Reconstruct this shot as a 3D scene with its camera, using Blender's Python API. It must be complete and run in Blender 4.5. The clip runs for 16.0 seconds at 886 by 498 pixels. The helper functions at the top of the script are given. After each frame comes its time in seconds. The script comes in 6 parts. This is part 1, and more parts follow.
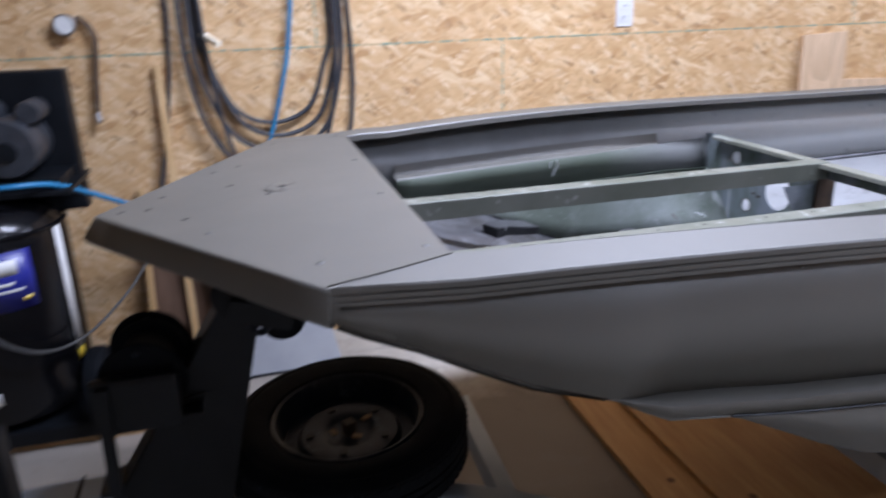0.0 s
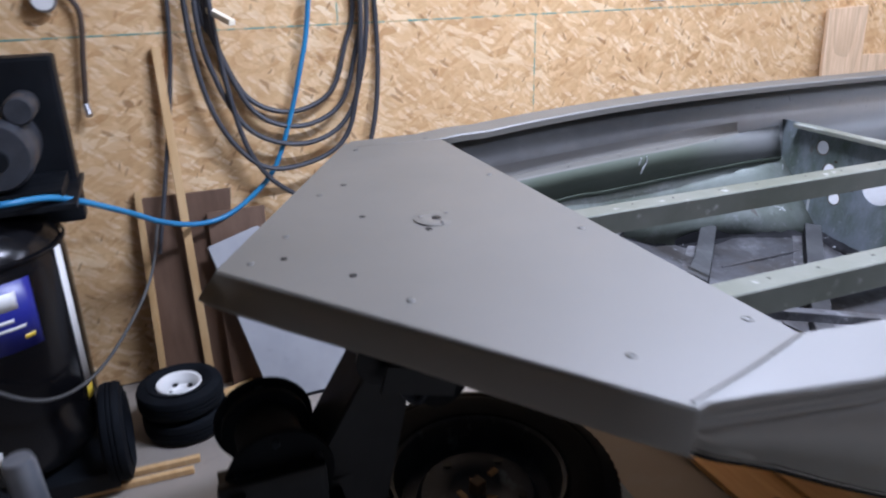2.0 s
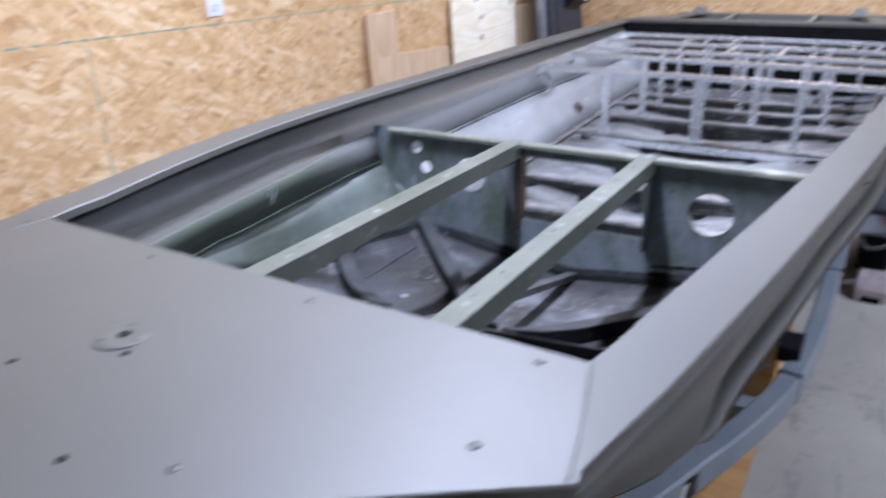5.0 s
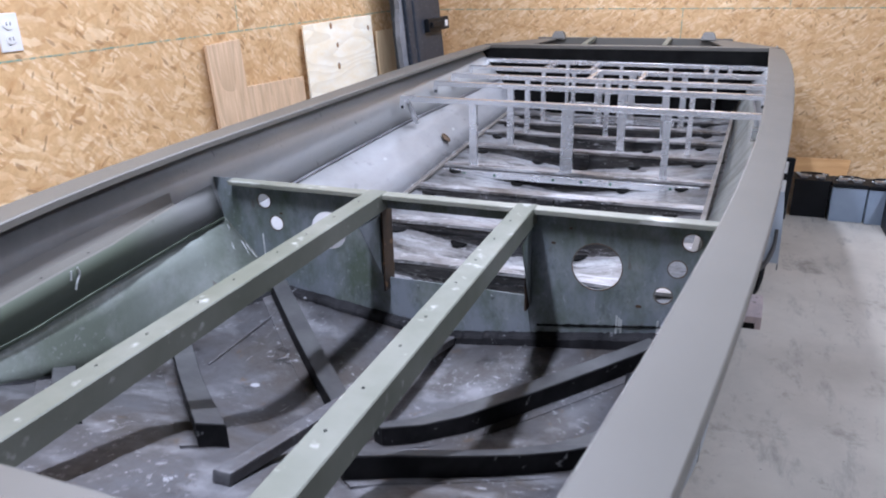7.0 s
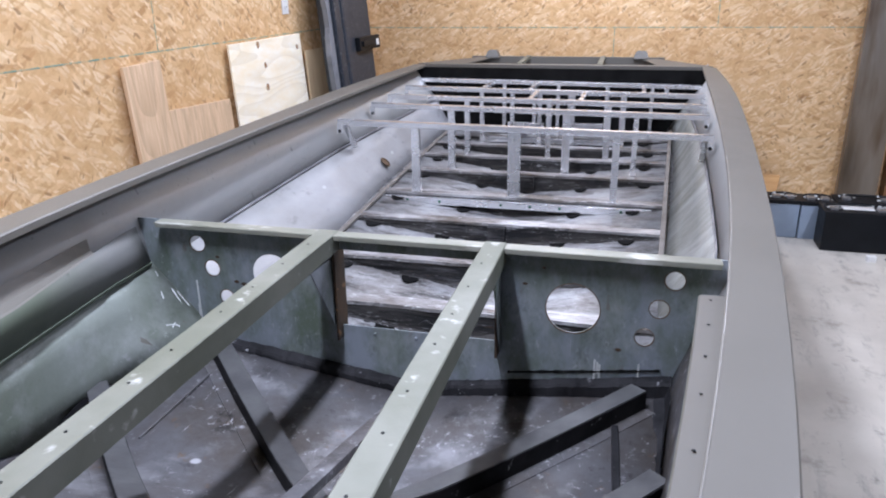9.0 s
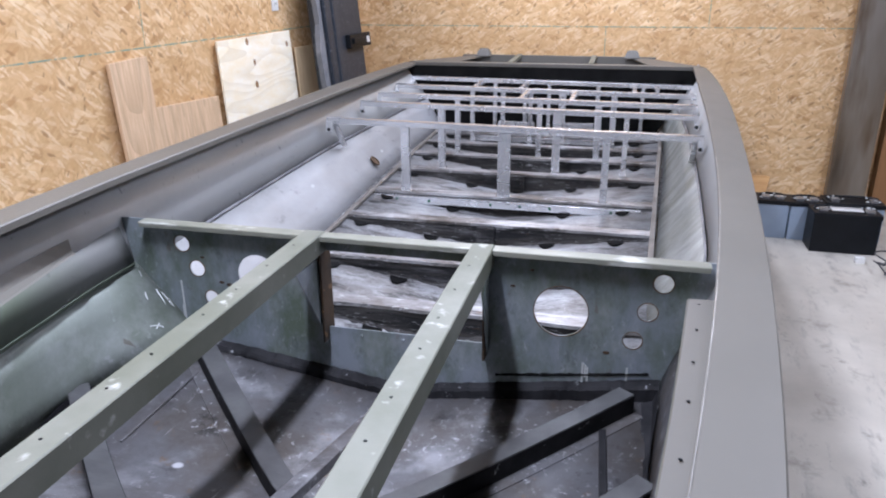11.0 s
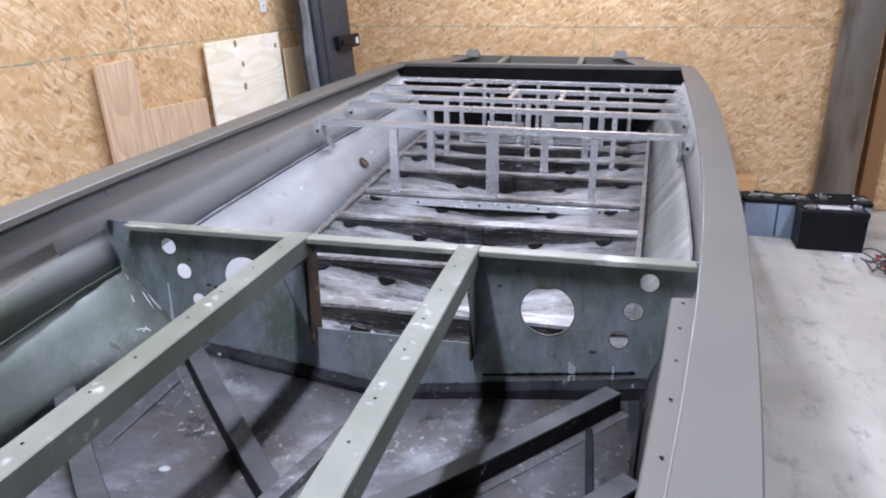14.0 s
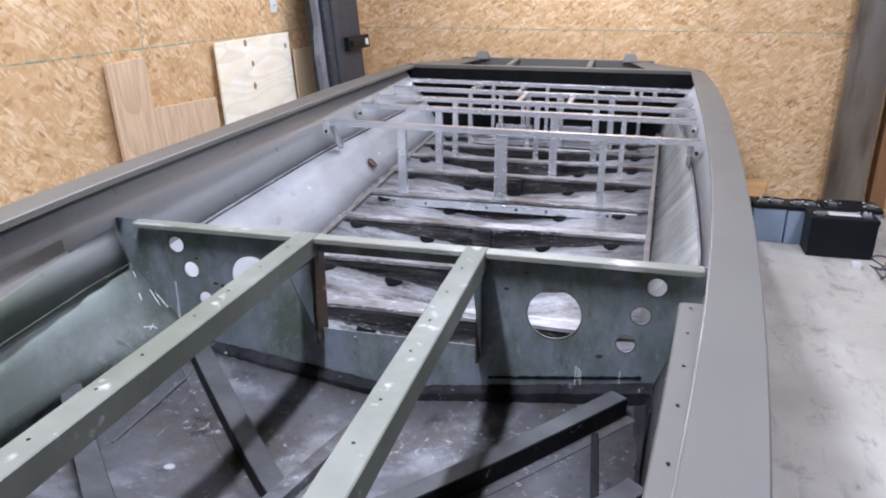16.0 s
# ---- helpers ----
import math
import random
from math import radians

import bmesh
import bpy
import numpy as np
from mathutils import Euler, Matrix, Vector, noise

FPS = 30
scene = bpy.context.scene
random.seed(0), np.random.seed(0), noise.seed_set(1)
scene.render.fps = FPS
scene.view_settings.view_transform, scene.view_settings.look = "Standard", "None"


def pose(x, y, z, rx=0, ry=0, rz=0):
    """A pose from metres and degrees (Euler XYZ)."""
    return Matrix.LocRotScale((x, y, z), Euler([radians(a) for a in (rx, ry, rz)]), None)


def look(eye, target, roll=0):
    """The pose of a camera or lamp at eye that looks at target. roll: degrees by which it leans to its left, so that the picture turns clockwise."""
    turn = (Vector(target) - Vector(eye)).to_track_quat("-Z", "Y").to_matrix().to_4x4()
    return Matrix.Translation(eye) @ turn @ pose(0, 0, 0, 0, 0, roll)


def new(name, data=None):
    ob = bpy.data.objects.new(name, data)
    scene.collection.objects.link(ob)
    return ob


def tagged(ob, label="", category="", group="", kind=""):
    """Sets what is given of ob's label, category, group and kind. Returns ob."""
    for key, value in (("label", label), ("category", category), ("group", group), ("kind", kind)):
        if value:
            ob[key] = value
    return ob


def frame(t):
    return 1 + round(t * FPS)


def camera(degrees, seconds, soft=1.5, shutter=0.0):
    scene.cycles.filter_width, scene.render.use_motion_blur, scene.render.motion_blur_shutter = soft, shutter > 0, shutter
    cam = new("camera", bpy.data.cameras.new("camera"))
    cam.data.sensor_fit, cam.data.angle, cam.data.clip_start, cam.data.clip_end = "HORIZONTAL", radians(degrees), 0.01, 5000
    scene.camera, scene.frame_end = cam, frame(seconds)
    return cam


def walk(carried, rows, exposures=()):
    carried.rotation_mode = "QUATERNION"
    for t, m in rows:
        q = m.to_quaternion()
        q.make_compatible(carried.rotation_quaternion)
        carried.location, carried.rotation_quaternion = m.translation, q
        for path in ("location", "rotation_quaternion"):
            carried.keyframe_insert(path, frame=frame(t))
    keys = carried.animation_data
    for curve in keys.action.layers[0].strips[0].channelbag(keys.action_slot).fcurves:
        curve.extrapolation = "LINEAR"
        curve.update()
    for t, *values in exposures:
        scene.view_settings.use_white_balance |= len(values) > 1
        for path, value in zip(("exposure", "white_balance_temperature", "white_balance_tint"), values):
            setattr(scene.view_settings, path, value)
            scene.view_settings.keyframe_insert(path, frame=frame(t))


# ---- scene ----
cam = camera(63.4, 16.0, 2.0, 0.8)
PATH = [
    (0.0, -1.0309, 0.7243, 1.3081, 71.098, 1.609, -15.573),
    (0.5, -1.0435, 0.7081, 1.3260, 69.327, 0.739, -8.882),
    (1.0, -1.1392, 0.8053, 1.3173, 68.539, -1.744, -15.301),
    (1.5, -1.2979, 0.9437, 1.3422, 68.757, -0.079, -19.552),
    (2.0, -1.3484, 1.1287, 1.3448, 68.308, 1.163, -22.191),
    (2.5, -1.4115, 1.2877, 1.3366, 64.243, 0.735, -31.674),
    (3.0, -1.5107, 1.3864, 1.3586, 62.106, 1.921, -41.521),
    (3.5, -1.5122, 1.4137, 1.3733, 61.382, 2.393, -46.295),
    (4.0, -1.5044, 1.4266, 1.3753, 60.953, 2.673, -48.559),
    (4.5, -1.4778, 1.4163, 1.3821, 63.747, 2.573, -51.606),
    (5.0, -1.4112, 1.3690, 1.3941, 67.497, 1.510, -58.743),
    (7.5, -1.0682, 1.5078, 1.3987, 68.568, 1.296, -69.660),
    (8.0, -1.0102, 1.5327, 1.3985, 68.146, 1.650, -70.960),
    (8.5, -1.0043, 1.5706, 1.4013, 68.254, 0.935, -75.615),
    (9.0, -1.0039, 1.6008, 1.4023, 69.966, 0.805, -75.304),
    (11.5, -0.9803, 1.5937, 1.4053, 69.531, 0.199, -76.101),
    (12.0, -0.9773, 1.5902, 1.4033, 69.236, 0.165, -76.233),
    (12.5, -0.9744, 1.5905, 1.4029, 69.496, 0.175, -76.514),
    (13.0, -0.9787, 1.5898, 1.4055, 69.670, 0.395, -76.524),
    (13.5, -0.9806, 1.5866, 1.4052, 69.658, 0.392, -76.491),
    (14.0, -0.9841, 1.5838, 1.4059, 69.825, 0.528, -76.571),
    (14.5, -0.9821, 1.5855, 1.4037, 69.803, 0.079, -76.521),
    (15.0, -0.9824, 1.5868, 1.4042, 69.970, 0.043, -76.307),
    (15.5, -0.9827, 1.5852, 1.4040, 70.047, -0.029, -75.977),
    (16.0, -0.9823, 1.5852, 1.4052, 69.963, 0.018, -75.805),
]
BETWEEN = [
    (0.2, look((-1.043, 0.704, 1.323), (-0.640, 2.540, 0.640), -0.8)),
    (0.7, look((-1.053, 0.754, 1.302), (-0.763, 2.581, 0.542), -0.9)),
    (1.2, look((-1.216, 0.870, 1.316), (-0.662, 2.655, 0.604), 1.3)),
    (1.7, look((-1.330, 1.018, 1.338), (-0.624, 2.744, 0.616), 1.1)),
    (2.2, look((-1.359, 1.201, 1.348), (-0.580, 2.865, 0.559), -0.4)),
    (2.7, look((-1.460, 1.338, 1.351), (-0.367, 2.746, 0.445), -1.7)),
    (4.7, look((-1.453, 1.405, 1.389), (0.018, 2.476, 0.560), -2.9)),
    (5.2, look((-1.382, 1.350, 1.398), (0.242, 2.260, 0.667), -1.0)),
]
walk(cam, sorted([(t, pose(x, y, z, rx, ry, rz)) for t, x, y, z, rx, ry, rz in PATH] + BETWEEN, key=lambda row: row[0]),
     ((0.0, -0.06, 6150, 11), (0.8, 0.26, 6250, 10), (1.5, 0.09, 6150, 10), (2.0, 0.02, 6100, 10), (2.5, 0.0, 6150, 11), (3.5, -0.06, 6050, 10), (5.0, -0.06, 6050, 10), (7.5, 0.0, 6400, 10), (9.0, 0.0, 6500, 10), (16.0, 0.0, 6500, 10)))

# ---- light ----
world = bpy.data.worlds.new("world")
scene.world = world
world.use_nodes = True
world.node_tree.nodes["Background"].inputs[0].default_value = (0.8, 0.85, 1.0, 1)
world.node_tree.nodes["Background"].inputs[1].default_value = 0.006
scene.view_settings.exposure = 0.0


def area_lamp(name, m, sx, sy, watts, colour):
    data = bpy.data.lights.new(name, "AREA")
    data.shape, data.size, data.size_y = "RECTANGLE", sx, sy
    data.energy, data.color = watts, colour
    ob = new(name, data)
    ob.matrix_world = m
    return ob


COOL = (0.74, 0.79, 1.0)
# ceiling lamps are unseen: first set from beam shadows, others added for brightness
LAMPS = ((-0.15, 2.18, 101), (2.2, 2.5, 25), (3.2, 1.85, 50), (1.1, -0.1, 70), (2.6, -0.9, 20), (-1.6, -0.6, 3))
for lx, ly, watts in LAMPS:
    area_lamp("unseen_lamp_glow", pose(lx, ly, 2.545), 1.2, 0.10, watts, COOL)


# ---- materials ----
def nodes_of(name, rough=0.5, metal=0.0):
    m = bpy.data.materials.new(name)
    m.use_nodes = True
    nt = m.node_tree
    b = nt.nodes["Principled BSDF"]
    b.inputs["Roughness"].default_value = rough
    b.inputs["Metallic"].default_value = metal
    return m, nt, b


def add(nt, kind, **values):
    n = nt.nodes.new(kind)
    for k, v in values.items():
        n.inputs[k].default_value = v
    return n


def coords(nt, scale=(1, 1, 1), rot=(0, 0, 0), space="Object"):
    t = nt.nodes.new("ShaderNodeTexCoord")
    g = nt.nodes.new("ShaderNodeMapping")
    g.inputs["Scale"].default_value, g.inputs["Rotation"].default_value = scale, rot
    nt.links.new(t.outputs[space], g.inputs["Vector"])
    return g.outputs["Vector"]


def fac_ramp(nt, source, lo, hi):
    r = nt.nodes.new("ShaderNodeMapRange")
    r.inputs["From Min"].default_value, r.inputs["From Max"].default_value = lo, hi
    nt.links.new(source, r.inputs["Value"])
    return r.outputs["Result"]


def blend(nt, fac, a, b):
    """Mix of two colours, each a tuple or an output."""
    n = nt.nodes.new("ShaderNodeMix")
    n.data_type = "RGBA"
    ins = [s for s in n.inputs if s.type == "RGBA"]
    nt.links.new(fac, n.inputs[0])
    for s, v in zip(ins, (a, b)):
        if isinstance(v, tuple):
            s.default_value = (*v, 1)
        else:
            nt.links.new(v, s)
    return [o for o in n.outputs if o.type == "RGBA"][0]


def noise_of(nt, vec, scale, detail=4.0, rough=0.6):
    n = add(nt, "ShaderNodeTexNoise", Scale=scale, Detail=detail, Roughness=rough)
    nt.links.new(vec, n.inputs["Vector"])
    return n.outputs["Fac"]


def bump_of(nt, b, height, strength, distance=0.002):
    n = add(nt, "ShaderNodeBump", Strength=strength, Distance=distance)
    nt.links.new(height, n.inputs["Height"])
    nt.links.new(n.outputs["Normal"], b.inputs["Normal"])


def tone(name, a, b2, scale=6.0, rough=0.5, metal=0.0, speck=None, speck_scale=40.0, speck_at=(0.62, 0.66), bump=0.2, fine=250.0, stretch=(1, 1, 1), rough_var=0.12, lo=0.35, hi=0.65):
    """Two colours that drift into one another, with optional specks, fine grain in the relief and uneven gloss."""
    m, nt, p = nodes_of(name, rough, metal)
    vec = coords(nt, stretch)
    big = noise_of(nt, vec, scale)
    col = blend(nt, fac_ramp(nt, big, lo, hi), a, b2)
    if speck:
        s = noise_of(nt, vec, speck_scale, 3.0, 0.55)
        col = blend(nt, fac_ramp(nt, s, *speck_at), col, speck)
    nt.links.new(col, p.inputs["Base Color"])
    grain = noise_of(nt, vec, fine, 2.0)
    r = nt.nodes.new("ShaderNodeMapRange")
    r.inputs["To Min"].default_value, r.inputs["To Max"].default_value = max(rough - rough_var, 0.05), min(rough + rough_var, 1)
    nt.links.new(noise_of(nt, vec, scale * 2.7), r.inputs["Value"])
    nt.links.new(r.outputs["Result"], p.inputs["Roughness"])
    if bump:
        bump_of(nt, p, grain, bump, 0.001)
    return m


def scuffed(name, a, b2, scratch, scale=3.0, amount=0.60, rough=0.48, metal=0.25, stretch=(1, 1, 1)):
    """Dirty sheet metal: stains at two sizes, patches of fine pale scratches and a few drips."""
    m, nt, p = nodes_of(name, rough, metal)
    vec = coords(nt, stretch)
    col = blend(nt, fac_ramp(nt, noise_of(nt, vec, scale, 6.0, 0.65), 0.35, 0.65), a, b2)
    col = blend(nt, fac_ramp(nt, noise_of(nt, vec, scale * 6, 5.0, 0.7), 0.58, 0.75), col, tuple(0.45 * c for c in b2))
    patch = fac_ramp(nt, noise_of(nt, vec, scale * 1.7, 3.0), 0.46, 0.64)
    streak = fac_ramp(nt, noise_of(nt, coords(nt, (2.6 * stretch[0], 0.5 * stretch[1], 1), (0, 0, 0.7)), 52.0, 8.0, 0.82), amount - 0.05, amount + 0.05)
    cross = fac_ramp(nt, noise_of(nt, coords(nt, (0.6, 2.4, 1), (0, 0, 0.35)), 44.0, 8.0, 0.84), amount - 0.02, amount + 0.06)
    haze = nt.nodes.new("ShaderNodeMath")
    haze.operation = "MAXIMUM"
    nt.links.new(streak, haze.inputs[0]), nt.links.new(cross, haze.inputs[1])
    fine = haze.outputs[0]
    mul = nt.nodes.new("ShaderNodeMath")
    mul.operation = "MULTIPLY"
    nt.links.new(patch, mul.inputs[0]), nt.links.new(fine, mul.inputs[1])
    col = blend(nt, mul.outputs[0], col, scratch)
    soft = nt.nodes.new("ShaderNodeMath")
    soft.operation = "MULTIPLY"
    soft.inputs[1].default_value = 0.28
    nt.links.new(fac_ramp(nt, noise_of(nt, vec, scale * 1.3, 5.0, 0.6), 0.50, 0.66), soft.inputs[0])
    col = blend(nt, soft.outputs[0], col, scratch)
    v = add(nt, "ShaderNodeTexVoronoi", Scale=11.0)
    nt.links.new(vec, v.inputs["Vector"])
    pick = nt.nodes.new("ShaderNodeSeparateColor")
    nt.links.new(v.outputs["Color"], pick.inputs[0])
    spot = nt.nodes.new("ShaderNodeMath")
    spot.operation = "MULTIPLY"
    nt.links.new(fac_ramp(nt, pick.outputs[0], 0.86, 0.88), spot.inputs[0]), nt.links.new(fac_ramp(nt, v.outputs["Distance"], 0.17, 0.12), spot.inputs[1])
    col = blend(nt, spot.outputs[0], col, tuple(1.1 * c for c in scratch))
    nt.links.new(col, p.inputs["Base Color"])
    r = nt.nodes.new("ShaderNodeMapRange")
    r.inputs["To Min"].default_value, r.inputs["To Max"].default_value = rough - 0.12, rough + 0.16
    nt.links.new(noise_of(nt, vec, scale * 4), r.inputs["Value"])
    nt.links.new(r.outputs["Result"], p.inputs["Roughness"])
    bump_of(nt, p, noise_of(nt, vec, 60.0, 4.0), 0.3, 0.0015)
    return m


def times(nt, *sources):
    """Product of several outputs or numbers."""
    out = sources[0]
    for v in sources[1:]:
        n = nt.nodes.new("ShaderNodeMath")
        n.operation = "MULTIPLY"
        nt.links.new(out, n.inputs[0])
        if isinstance(v, float):
            n.inputs[1].default_value = v
        else:
            nt.links.new(v, n.inputs[1])
        out = n.outputs[0]
    return out


def grimy(name, base, stain, black, pale, scale=3.0, dirt=0.8, scuff=0.8, haze=0.4, rough=0.5, metal=0.2, stretch=(1, 1, 1), streak=None, rust=0.0):
    """Neglected sheet metal: blotchy stains, black grime, hazy pale patches, clustered specks and stray scratches."""
    m, nt, p = nodes_of(name, rough, metal)
    vec = coords(nt, stretch)
    col = blend(nt, fac_ramp(nt, noise_of(nt, vec, scale, 8.0, 0.68), 0.40, 0.60), base, stain)
    cloud = fac_ramp(nt, noise_of(nt, coords(nt, stretch, (0.3, 0.2, 1.1)), scale * 1.9, 7.0, 0.62), 0.52, 0.68)
    col = blend(nt, times(nt, cloud, haze), col, pale)
    grit = fac_ramp(nt, noise_of(nt, coords(nt, stretch, (0.1, 0.4, 2.0)), scale * 3.1, 10.0, 0.78), 0.56, 0.66)
    col = blend(nt, times(nt, grit, dirt), col, black)
    if streak:
        lines = fac_ramp(nt, noise_of(nt, coords(nt, streak), 1.0, 9.0, 0.72), 0.53, 0.63)
        col = blend(nt, times(nt, lines, dirt), col, black)
    if rust:
        spot = fac_ramp(nt, noise_of(nt, coords(nt, stretch, (1.1, 0.0, 0.5)), scale * 4.7, 6.0, 0.7), 0.62, 0.70)
        col = blend(nt, times(nt, spot, rust), col, (0.13, 0.075, 0.035))
    cluster = fac_ramp(nt, noise_of(nt, coords(nt, stretch, (0.0, 0.5, 0.4)), scale * 1.6, 4.0), 0.44, 0.56)
    fleck = fac_ramp(nt, noise_of(nt, vec, 62.0, 7.0, 0.72), 0.575, 0.64)
    col = blend(nt, times(nt, fleck, cluster, scuff), col, pale)
    for turn, at in ((0.55, 0.0), (2.2, 3.0), (1.3, 7.0)):
        g = coords(nt, (5.0, 105.0, 5.0), (0, 0, turn))
        line = fac_ramp(nt, noise_of(nt, g, 1.0, 3.0, 0.7), 0.69, 0.73)
        zone = fac_ramp(nt, noise_of(nt, coords(nt, (1, 1, 1), (at, 0, at)), scale * 2.2, 3.0), 0.50, 0.60)
        col = blend(nt, times(nt, line, zone, scuff), col, pale)
    v = add(nt, "ShaderNodeTexVoronoi", Scale=13.0)
    nt.links.new(vec, v.inputs["Vector"])
    pick = nt.nodes.new("ShaderNodeSeparateColor")
    nt.links.new(v.outputs["Color"], pick.inputs[0])
    drop = times(nt, fac_ramp(nt, pick.outputs[0], 0.89, 0.91), fac_ramp(nt, v.outputs["Distance"], 0.16, 0.10), scuff)
    col = blend(nt, drop, col, tuple(1.15 * c for c in pale))
    nt.links.new(col, p.inputs["Base Color"])
    r = nt.nodes.new("ShaderNodeMapRange")
    r.inputs["To Min"].default_value, r.inputs["To Max"].default_value = rough - 0.14, rough + 0.18
    nt.links.new(noise_of(nt, vec, scale * 4), r.inputs["Value"])
    nt.links.new(r.outputs["Result"], p.inputs["Roughness"])
    bump_of(nt, p, noise_of(nt, vec, 45.0, 6.0, 0.7), 0.35, 0.002)
    return m


def fore_aft_fade(name, near, far, x0, x1, rough=0.6, metal=0.0):
    """Colour that drifts from near towards the bow to far aft, with an uneven border."""
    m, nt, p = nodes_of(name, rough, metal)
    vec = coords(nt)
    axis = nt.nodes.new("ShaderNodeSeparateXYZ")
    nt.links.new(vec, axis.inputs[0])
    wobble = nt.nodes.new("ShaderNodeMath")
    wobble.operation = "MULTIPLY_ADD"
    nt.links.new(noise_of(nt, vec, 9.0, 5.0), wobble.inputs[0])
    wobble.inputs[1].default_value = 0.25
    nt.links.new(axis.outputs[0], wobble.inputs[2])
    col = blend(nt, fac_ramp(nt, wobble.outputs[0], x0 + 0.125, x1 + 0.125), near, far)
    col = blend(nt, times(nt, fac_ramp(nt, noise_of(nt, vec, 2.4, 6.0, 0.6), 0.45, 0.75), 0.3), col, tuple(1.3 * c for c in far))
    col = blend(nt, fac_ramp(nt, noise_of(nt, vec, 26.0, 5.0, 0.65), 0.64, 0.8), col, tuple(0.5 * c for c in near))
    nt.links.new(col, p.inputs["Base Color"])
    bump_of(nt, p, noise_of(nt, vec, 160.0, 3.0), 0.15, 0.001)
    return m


def osb_material():
    """Pressed strands: thin overlapping slivers at many angles over a mottled ground."""
    m, nt, p = nodes_of("strand_board", 0.6)
    t = nt.nodes.new("ShaderNodeTexCoord")
    sep = nt.nodes.new("ShaderNodeSeparateXYZ")
    nt.links.new(t.outputs["Object"], sep.inputs[0])
    run = nt.nodes.new("ShaderNodeMath")
    nt.links.new(sep.outputs[0], run.inputs[0]), nt.links.new(sep.outputs[1], run.inputs[1])
    flat = nt.nodes.new("ShaderNodeCombineXYZ")
    nt.links.new(run.outputs[0], flat.inputs[0]), nt.links.new(sep.outputs[2], flat.inputs[1])
    warp = add(nt, "ShaderNodeTexNoise", Scale=6.5, Detail=3.0)
    nt.links.new(flat.outputs[0], warp.inputs["Vector"])
    off = nt.nodes.new("ShaderNodeVectorMath")
    off.operation = "MULTIPLY_ADD"
    nt.links.new(warp.outputs["Color"], off.inputs[0])
    off.inputs[1].default_value = (0.07, 0.07, 0)
    nt.links.new(flat.outputs[0], off.inputs[2])
    base = noise_of(nt, flat.outputs[0], 24.0, 6.0, 0.72)
    col = blend(nt, fac_ramp(nt, base, 0.30, 0.70), (0.52, 0.305, 0.135), (0.75, 0.515, 0.27))
    tones = ((0.72, 0.475, 0.245), (0.84, 0.64, 0.39), (0.52, 0.295, 0.125), (0.78, 0.54, 0.29), (0.62, 0.385, 0.18), (0.88, 0.71, 0.47), (0.44, 0.235, 0.09), (0.86, 0.68, 0.45), (0.68, 0.43, 0.21), (0.86, 0.67, 0.42), (0.56, 0.325, 0.14), (0.80, 0.57, 0.32), (0.70, 0.46, 0.235))
    for k, c in enumerate(tones):
        g = nt.nodes.new("ShaderNodeMapping")
        g.vector_type = "TEXTURE"
        g.inputs["Rotation"].default_value = (0, 0, (0.12, -0.45, 0.62, -0.15, 0.9, -0.8, 0.3, -0.6, 1.35, -0.3, 0.5, -1.15, 0.05)[k])
        g.inputs["Scale"].default_value = ((3.0, 4.4, 3.6, 2.2)[k % 4], (0.85, 0.62, 1.0)[k % 3], 1)
        g.inputs["Location"].default_value = (k * 1.31, k * 0.77, 0)
        nt.links.new(off.outputs[0], g.inputs["Vector"])
        v = add(nt, "ShaderNodeTexVoronoi", Scale=(30.0, 44.0, 60.0)[k % 3])
        v.voronoi_dimensions = "2D"
        nt.links.new(g.outputs["Vector"], v.inputs["Vector"])
        pick = nt.nodes.new("ShaderNodeSeparateColor")
        nt.links.new(v.outputs["Color"], pick.inputs[0])
        some = fac_ramp(nt, pick.outputs[0], 0.76, 0.79)
        edge = fac_ramp(nt, v.outputs["Distance"], 0.50, 0.40)
        both = nt.nodes.new("ShaderNodeMath")
        both.operation = "MULTIPLY"
        nt.links.new(some, both.inputs[0]), nt.links.new(edge, both.inputs[1])
        soft = nt.nodes.new("ShaderNodeMath")
        soft.operation = "MULTIPLY"
        nt.links.new(both.outputs[0], soft.inputs[0])
        dim = nt.nodes.new("ShaderNodeMapRange")
        dim.inputs["To Min"].default_value, dim.inputs["To Max"].default_value = 0.25, 0.8
        nt.links.new(pick.outputs[1], dim.inputs["Value"])
        nt.links.new(dim.outputs["Result"], soft.inputs[1])
        col = blend(nt, soft.outputs[0], col, c)
    # few small dark slivers and knots
    for k, (sc, lo) in enumerate(((30.0, 0.965), (17.0, 0.95))):
        g = nt.nodes.new("ShaderNodeMapping")
        g.vector_type = "TEXTURE"
        g.inputs["Rotation"].default_value = (0, 0, 1.1 + k * 1.4)
        g.inputs["Scale"].default_value = (2.4, 0.8, 1)
        nt.links.new(off.outputs[0], g.inputs["Vector"])
        v = add(nt, "ShaderNodeTexVoronoi", Scale=sc * 2.3)
        v.voronoi_dimensions = "2D"
        nt.links.new(g.outputs["Vector"], v.inputs["Vector"])
        pick = nt.nodes.new("ShaderNodeSeparateColor")
        nt.links.new(v.outputs["Color"], pick.inputs[0])
        both = nt.nodes.new("ShaderNodeMath")
        both.operation = "MULTIPLY"
        nt.links.new(fac_ramp(nt, pick.outputs[1], lo - 0.02, lo), both.inputs[0]), nt.links.new(fac_ramp(nt, v.outputs["Distance"], 0.42, 0.25), both.inputs[1])
        dim = nt.nodes.new("ShaderNodeMath")
        dim.operation = "MULTIPLY"
        dim.inputs[1].default_value = 0.75
        nt.links.new(both.outputs[0], dim.inputs[0])
        col = blend(nt, dim.outputs[0], col, (0.29, 0.15, 0.06))
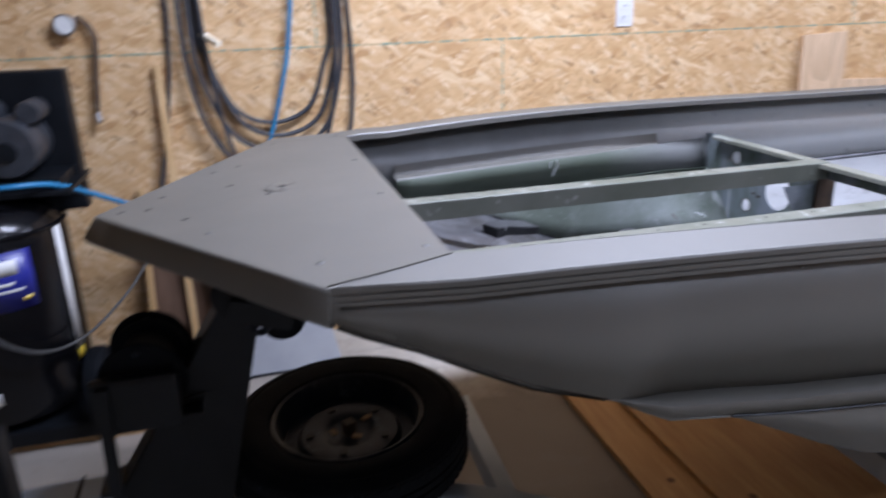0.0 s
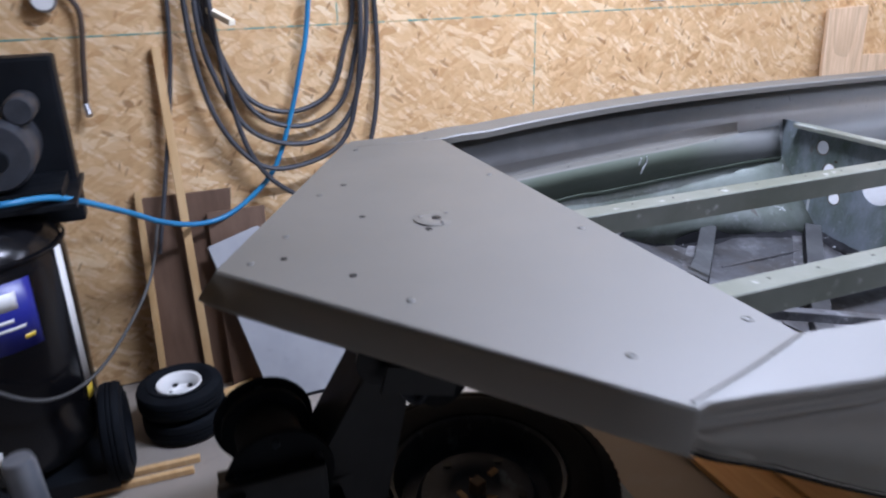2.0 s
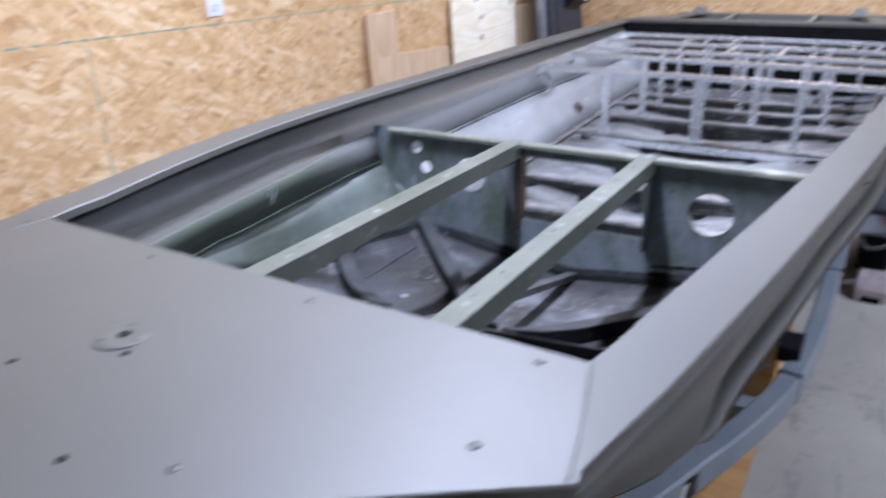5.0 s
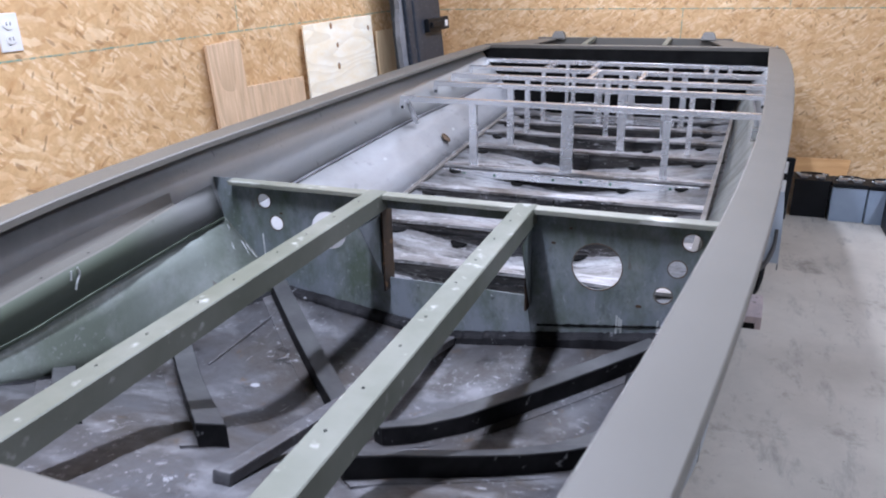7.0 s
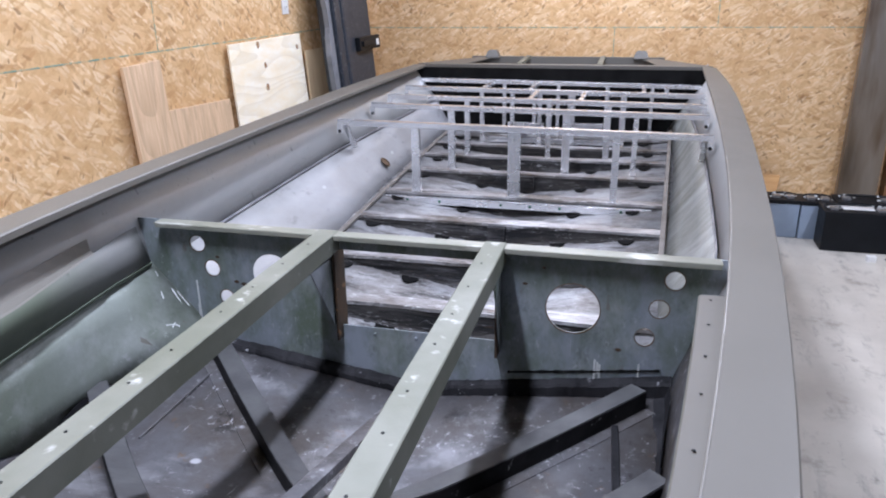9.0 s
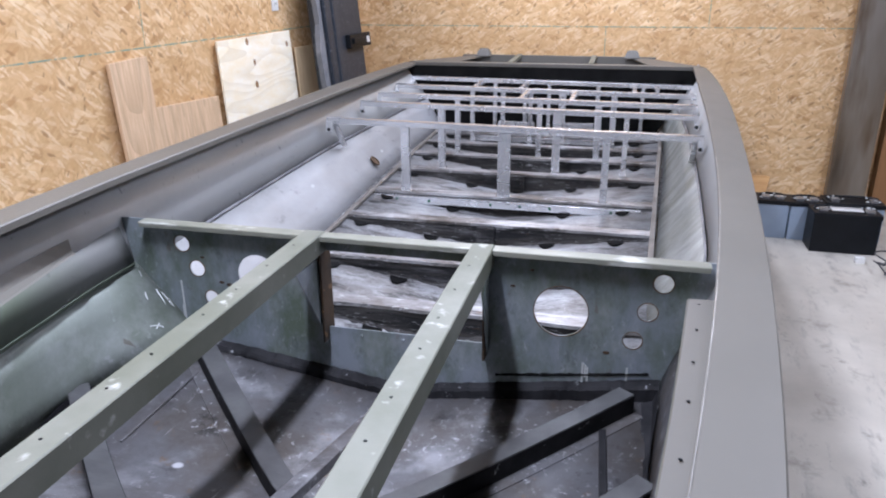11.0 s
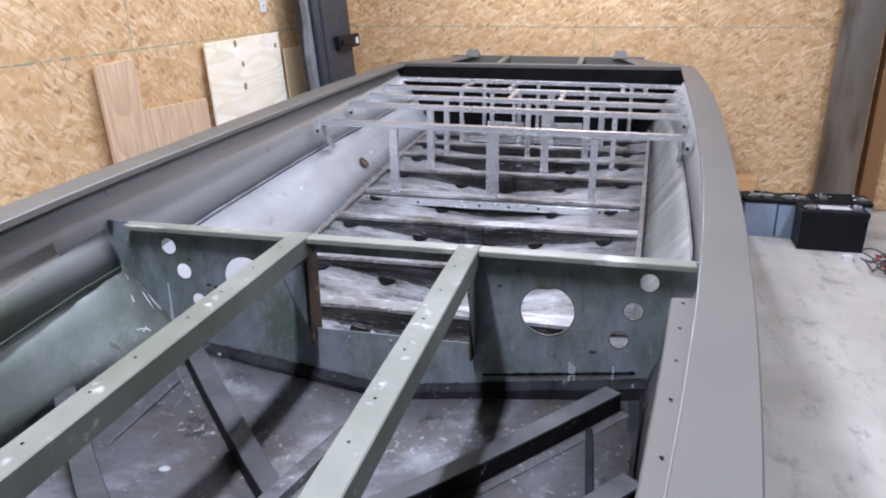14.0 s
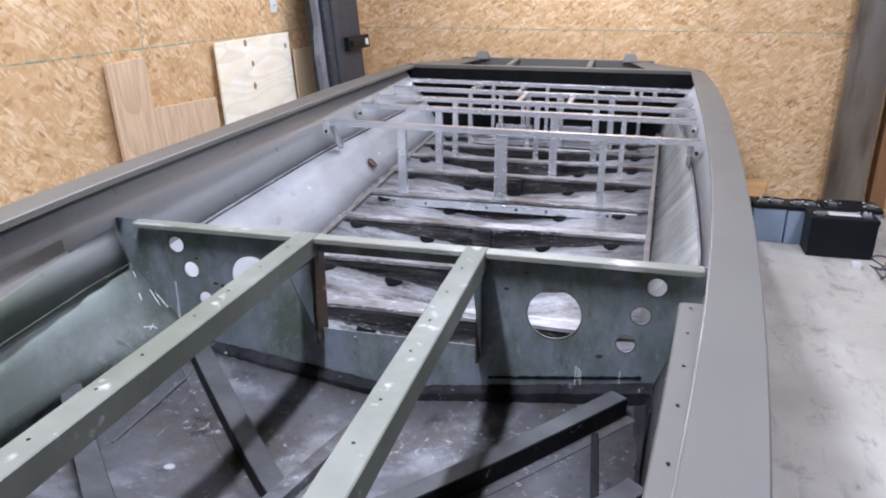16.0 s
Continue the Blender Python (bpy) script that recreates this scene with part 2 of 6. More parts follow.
    blot = nt.nodes.new("ShaderNodeMath")
    blot.operation = "MULTIPLY"
    blot.inputs[1].default_value = 0.45
    nt.links.new(fac_ramp(nt, noise_of(nt, off.outputs[0], 7.0, 5.0, 0.65), 0.50, 0.72), blot.inputs[0])
    col = blend(nt, blot.outputs[0], col, (0.50, 0.27, 0.10))
    wide = noise_of(nt, flat.outputs[0], 1.7, 3.0)
    col = blend(nt, fac_ramp(nt, wide, 0.45, 1.0), col, (0.55, 0.335, 0.155))
    nt.links.new(col, p.inputs["Base Color"])
    bump_of(nt, p, base, 0.35, 0.002)
    return m


def wood_material(name, a, b2, axis=(1.2, 14, 14), knots=None, rough=0.6, rings=0.0, ring_axis=(2.4, 2.4, 0.9), depth=0.38):
    m, nt, p = nodes_of(name, rough)
    vec = coords(nt, axis)
    n = noise_of(nt, vec, 3.0, 6.0, 0.68)
    col = blend(nt, fac_ramp(nt, n, 0.34, 0.68), a, b2)
    if rings:
        field = noise_of(nt, coords(nt, ring_axis), 1.5, 1.5, 0.45)
        many = nt.nodes.new("ShaderNodeMath")
        many.operation = "MULTIPLY"
        many.inputs[1].default_value = rings
        nt.links.new(field, many.inputs[0])
        saw = nt.nodes.new("ShaderNodeMath")
        saw.operation = "FRACT"
        nt.links.new(many.outputs[0], saw.inputs[0])
        half = nt.nodes.new("ShaderNodeMath")
        half.operation = "MULTIPLY"
        half.inputs[1].default_value = depth
        nt.links.new(fac_ramp(nt, saw.outputs[0], 0.35, 1.0), half.inputs[0])
        col = blend(nt, half.outputs[0], col, tuple(0.74 * c for c in b2))
    wide = noise_of(nt, coords(nt), 2.2, 3.0)
    col = blend(nt, fac_ramp(nt, wide, 0.45, 1.1), col, b2)
    if knots:
        v = add(nt, "ShaderNodeTexVoronoi", Scale=4.2)
        nt.links.new(coords(nt, (1, 1, 0.85)), v.inputs["Vector"])
        col = blend(nt, fac_ramp(nt, v.outputs["Distance"], 0.085, 0.055), col, knots)
    nt.links.new(col, p.inputs["Base Color"])
    bump_of(nt, p, n, 0.15, 0.001)
    return m


def concrete_material():
    m, nt, p = nodes_of("concrete", 0.55)
    vec = coords(nt)
    col = blend(nt, fac_ramp(nt, noise_of(nt, vec, 1.8, 6.0, 0.65), 0.3, 0.7), (0.39, 0.368, 0.322), (0.56, 0.53, 0.465))
    col = blend(nt, fac_ramp(nt, noise_of(nt, vec, 9.0, 8.0, 0.75), 0.60, 0.72), col, (0.22, 0.20, 0.18))
    col = blend(nt, fac_ramp(nt, noise_of(nt, vec, 3.3, 7.0, 0.7), 0.58, 0.74), col, (0.18, 0.16, 0.14))
    dirt = nt.nodes.new("ShaderNodeMath")
    dirt.operation = "MULTIPLY"
    dirt.inputs[1].default_value = 0.3
    nt.links.new(fac_ramp(nt, noise_of(nt, coords(nt), 0.75, 3.0), 0.42, 0.62), dirt.inputs[0])
    col = blend(nt, dirt.outputs[0], col, (0.23, 0.19, 0.15))
    # brown dirt and dimmer light painted round jack and compressor, with a ragged rim
    far = nt.nodes.new("ShaderNodeVectorMath")
    far.operation = "DISTANCE"
    nt.links.new(vec, far.inputs[0])
    far.inputs[1].default_value = (-1.55, 2.85, 0.0)
    rim = nt.nodes.new("ShaderNodeMath")
    rim.operation = "MULTIPLY_ADD"
    nt.links.new(noise_of(nt, vec, 5.0, 8.0, 0.75), rim.inputs[0])
    rim.inputs[1].default_value = 0.9
    nt.links.new(far.outputs["Value"], rim.inputs[2])
    dim_patch = nt.nodes.new("ShaderNodeMath")
    dim_patch.operation = "MULTIPLY"
    dim_patch.inputs[1].default_value = 0.66
    nt.links.new(fac_ramp(nt, rim.outputs[0], 1.65, 1.05), dim_patch.inputs[0])
    col = blend(nt, dim_patch.outputs[0], col, (0.20, 0.165, 0.135))
    # brown shade of the boat painted on the floor under the bow
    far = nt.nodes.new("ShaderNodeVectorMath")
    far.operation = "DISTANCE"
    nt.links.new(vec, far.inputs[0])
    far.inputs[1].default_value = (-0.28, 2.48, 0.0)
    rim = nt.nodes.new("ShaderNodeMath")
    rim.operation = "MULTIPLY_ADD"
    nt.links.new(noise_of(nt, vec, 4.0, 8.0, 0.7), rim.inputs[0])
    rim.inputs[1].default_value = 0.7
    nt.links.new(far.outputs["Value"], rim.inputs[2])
    dim_patch = nt.nodes.new("ShaderNodeMath")
    dim_patch.operation = "MULTIPLY"
    dim_patch.inputs[1].default_value = 0.85
    nt.links.new(fac_ramp(nt, rim.outputs[0], 1.02, 0.66), dim_patch.inputs[0])
    col = blend(nt, dim_patch.outputs[0], col, (0.115, 0.088, 0.066))
    col = blend(nt, fac_ramp(nt, noise_of(nt, vec, 60.0, 3.0), 0.70, 0.74), col, (0.16, 0.15, 0.14))
    # grey drag smudges
    smudge = fac_ramp(nt, noise_of(nt, coords(nt, (2.2, 7.0, 1.0), (0, 0, 0.5)), 1.6, 9.0, 0.72), 0.54, 0.68)
    col = blend(nt, times(nt, smudge, 0.55), col, (0.17, 0.16, 0.15))
    nt.links.new(col, p.inputs["Base Color"])
    bump_of(nt, p, noise_of(nt, vec, 45.0, 6.0), 0.2, 0.002)
    return m


OSB = osb_material()
CONCRETE = concrete_material()
PAINT = tone("boat_paint", (0.096, 0.091, 0.076), (0.109, 0.103, 0.087), 3.0, 0.53, 0.0, bump=0.12, fine=700.0, rough_var=0.05)
PAINT.node_tree.nodes["Principled BSDF"].inputs["Specular IOR Level"].default_value = 0.95
SIDE = fore_aft_fade("hull_side_metal", (0.165, 0.168, 0.168), (0.42, 0.43, 0.425), -0.1, 0.8, 0.45, 0.25)
FADEGREEN = fore_aft_fade("thinning_green_paint", (0.070, 0.086, 0.062), (0.135, 0.138, 0.132), -0.02, 0.30)
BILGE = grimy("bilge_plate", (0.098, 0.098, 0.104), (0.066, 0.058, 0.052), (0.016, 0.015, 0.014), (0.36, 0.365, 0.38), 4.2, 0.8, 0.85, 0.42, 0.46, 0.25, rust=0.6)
AFTCHINE = scuffed("aft_chine_plate", (0.34, 0.345, 0.355), (0.25, 0.25, 0.245), (0.40, 0.405, 0.41), 1.5, 0.68, 0.52, 0.12, (0.8, 1.6, 1.6))
# near plate: stains, with less light painted in as a darker base tone
NEARCHINE = grimy("stained_shaded_chine", (0.25, 0.26, 0.25), (0.165, 0.175, 0.15), (0.08, 0.08, 0.07), (0.40, 0.41, 0.40), 3.0, 0.35, 0.5, 0.5, 0.5, 0.15, (1.6, 1.0, 0.5), rust=0.3)
FORECHINE = grimy("fore_chine_plate", (0.170, 0.192, 0.172), (0.115, 0.135, 0.108), (0.06, 0.066, 0.06), (0.36, 0.38, 0.38), 2.6, 0.35, 0.5, 0.45, 0.46, 0.2)
GREEN = tone("faded_green_paint", (0.125, 0.134, 0.102), (0.190, 0.196, 0.165), 5.0, 0.5, 0.1, speck=(0.46, 0.47, 0.44), speck_scale=26.0, speck_at=(0.64, 0.78), bump=0.2)
FLANGE = tone("worn_cream_flange", (0.28, 0.28, 0.235), (0.165, 0.172, 0.135), 8.0, 0.5, 0.1, speck=(0.5, 0.5, 0.46), speck_scale=22.0, speck_at=(0.6, 0.75), bump=0.2, stretch=(1, 0.4, 1))
DARKGREEN = tone("dark_green_paint", (0.09, 0.105, 0.078), (0.125, 0.138, 0.108), 5.0, 0.55, 0.0, speck=(0.32, 0.34, 0.30), speck_scale=26.0, speck_at=(0.68, 0.82), bump=0.2)
PALE = grimy("bulkhead_paint", (0.245, 0.275, 0.312), (0.108, 0.138, 0.102), (0.03, 0.04, 0.03), (0.42, 0.45, 0.47), 4.6, 0.45, 0.45, 0.4, 0.5, 0.15, (1, 1, 0.6), rust=0.45)
TAR = tone("black_sealer", (0.004, 0.004, 0.005), (0.017, 0.017, 0.019), 14.0, 0.7, 0.0, speck=(0.30, 0.31, 0.32), speck_scale=45.0, speck_at=(0.67, 0.74), bump=0.5, fine=60.0)
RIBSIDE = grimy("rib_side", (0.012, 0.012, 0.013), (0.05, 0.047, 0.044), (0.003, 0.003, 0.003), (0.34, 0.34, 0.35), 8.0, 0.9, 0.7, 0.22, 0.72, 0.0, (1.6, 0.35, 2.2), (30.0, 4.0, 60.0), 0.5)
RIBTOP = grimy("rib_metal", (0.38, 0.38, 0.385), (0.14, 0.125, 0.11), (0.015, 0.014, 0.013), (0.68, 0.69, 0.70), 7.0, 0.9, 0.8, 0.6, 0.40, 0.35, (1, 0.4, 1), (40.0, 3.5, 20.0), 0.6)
RUST = tone("brown_stain", (0.085, 0.048, 0.022), (0.03, 0.02, 0.012), 12.0, 0.7, speck=(0.2, 0.11, 0.05), speck_scale=30.0)
ALU = tone("bare_aluminium", (0.90, 0.90, 0.91), (0.74, 0.75, 0.765), 7.0, 0.26, 0.78, bump=0.1, fine=300.0, stretch=(1, 0.15, 0.4), rough_var=0.14)
BLACK = tone("satin_black_steel", (0.0045, 0.0056, 0.0072), (0.008, 0.0096, 0.0122), 8.0, 0.46, bump=0.15)
for m in (BLACK, RIBSIDE, TAR):
    m.node_tree.nodes["Principled BSDF"].inputs["Specular IOR Level"].default_value = 0.22
CAST = tone("grey_cast_iron", (0.035, 0.039, 0.047), (0.06, 0.065, 0.075), 14.0, 0.36, 0.3, bump=0.2)
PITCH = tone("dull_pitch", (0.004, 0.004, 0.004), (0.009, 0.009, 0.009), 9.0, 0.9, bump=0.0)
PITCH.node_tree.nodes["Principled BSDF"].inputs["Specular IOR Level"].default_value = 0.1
TANK = tone("gloss_black_tank", (0.004, 0.004, 0.005), (0.007, 0.007, 0.008), 4.0, 0.22, bump=0.05)
TANK.node_tree.nodes["Principled BSDF"].inputs["Specular IOR Level"].default_value = 0.3
RUBBER = tone("tyre_rubber", (0.0032, 0.0043, 0.0062), (0.006, 0.0078, 0.0105), 9.0, 0.82, bump=0.3)
DULL = tone("painted_screw", (0.135, 0.132, 0.118), (0.10, 0.098, 0.086), 60.0, 0.5, 0.2)
RUBBER.node_tree.nodes["Principled BSDF"].inputs["Specular IOR Level"].default_value = 0.13
FLECK = tone("tan_rust", (0.36, 0.22, 0.10), (0.22, 0.12, 0.05), 40.0, 0.7)
RIMSTEEL = tone("dull_rim_steel", (0.009, 0.012, 0.018), (0.020, 0.025, 0.034), 9.0, 0.42, 0.2, speck=(0.06, 0.075, 0.09), speck_scale=24.0, speck_at=(0.6, 0.75), bump=0.25)
RIMSTEEL.node_tree.nodes["Principled BSDF"].inputs["Specular IOR Level"].default_value = 0.2
GALV = tone("grey_trailer_steel", (0.27, 0.315, 0.36), (0.33, 0.365, 0.40), 5.0, 0.42, 0.3, bump=0.15)
# brown blotches on the sheet stand for a tan reflection painted in
ZINC = tone("galvanised_sheet", (0.34, 0.31, 0.27), (0.20, 0.155, 0.11), 3.2, 0.34, 0.75, speck=(0.16, 0.11, 0.07), speck_scale=7.0, speck_at=(0.55, 0.75), bump=0.1, stretch=(1, 1, 0.22))
PANEL = tone("grey_panel", (0.285, 0.292, 0.305), (0.35, 0.356, 0.366), 4.0, 0.5, speck=(0.24, 0.246, 0.255), speck_scale=14.0, speck_at=(0.62, 0.74), bump=0.1)
PINE = wood_material("pine_plywood", (0.97, 0.93, 0.80), (0.92, 0.80, 0.56), (3.0, 3.0, 9.0), rings=12.0, ring_axis=(0.7, 0.7, 2.6), depth=0.45)
OAK = wood_material("oak_veneer", (0.76, 0.56, 0.37), (0.56, 0.38, 0.22), (30, 30, 0.8), rings=9.0, ring_axis=(3.2, 3.2, 0.6), depth=0.45)
FIR = wood_material("fir_lumber", (0.66, 0.45, 0.23), (0.50, 0.30, 0.12), (9, 9, 0.7))
FLOORPLY = wood_material("floor_plywood", (0.62, 0.37, 0.15), (0.45, 0.23, 0.075), (9.0, 0.9, 6.0), knots=(0.16, 0.07, 0.025))
BROWNPLY = wood_material("stained_brown_board", (0.16, 0.095, 0.06), (0.10, 0.055, 0.032), (7, 7, 0.9))
SLATE = tone("slate_blue_panel", (0.022, 0.029, 0.040), (0.035, 0.043, 0.055), 4.0, 0.5, bump=0.3, speck=(0.12, 0.13, 0.14), speck_scale=60.0)
FOAM = tone("grey_foam", (0.13, 0.14, 0.155), (0.20, 0.21, 0.225), 8.0, 0.8)
WHITE = tone("white_plastic", (0.78, 0.78, 0.76), (0.70, 0.70, 0.68), 6.0, 0.4, bump=0.05)
CASE = tone("grey_battery_case", (0.30, 0.37, 0.46), (0.25, 0.315, 0.40), 6.0, 0.45, bump=0.1)
BLUEHOSE = tone("blue_air_hose", (0.02, 0.17, 0.36), (0.03, 0.22, 0.42), 6.0, 0.4, bump=0.05)
CORD = tone("black_hose", (0.028, 0.030, 0.036), (0.05, 0.052, 0.06), 9.0, 0.5, bump=0.1)
GREYHOSE = tone("grey_hose", (0.05, 0.05, 0.05), (0.08, 0.08, 0.078), 9.0, 0.5, bump=0.1)
LABELBLUE = tone("blue_label", (0.018, 0.022, 0.22), (0.022, 0.028, 0.26), 6.0, 0.35, bump=0.0)
YELLOW = tone("yellow_print", (0.72, 0.52, 0.05), (0.68, 0.48, 0.05), 6.0, 0.4, bump=0.0)
RED = tone("red_plastic", (0.35, 0.03, 0.02), (0.3, 0.025, 0.02), 6.0, 0.4, bump=0.0)
ORANGE = tone("orange_reflector", (0.8, 0.17, 0.02), (0.7, 0.14, 0.02), 6.0, 0.2, bump=0.0)
BRASS = tone("brass_fitting", (0.60, 0.42, 0.16), (0.5, 0.34, 0.12), 20.0, 0.35, 0.8)
SEAL = tone("green_edge_paint", (0.15, 0.30, 0.23), (0.26, 0.34, 0.25), 18.0, 0.7, speck=(0.55, 0.40, 0.22), speck_scale=24.0, speck_at=(0.48, 0.56), bump=0.0)
# unseen ceiling, darkened to cut bounced light and deepen shadows
CEIL = tone("unseen_dark_ceiling", (0.14, 0.12, 0.10), (0.11, 0.095, 0.08), 2.0, 0.8)
GLOW, gnt, gp = nodes_of("lit_tube", 0.4)
gp.inputs["Emission Color"].default_value, gp.inputs["Emission Strength"].default_value = (*COOL, 1), 8.0


# ---- mesh tools ----
def finish(bm):
    bmesh.ops.recalc_face_normals(bm, faces=bm.faces)
    return bm


def smooth_mesh(me, angle=40):
    me.polygons.foreach_set("use_smooth", [True] * len(me.polygons))
    me.set_sharp_from_angle(angle=radians(angle))


def link(name, bm, mat, parent=None, label="", smooth=False):
    me = bpy.data.meshes.new(name)
    bm.to_mesh(me)
    bm.free()
    me.materials.append(mat)
    if smooth:
        smooth_mesh(me)
    ob = new(name, me)
    if parent:
        ob.parent = parent
    if label:
        ob["label"] = label
    return ob


def part(name, bm, mat, parent, label="", smooth=False):
    return link(name, finish(bm), mat, parent, label, smooth)


def thing(name, label, category, group="", at=None):
    ob = new(name)
    if at is not None:
        ob.matrix_world = at
    return tagged(ob, label, category, group)


def add_box(bm, lo, hi, bevel=0.0, m=None, seg=2):
    c = [(a + b) / 2 for a, b in zip(lo, hi)]
    s = [abs(b - a) for a, b in zip(lo, hi)]
    r = bmesh.ops.create_cube(bm, size=1, matrix=(m or Matrix()) @ Matrix.Translation(c) @ Matrix.Diagonal((*s, 1)))
    if bevel:
        es = list({e for v in r["verts"] for e in v.link_edges})
        bmesh.ops.bevel(bm, geom=es, offset=bevel, segments=seg, affect="EDGES", profile=0.7)
    return bm


def box(name, lo, hi, mat, parent=None, label="", bevel=0.002, m=None):
    return link(name, finish(add_box(bmesh.new(), lo, hi, bevel, m)), mat, parent, label)


def along(p0, p1, up=(0, 0, 1)):
    """A pose at p0 whose x axis runs to p1, and the length."""
    p0, p1 = Vector(p0), Vector(p1)
    x = (p1 - p0).normalized()
    y = Vector(up).cross(x).normalized()
    z = x.cross(y)
    return Matrix((x, y, z)).transposed().to_4x4().copy(), (p1 - p0).length, p0


def add_bar(bm, p0, p1, w, h, bevel=0.002, up=(0, 0, 1)):
    """A bar from p0 to p1 of width w and height h, centred on that line."""
    r, length, at = along(p0, p1, up)
    return add_box(bm, (0, -w / 2, -h / 2), (length, w / 2, h / 2), bevel, Matrix.Translation(at) @ r)


def bar(name, p0, p1, w, h, mat, parent=None, label="", bevel=0.002, up=(0, 0, 1)):
    return link(name, finish(add_bar(bmesh.new(), p0, p1, w, h, bevel, up)), mat, parent, label)


def add_lathe(bm, profile, m=None, n=32, closed=False):
    """Turn (radius, height) points about the z axis of m."""
    m = m or Matrix()
    rings = [[bm.verts.new(m @ Vector((r * math.cos(2 * math.pi * k / n), r * math.sin(2 * math.pi * k / n), z))) for k in range(n)] for r, z in profile]
    pairs = list(zip(rings, rings[1:])) + ([(rings[-1], rings[0])] if closed else [])
    for a, b in pairs:
        for k in range(n):
            bm.faces.new((a[k], a[(k + 1) % n], b[(k + 1) % n], b[k]))
    if not closed:
        for ring in (rings[0], rings[-1]):
            if (ring[0].co - ring[n // 2].co).length > 1e-5:
                bm.faces.new(ring)
    bmesh.ops.remove_doubles(bm, verts=bm.verts, dist=1e-6)
    return bm


def add_tube(bm, pts, radius, n=8, steps=6, closed=False):
    """A round tube along a smooth line through pts."""
    P = [Vector(p) for p in pts]
    line = []
    for i in range(len(P) - 1):
        a, b, c, d = P[max(i - 1, 0)], P[i], P[i + 1], P[min(i + 2, len(P) - 1)]
        for s in range(steps):
            t = s / steps
            line.append(0.5 * (2 * b + (c - a) * t + (2 * a - 5 * b + 4 * c - d) * t * t + (3 * b - a - 3 * c + d) * t ** 3))
    line.append(P[-1])
    ref, rings = Vector((0.3, 0.2, 0.93)), []
    for i, p in enumerate(line):
        tan = (line[min(i + 1, len(line) - 1)] - line[max(i - 1, 0)]).normalized()
        side = tan.cross(ref)
        side = side.normalized() if side.length > 1e-4 else tan.orthogonal().normalized()
        ref = side.cross(tan).normalized()
        rings.append([bm.verts.new(p + radius * (math.cos(2 * math.pi * k / n) * side + math.sin(2 * math.pi * k / n) * ref)) for k in range(n)])
    for a, b in zip(rings, rings[1:]):
        for k in range(n):
            bm.faces.new((a[k], a[(k + 1) % n], b[(k + 1) % n], b[k]))
    bm.faces.new(rings[0]), bm.faces.new(rings[-1])
    return bm


def add_plate(bm, outline, holes, thick, m):
    """A flat plate in the xy plane of m, with holes, thickened along z."""
    edges = []
    for loop in [outline] + holes:
        vs = [bm.verts.new(m @ Vector((x, y, 0))) for x, y in loop]
        edges += [bm.edges.new((vs[k], vs[(k + 1) % len(vs)])) for k in range(len(vs))]
    got = bmesh.ops.triangle_fill(bm, edges=edges, use_beauty=True, use_dissolve=False)
    faces = [f for f in got["geom"] if isinstance(f, bmesh.types.BMFace)]
    ext = bmesh.ops.extrude_face_region(bm, geom=faces)
    vs = [v for v in ext["geom"] if isinstance(v, bmesh.types.BMVert)]
    bmesh.ops.translate(bm, verts=vs, vec=(m.to_3x3() @ Vector((0, 0, thick))))
    return bm


def circle(x, y, r, n=24):
    return [(x + r * math.cos(2 * math.pi * k / n), y + r * math.sin(2 * math.pi * k / n)) for k in range(n)]


def add_screw(bm, p, r=0.006, h=0.003, axis=(0, 0, 1)):
    m = Matrix.Translation(p) @ Vector(axis).to_track_quat("Z", "Y").to_matrix().to_4x4()
    return add_lathe(bm, [(r, 0), (r, h * 0.3), (r * 0.72, h * 0.85), (r * 0.35, h), (r * 0.3, h * 0.6), (0.0001, h * 0.6)], m, 12)


def interp(x, table):
    return float(np.interp(x, [a for a, b in table], [b for a, b in table]))


# ---- room ----
WALL_Y, WALL_X = 3.548, 4.04
# south and west walls are added unseen, set far back to cut bounce
WEST, SOUTH, TOP = -6.2, -4.6, 2.62
SEAM_Z = 1.167
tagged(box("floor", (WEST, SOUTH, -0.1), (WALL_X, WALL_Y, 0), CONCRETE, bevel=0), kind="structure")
BACK = tone("wall_framing", (0.42, 0.29, 0.16), (0.36, 0.24, 0.13), 3.0, 0.8)
walls = {}
for name, lo, hi in (("wall_north", (WEST, WALL_Y + 0.012, 0), (WALL_X + 0.1, WALL_Y + 0.12, TOP)), ("wall_east", (WALL_X + 0.012, SOUTH - 0.1, 0), (WALL_X + 0.12, WALL_Y + 0.012, TOP)),
                     ("wall_south", (WEST, SOUTH - 0.12, 0), (WALL_X, SOUTH - 0.012, TOP)), ("wall_west", (WEST - 0.12, SOUTH - 0.1, 0), (WEST - 0.012, WALL_Y + 0.1, TOP))):
    walls[name] = tagged(box(name, lo, hi, BACK, bevel=0), kind="structure")
tagged(box("ceiling", (WEST - 0.12, SOUTH - 0.12, TOP), (WALL_X + 0.12, WALL_Y + 0.12, TOP + 0.1), CEIL, bevel=0), kind="structure")


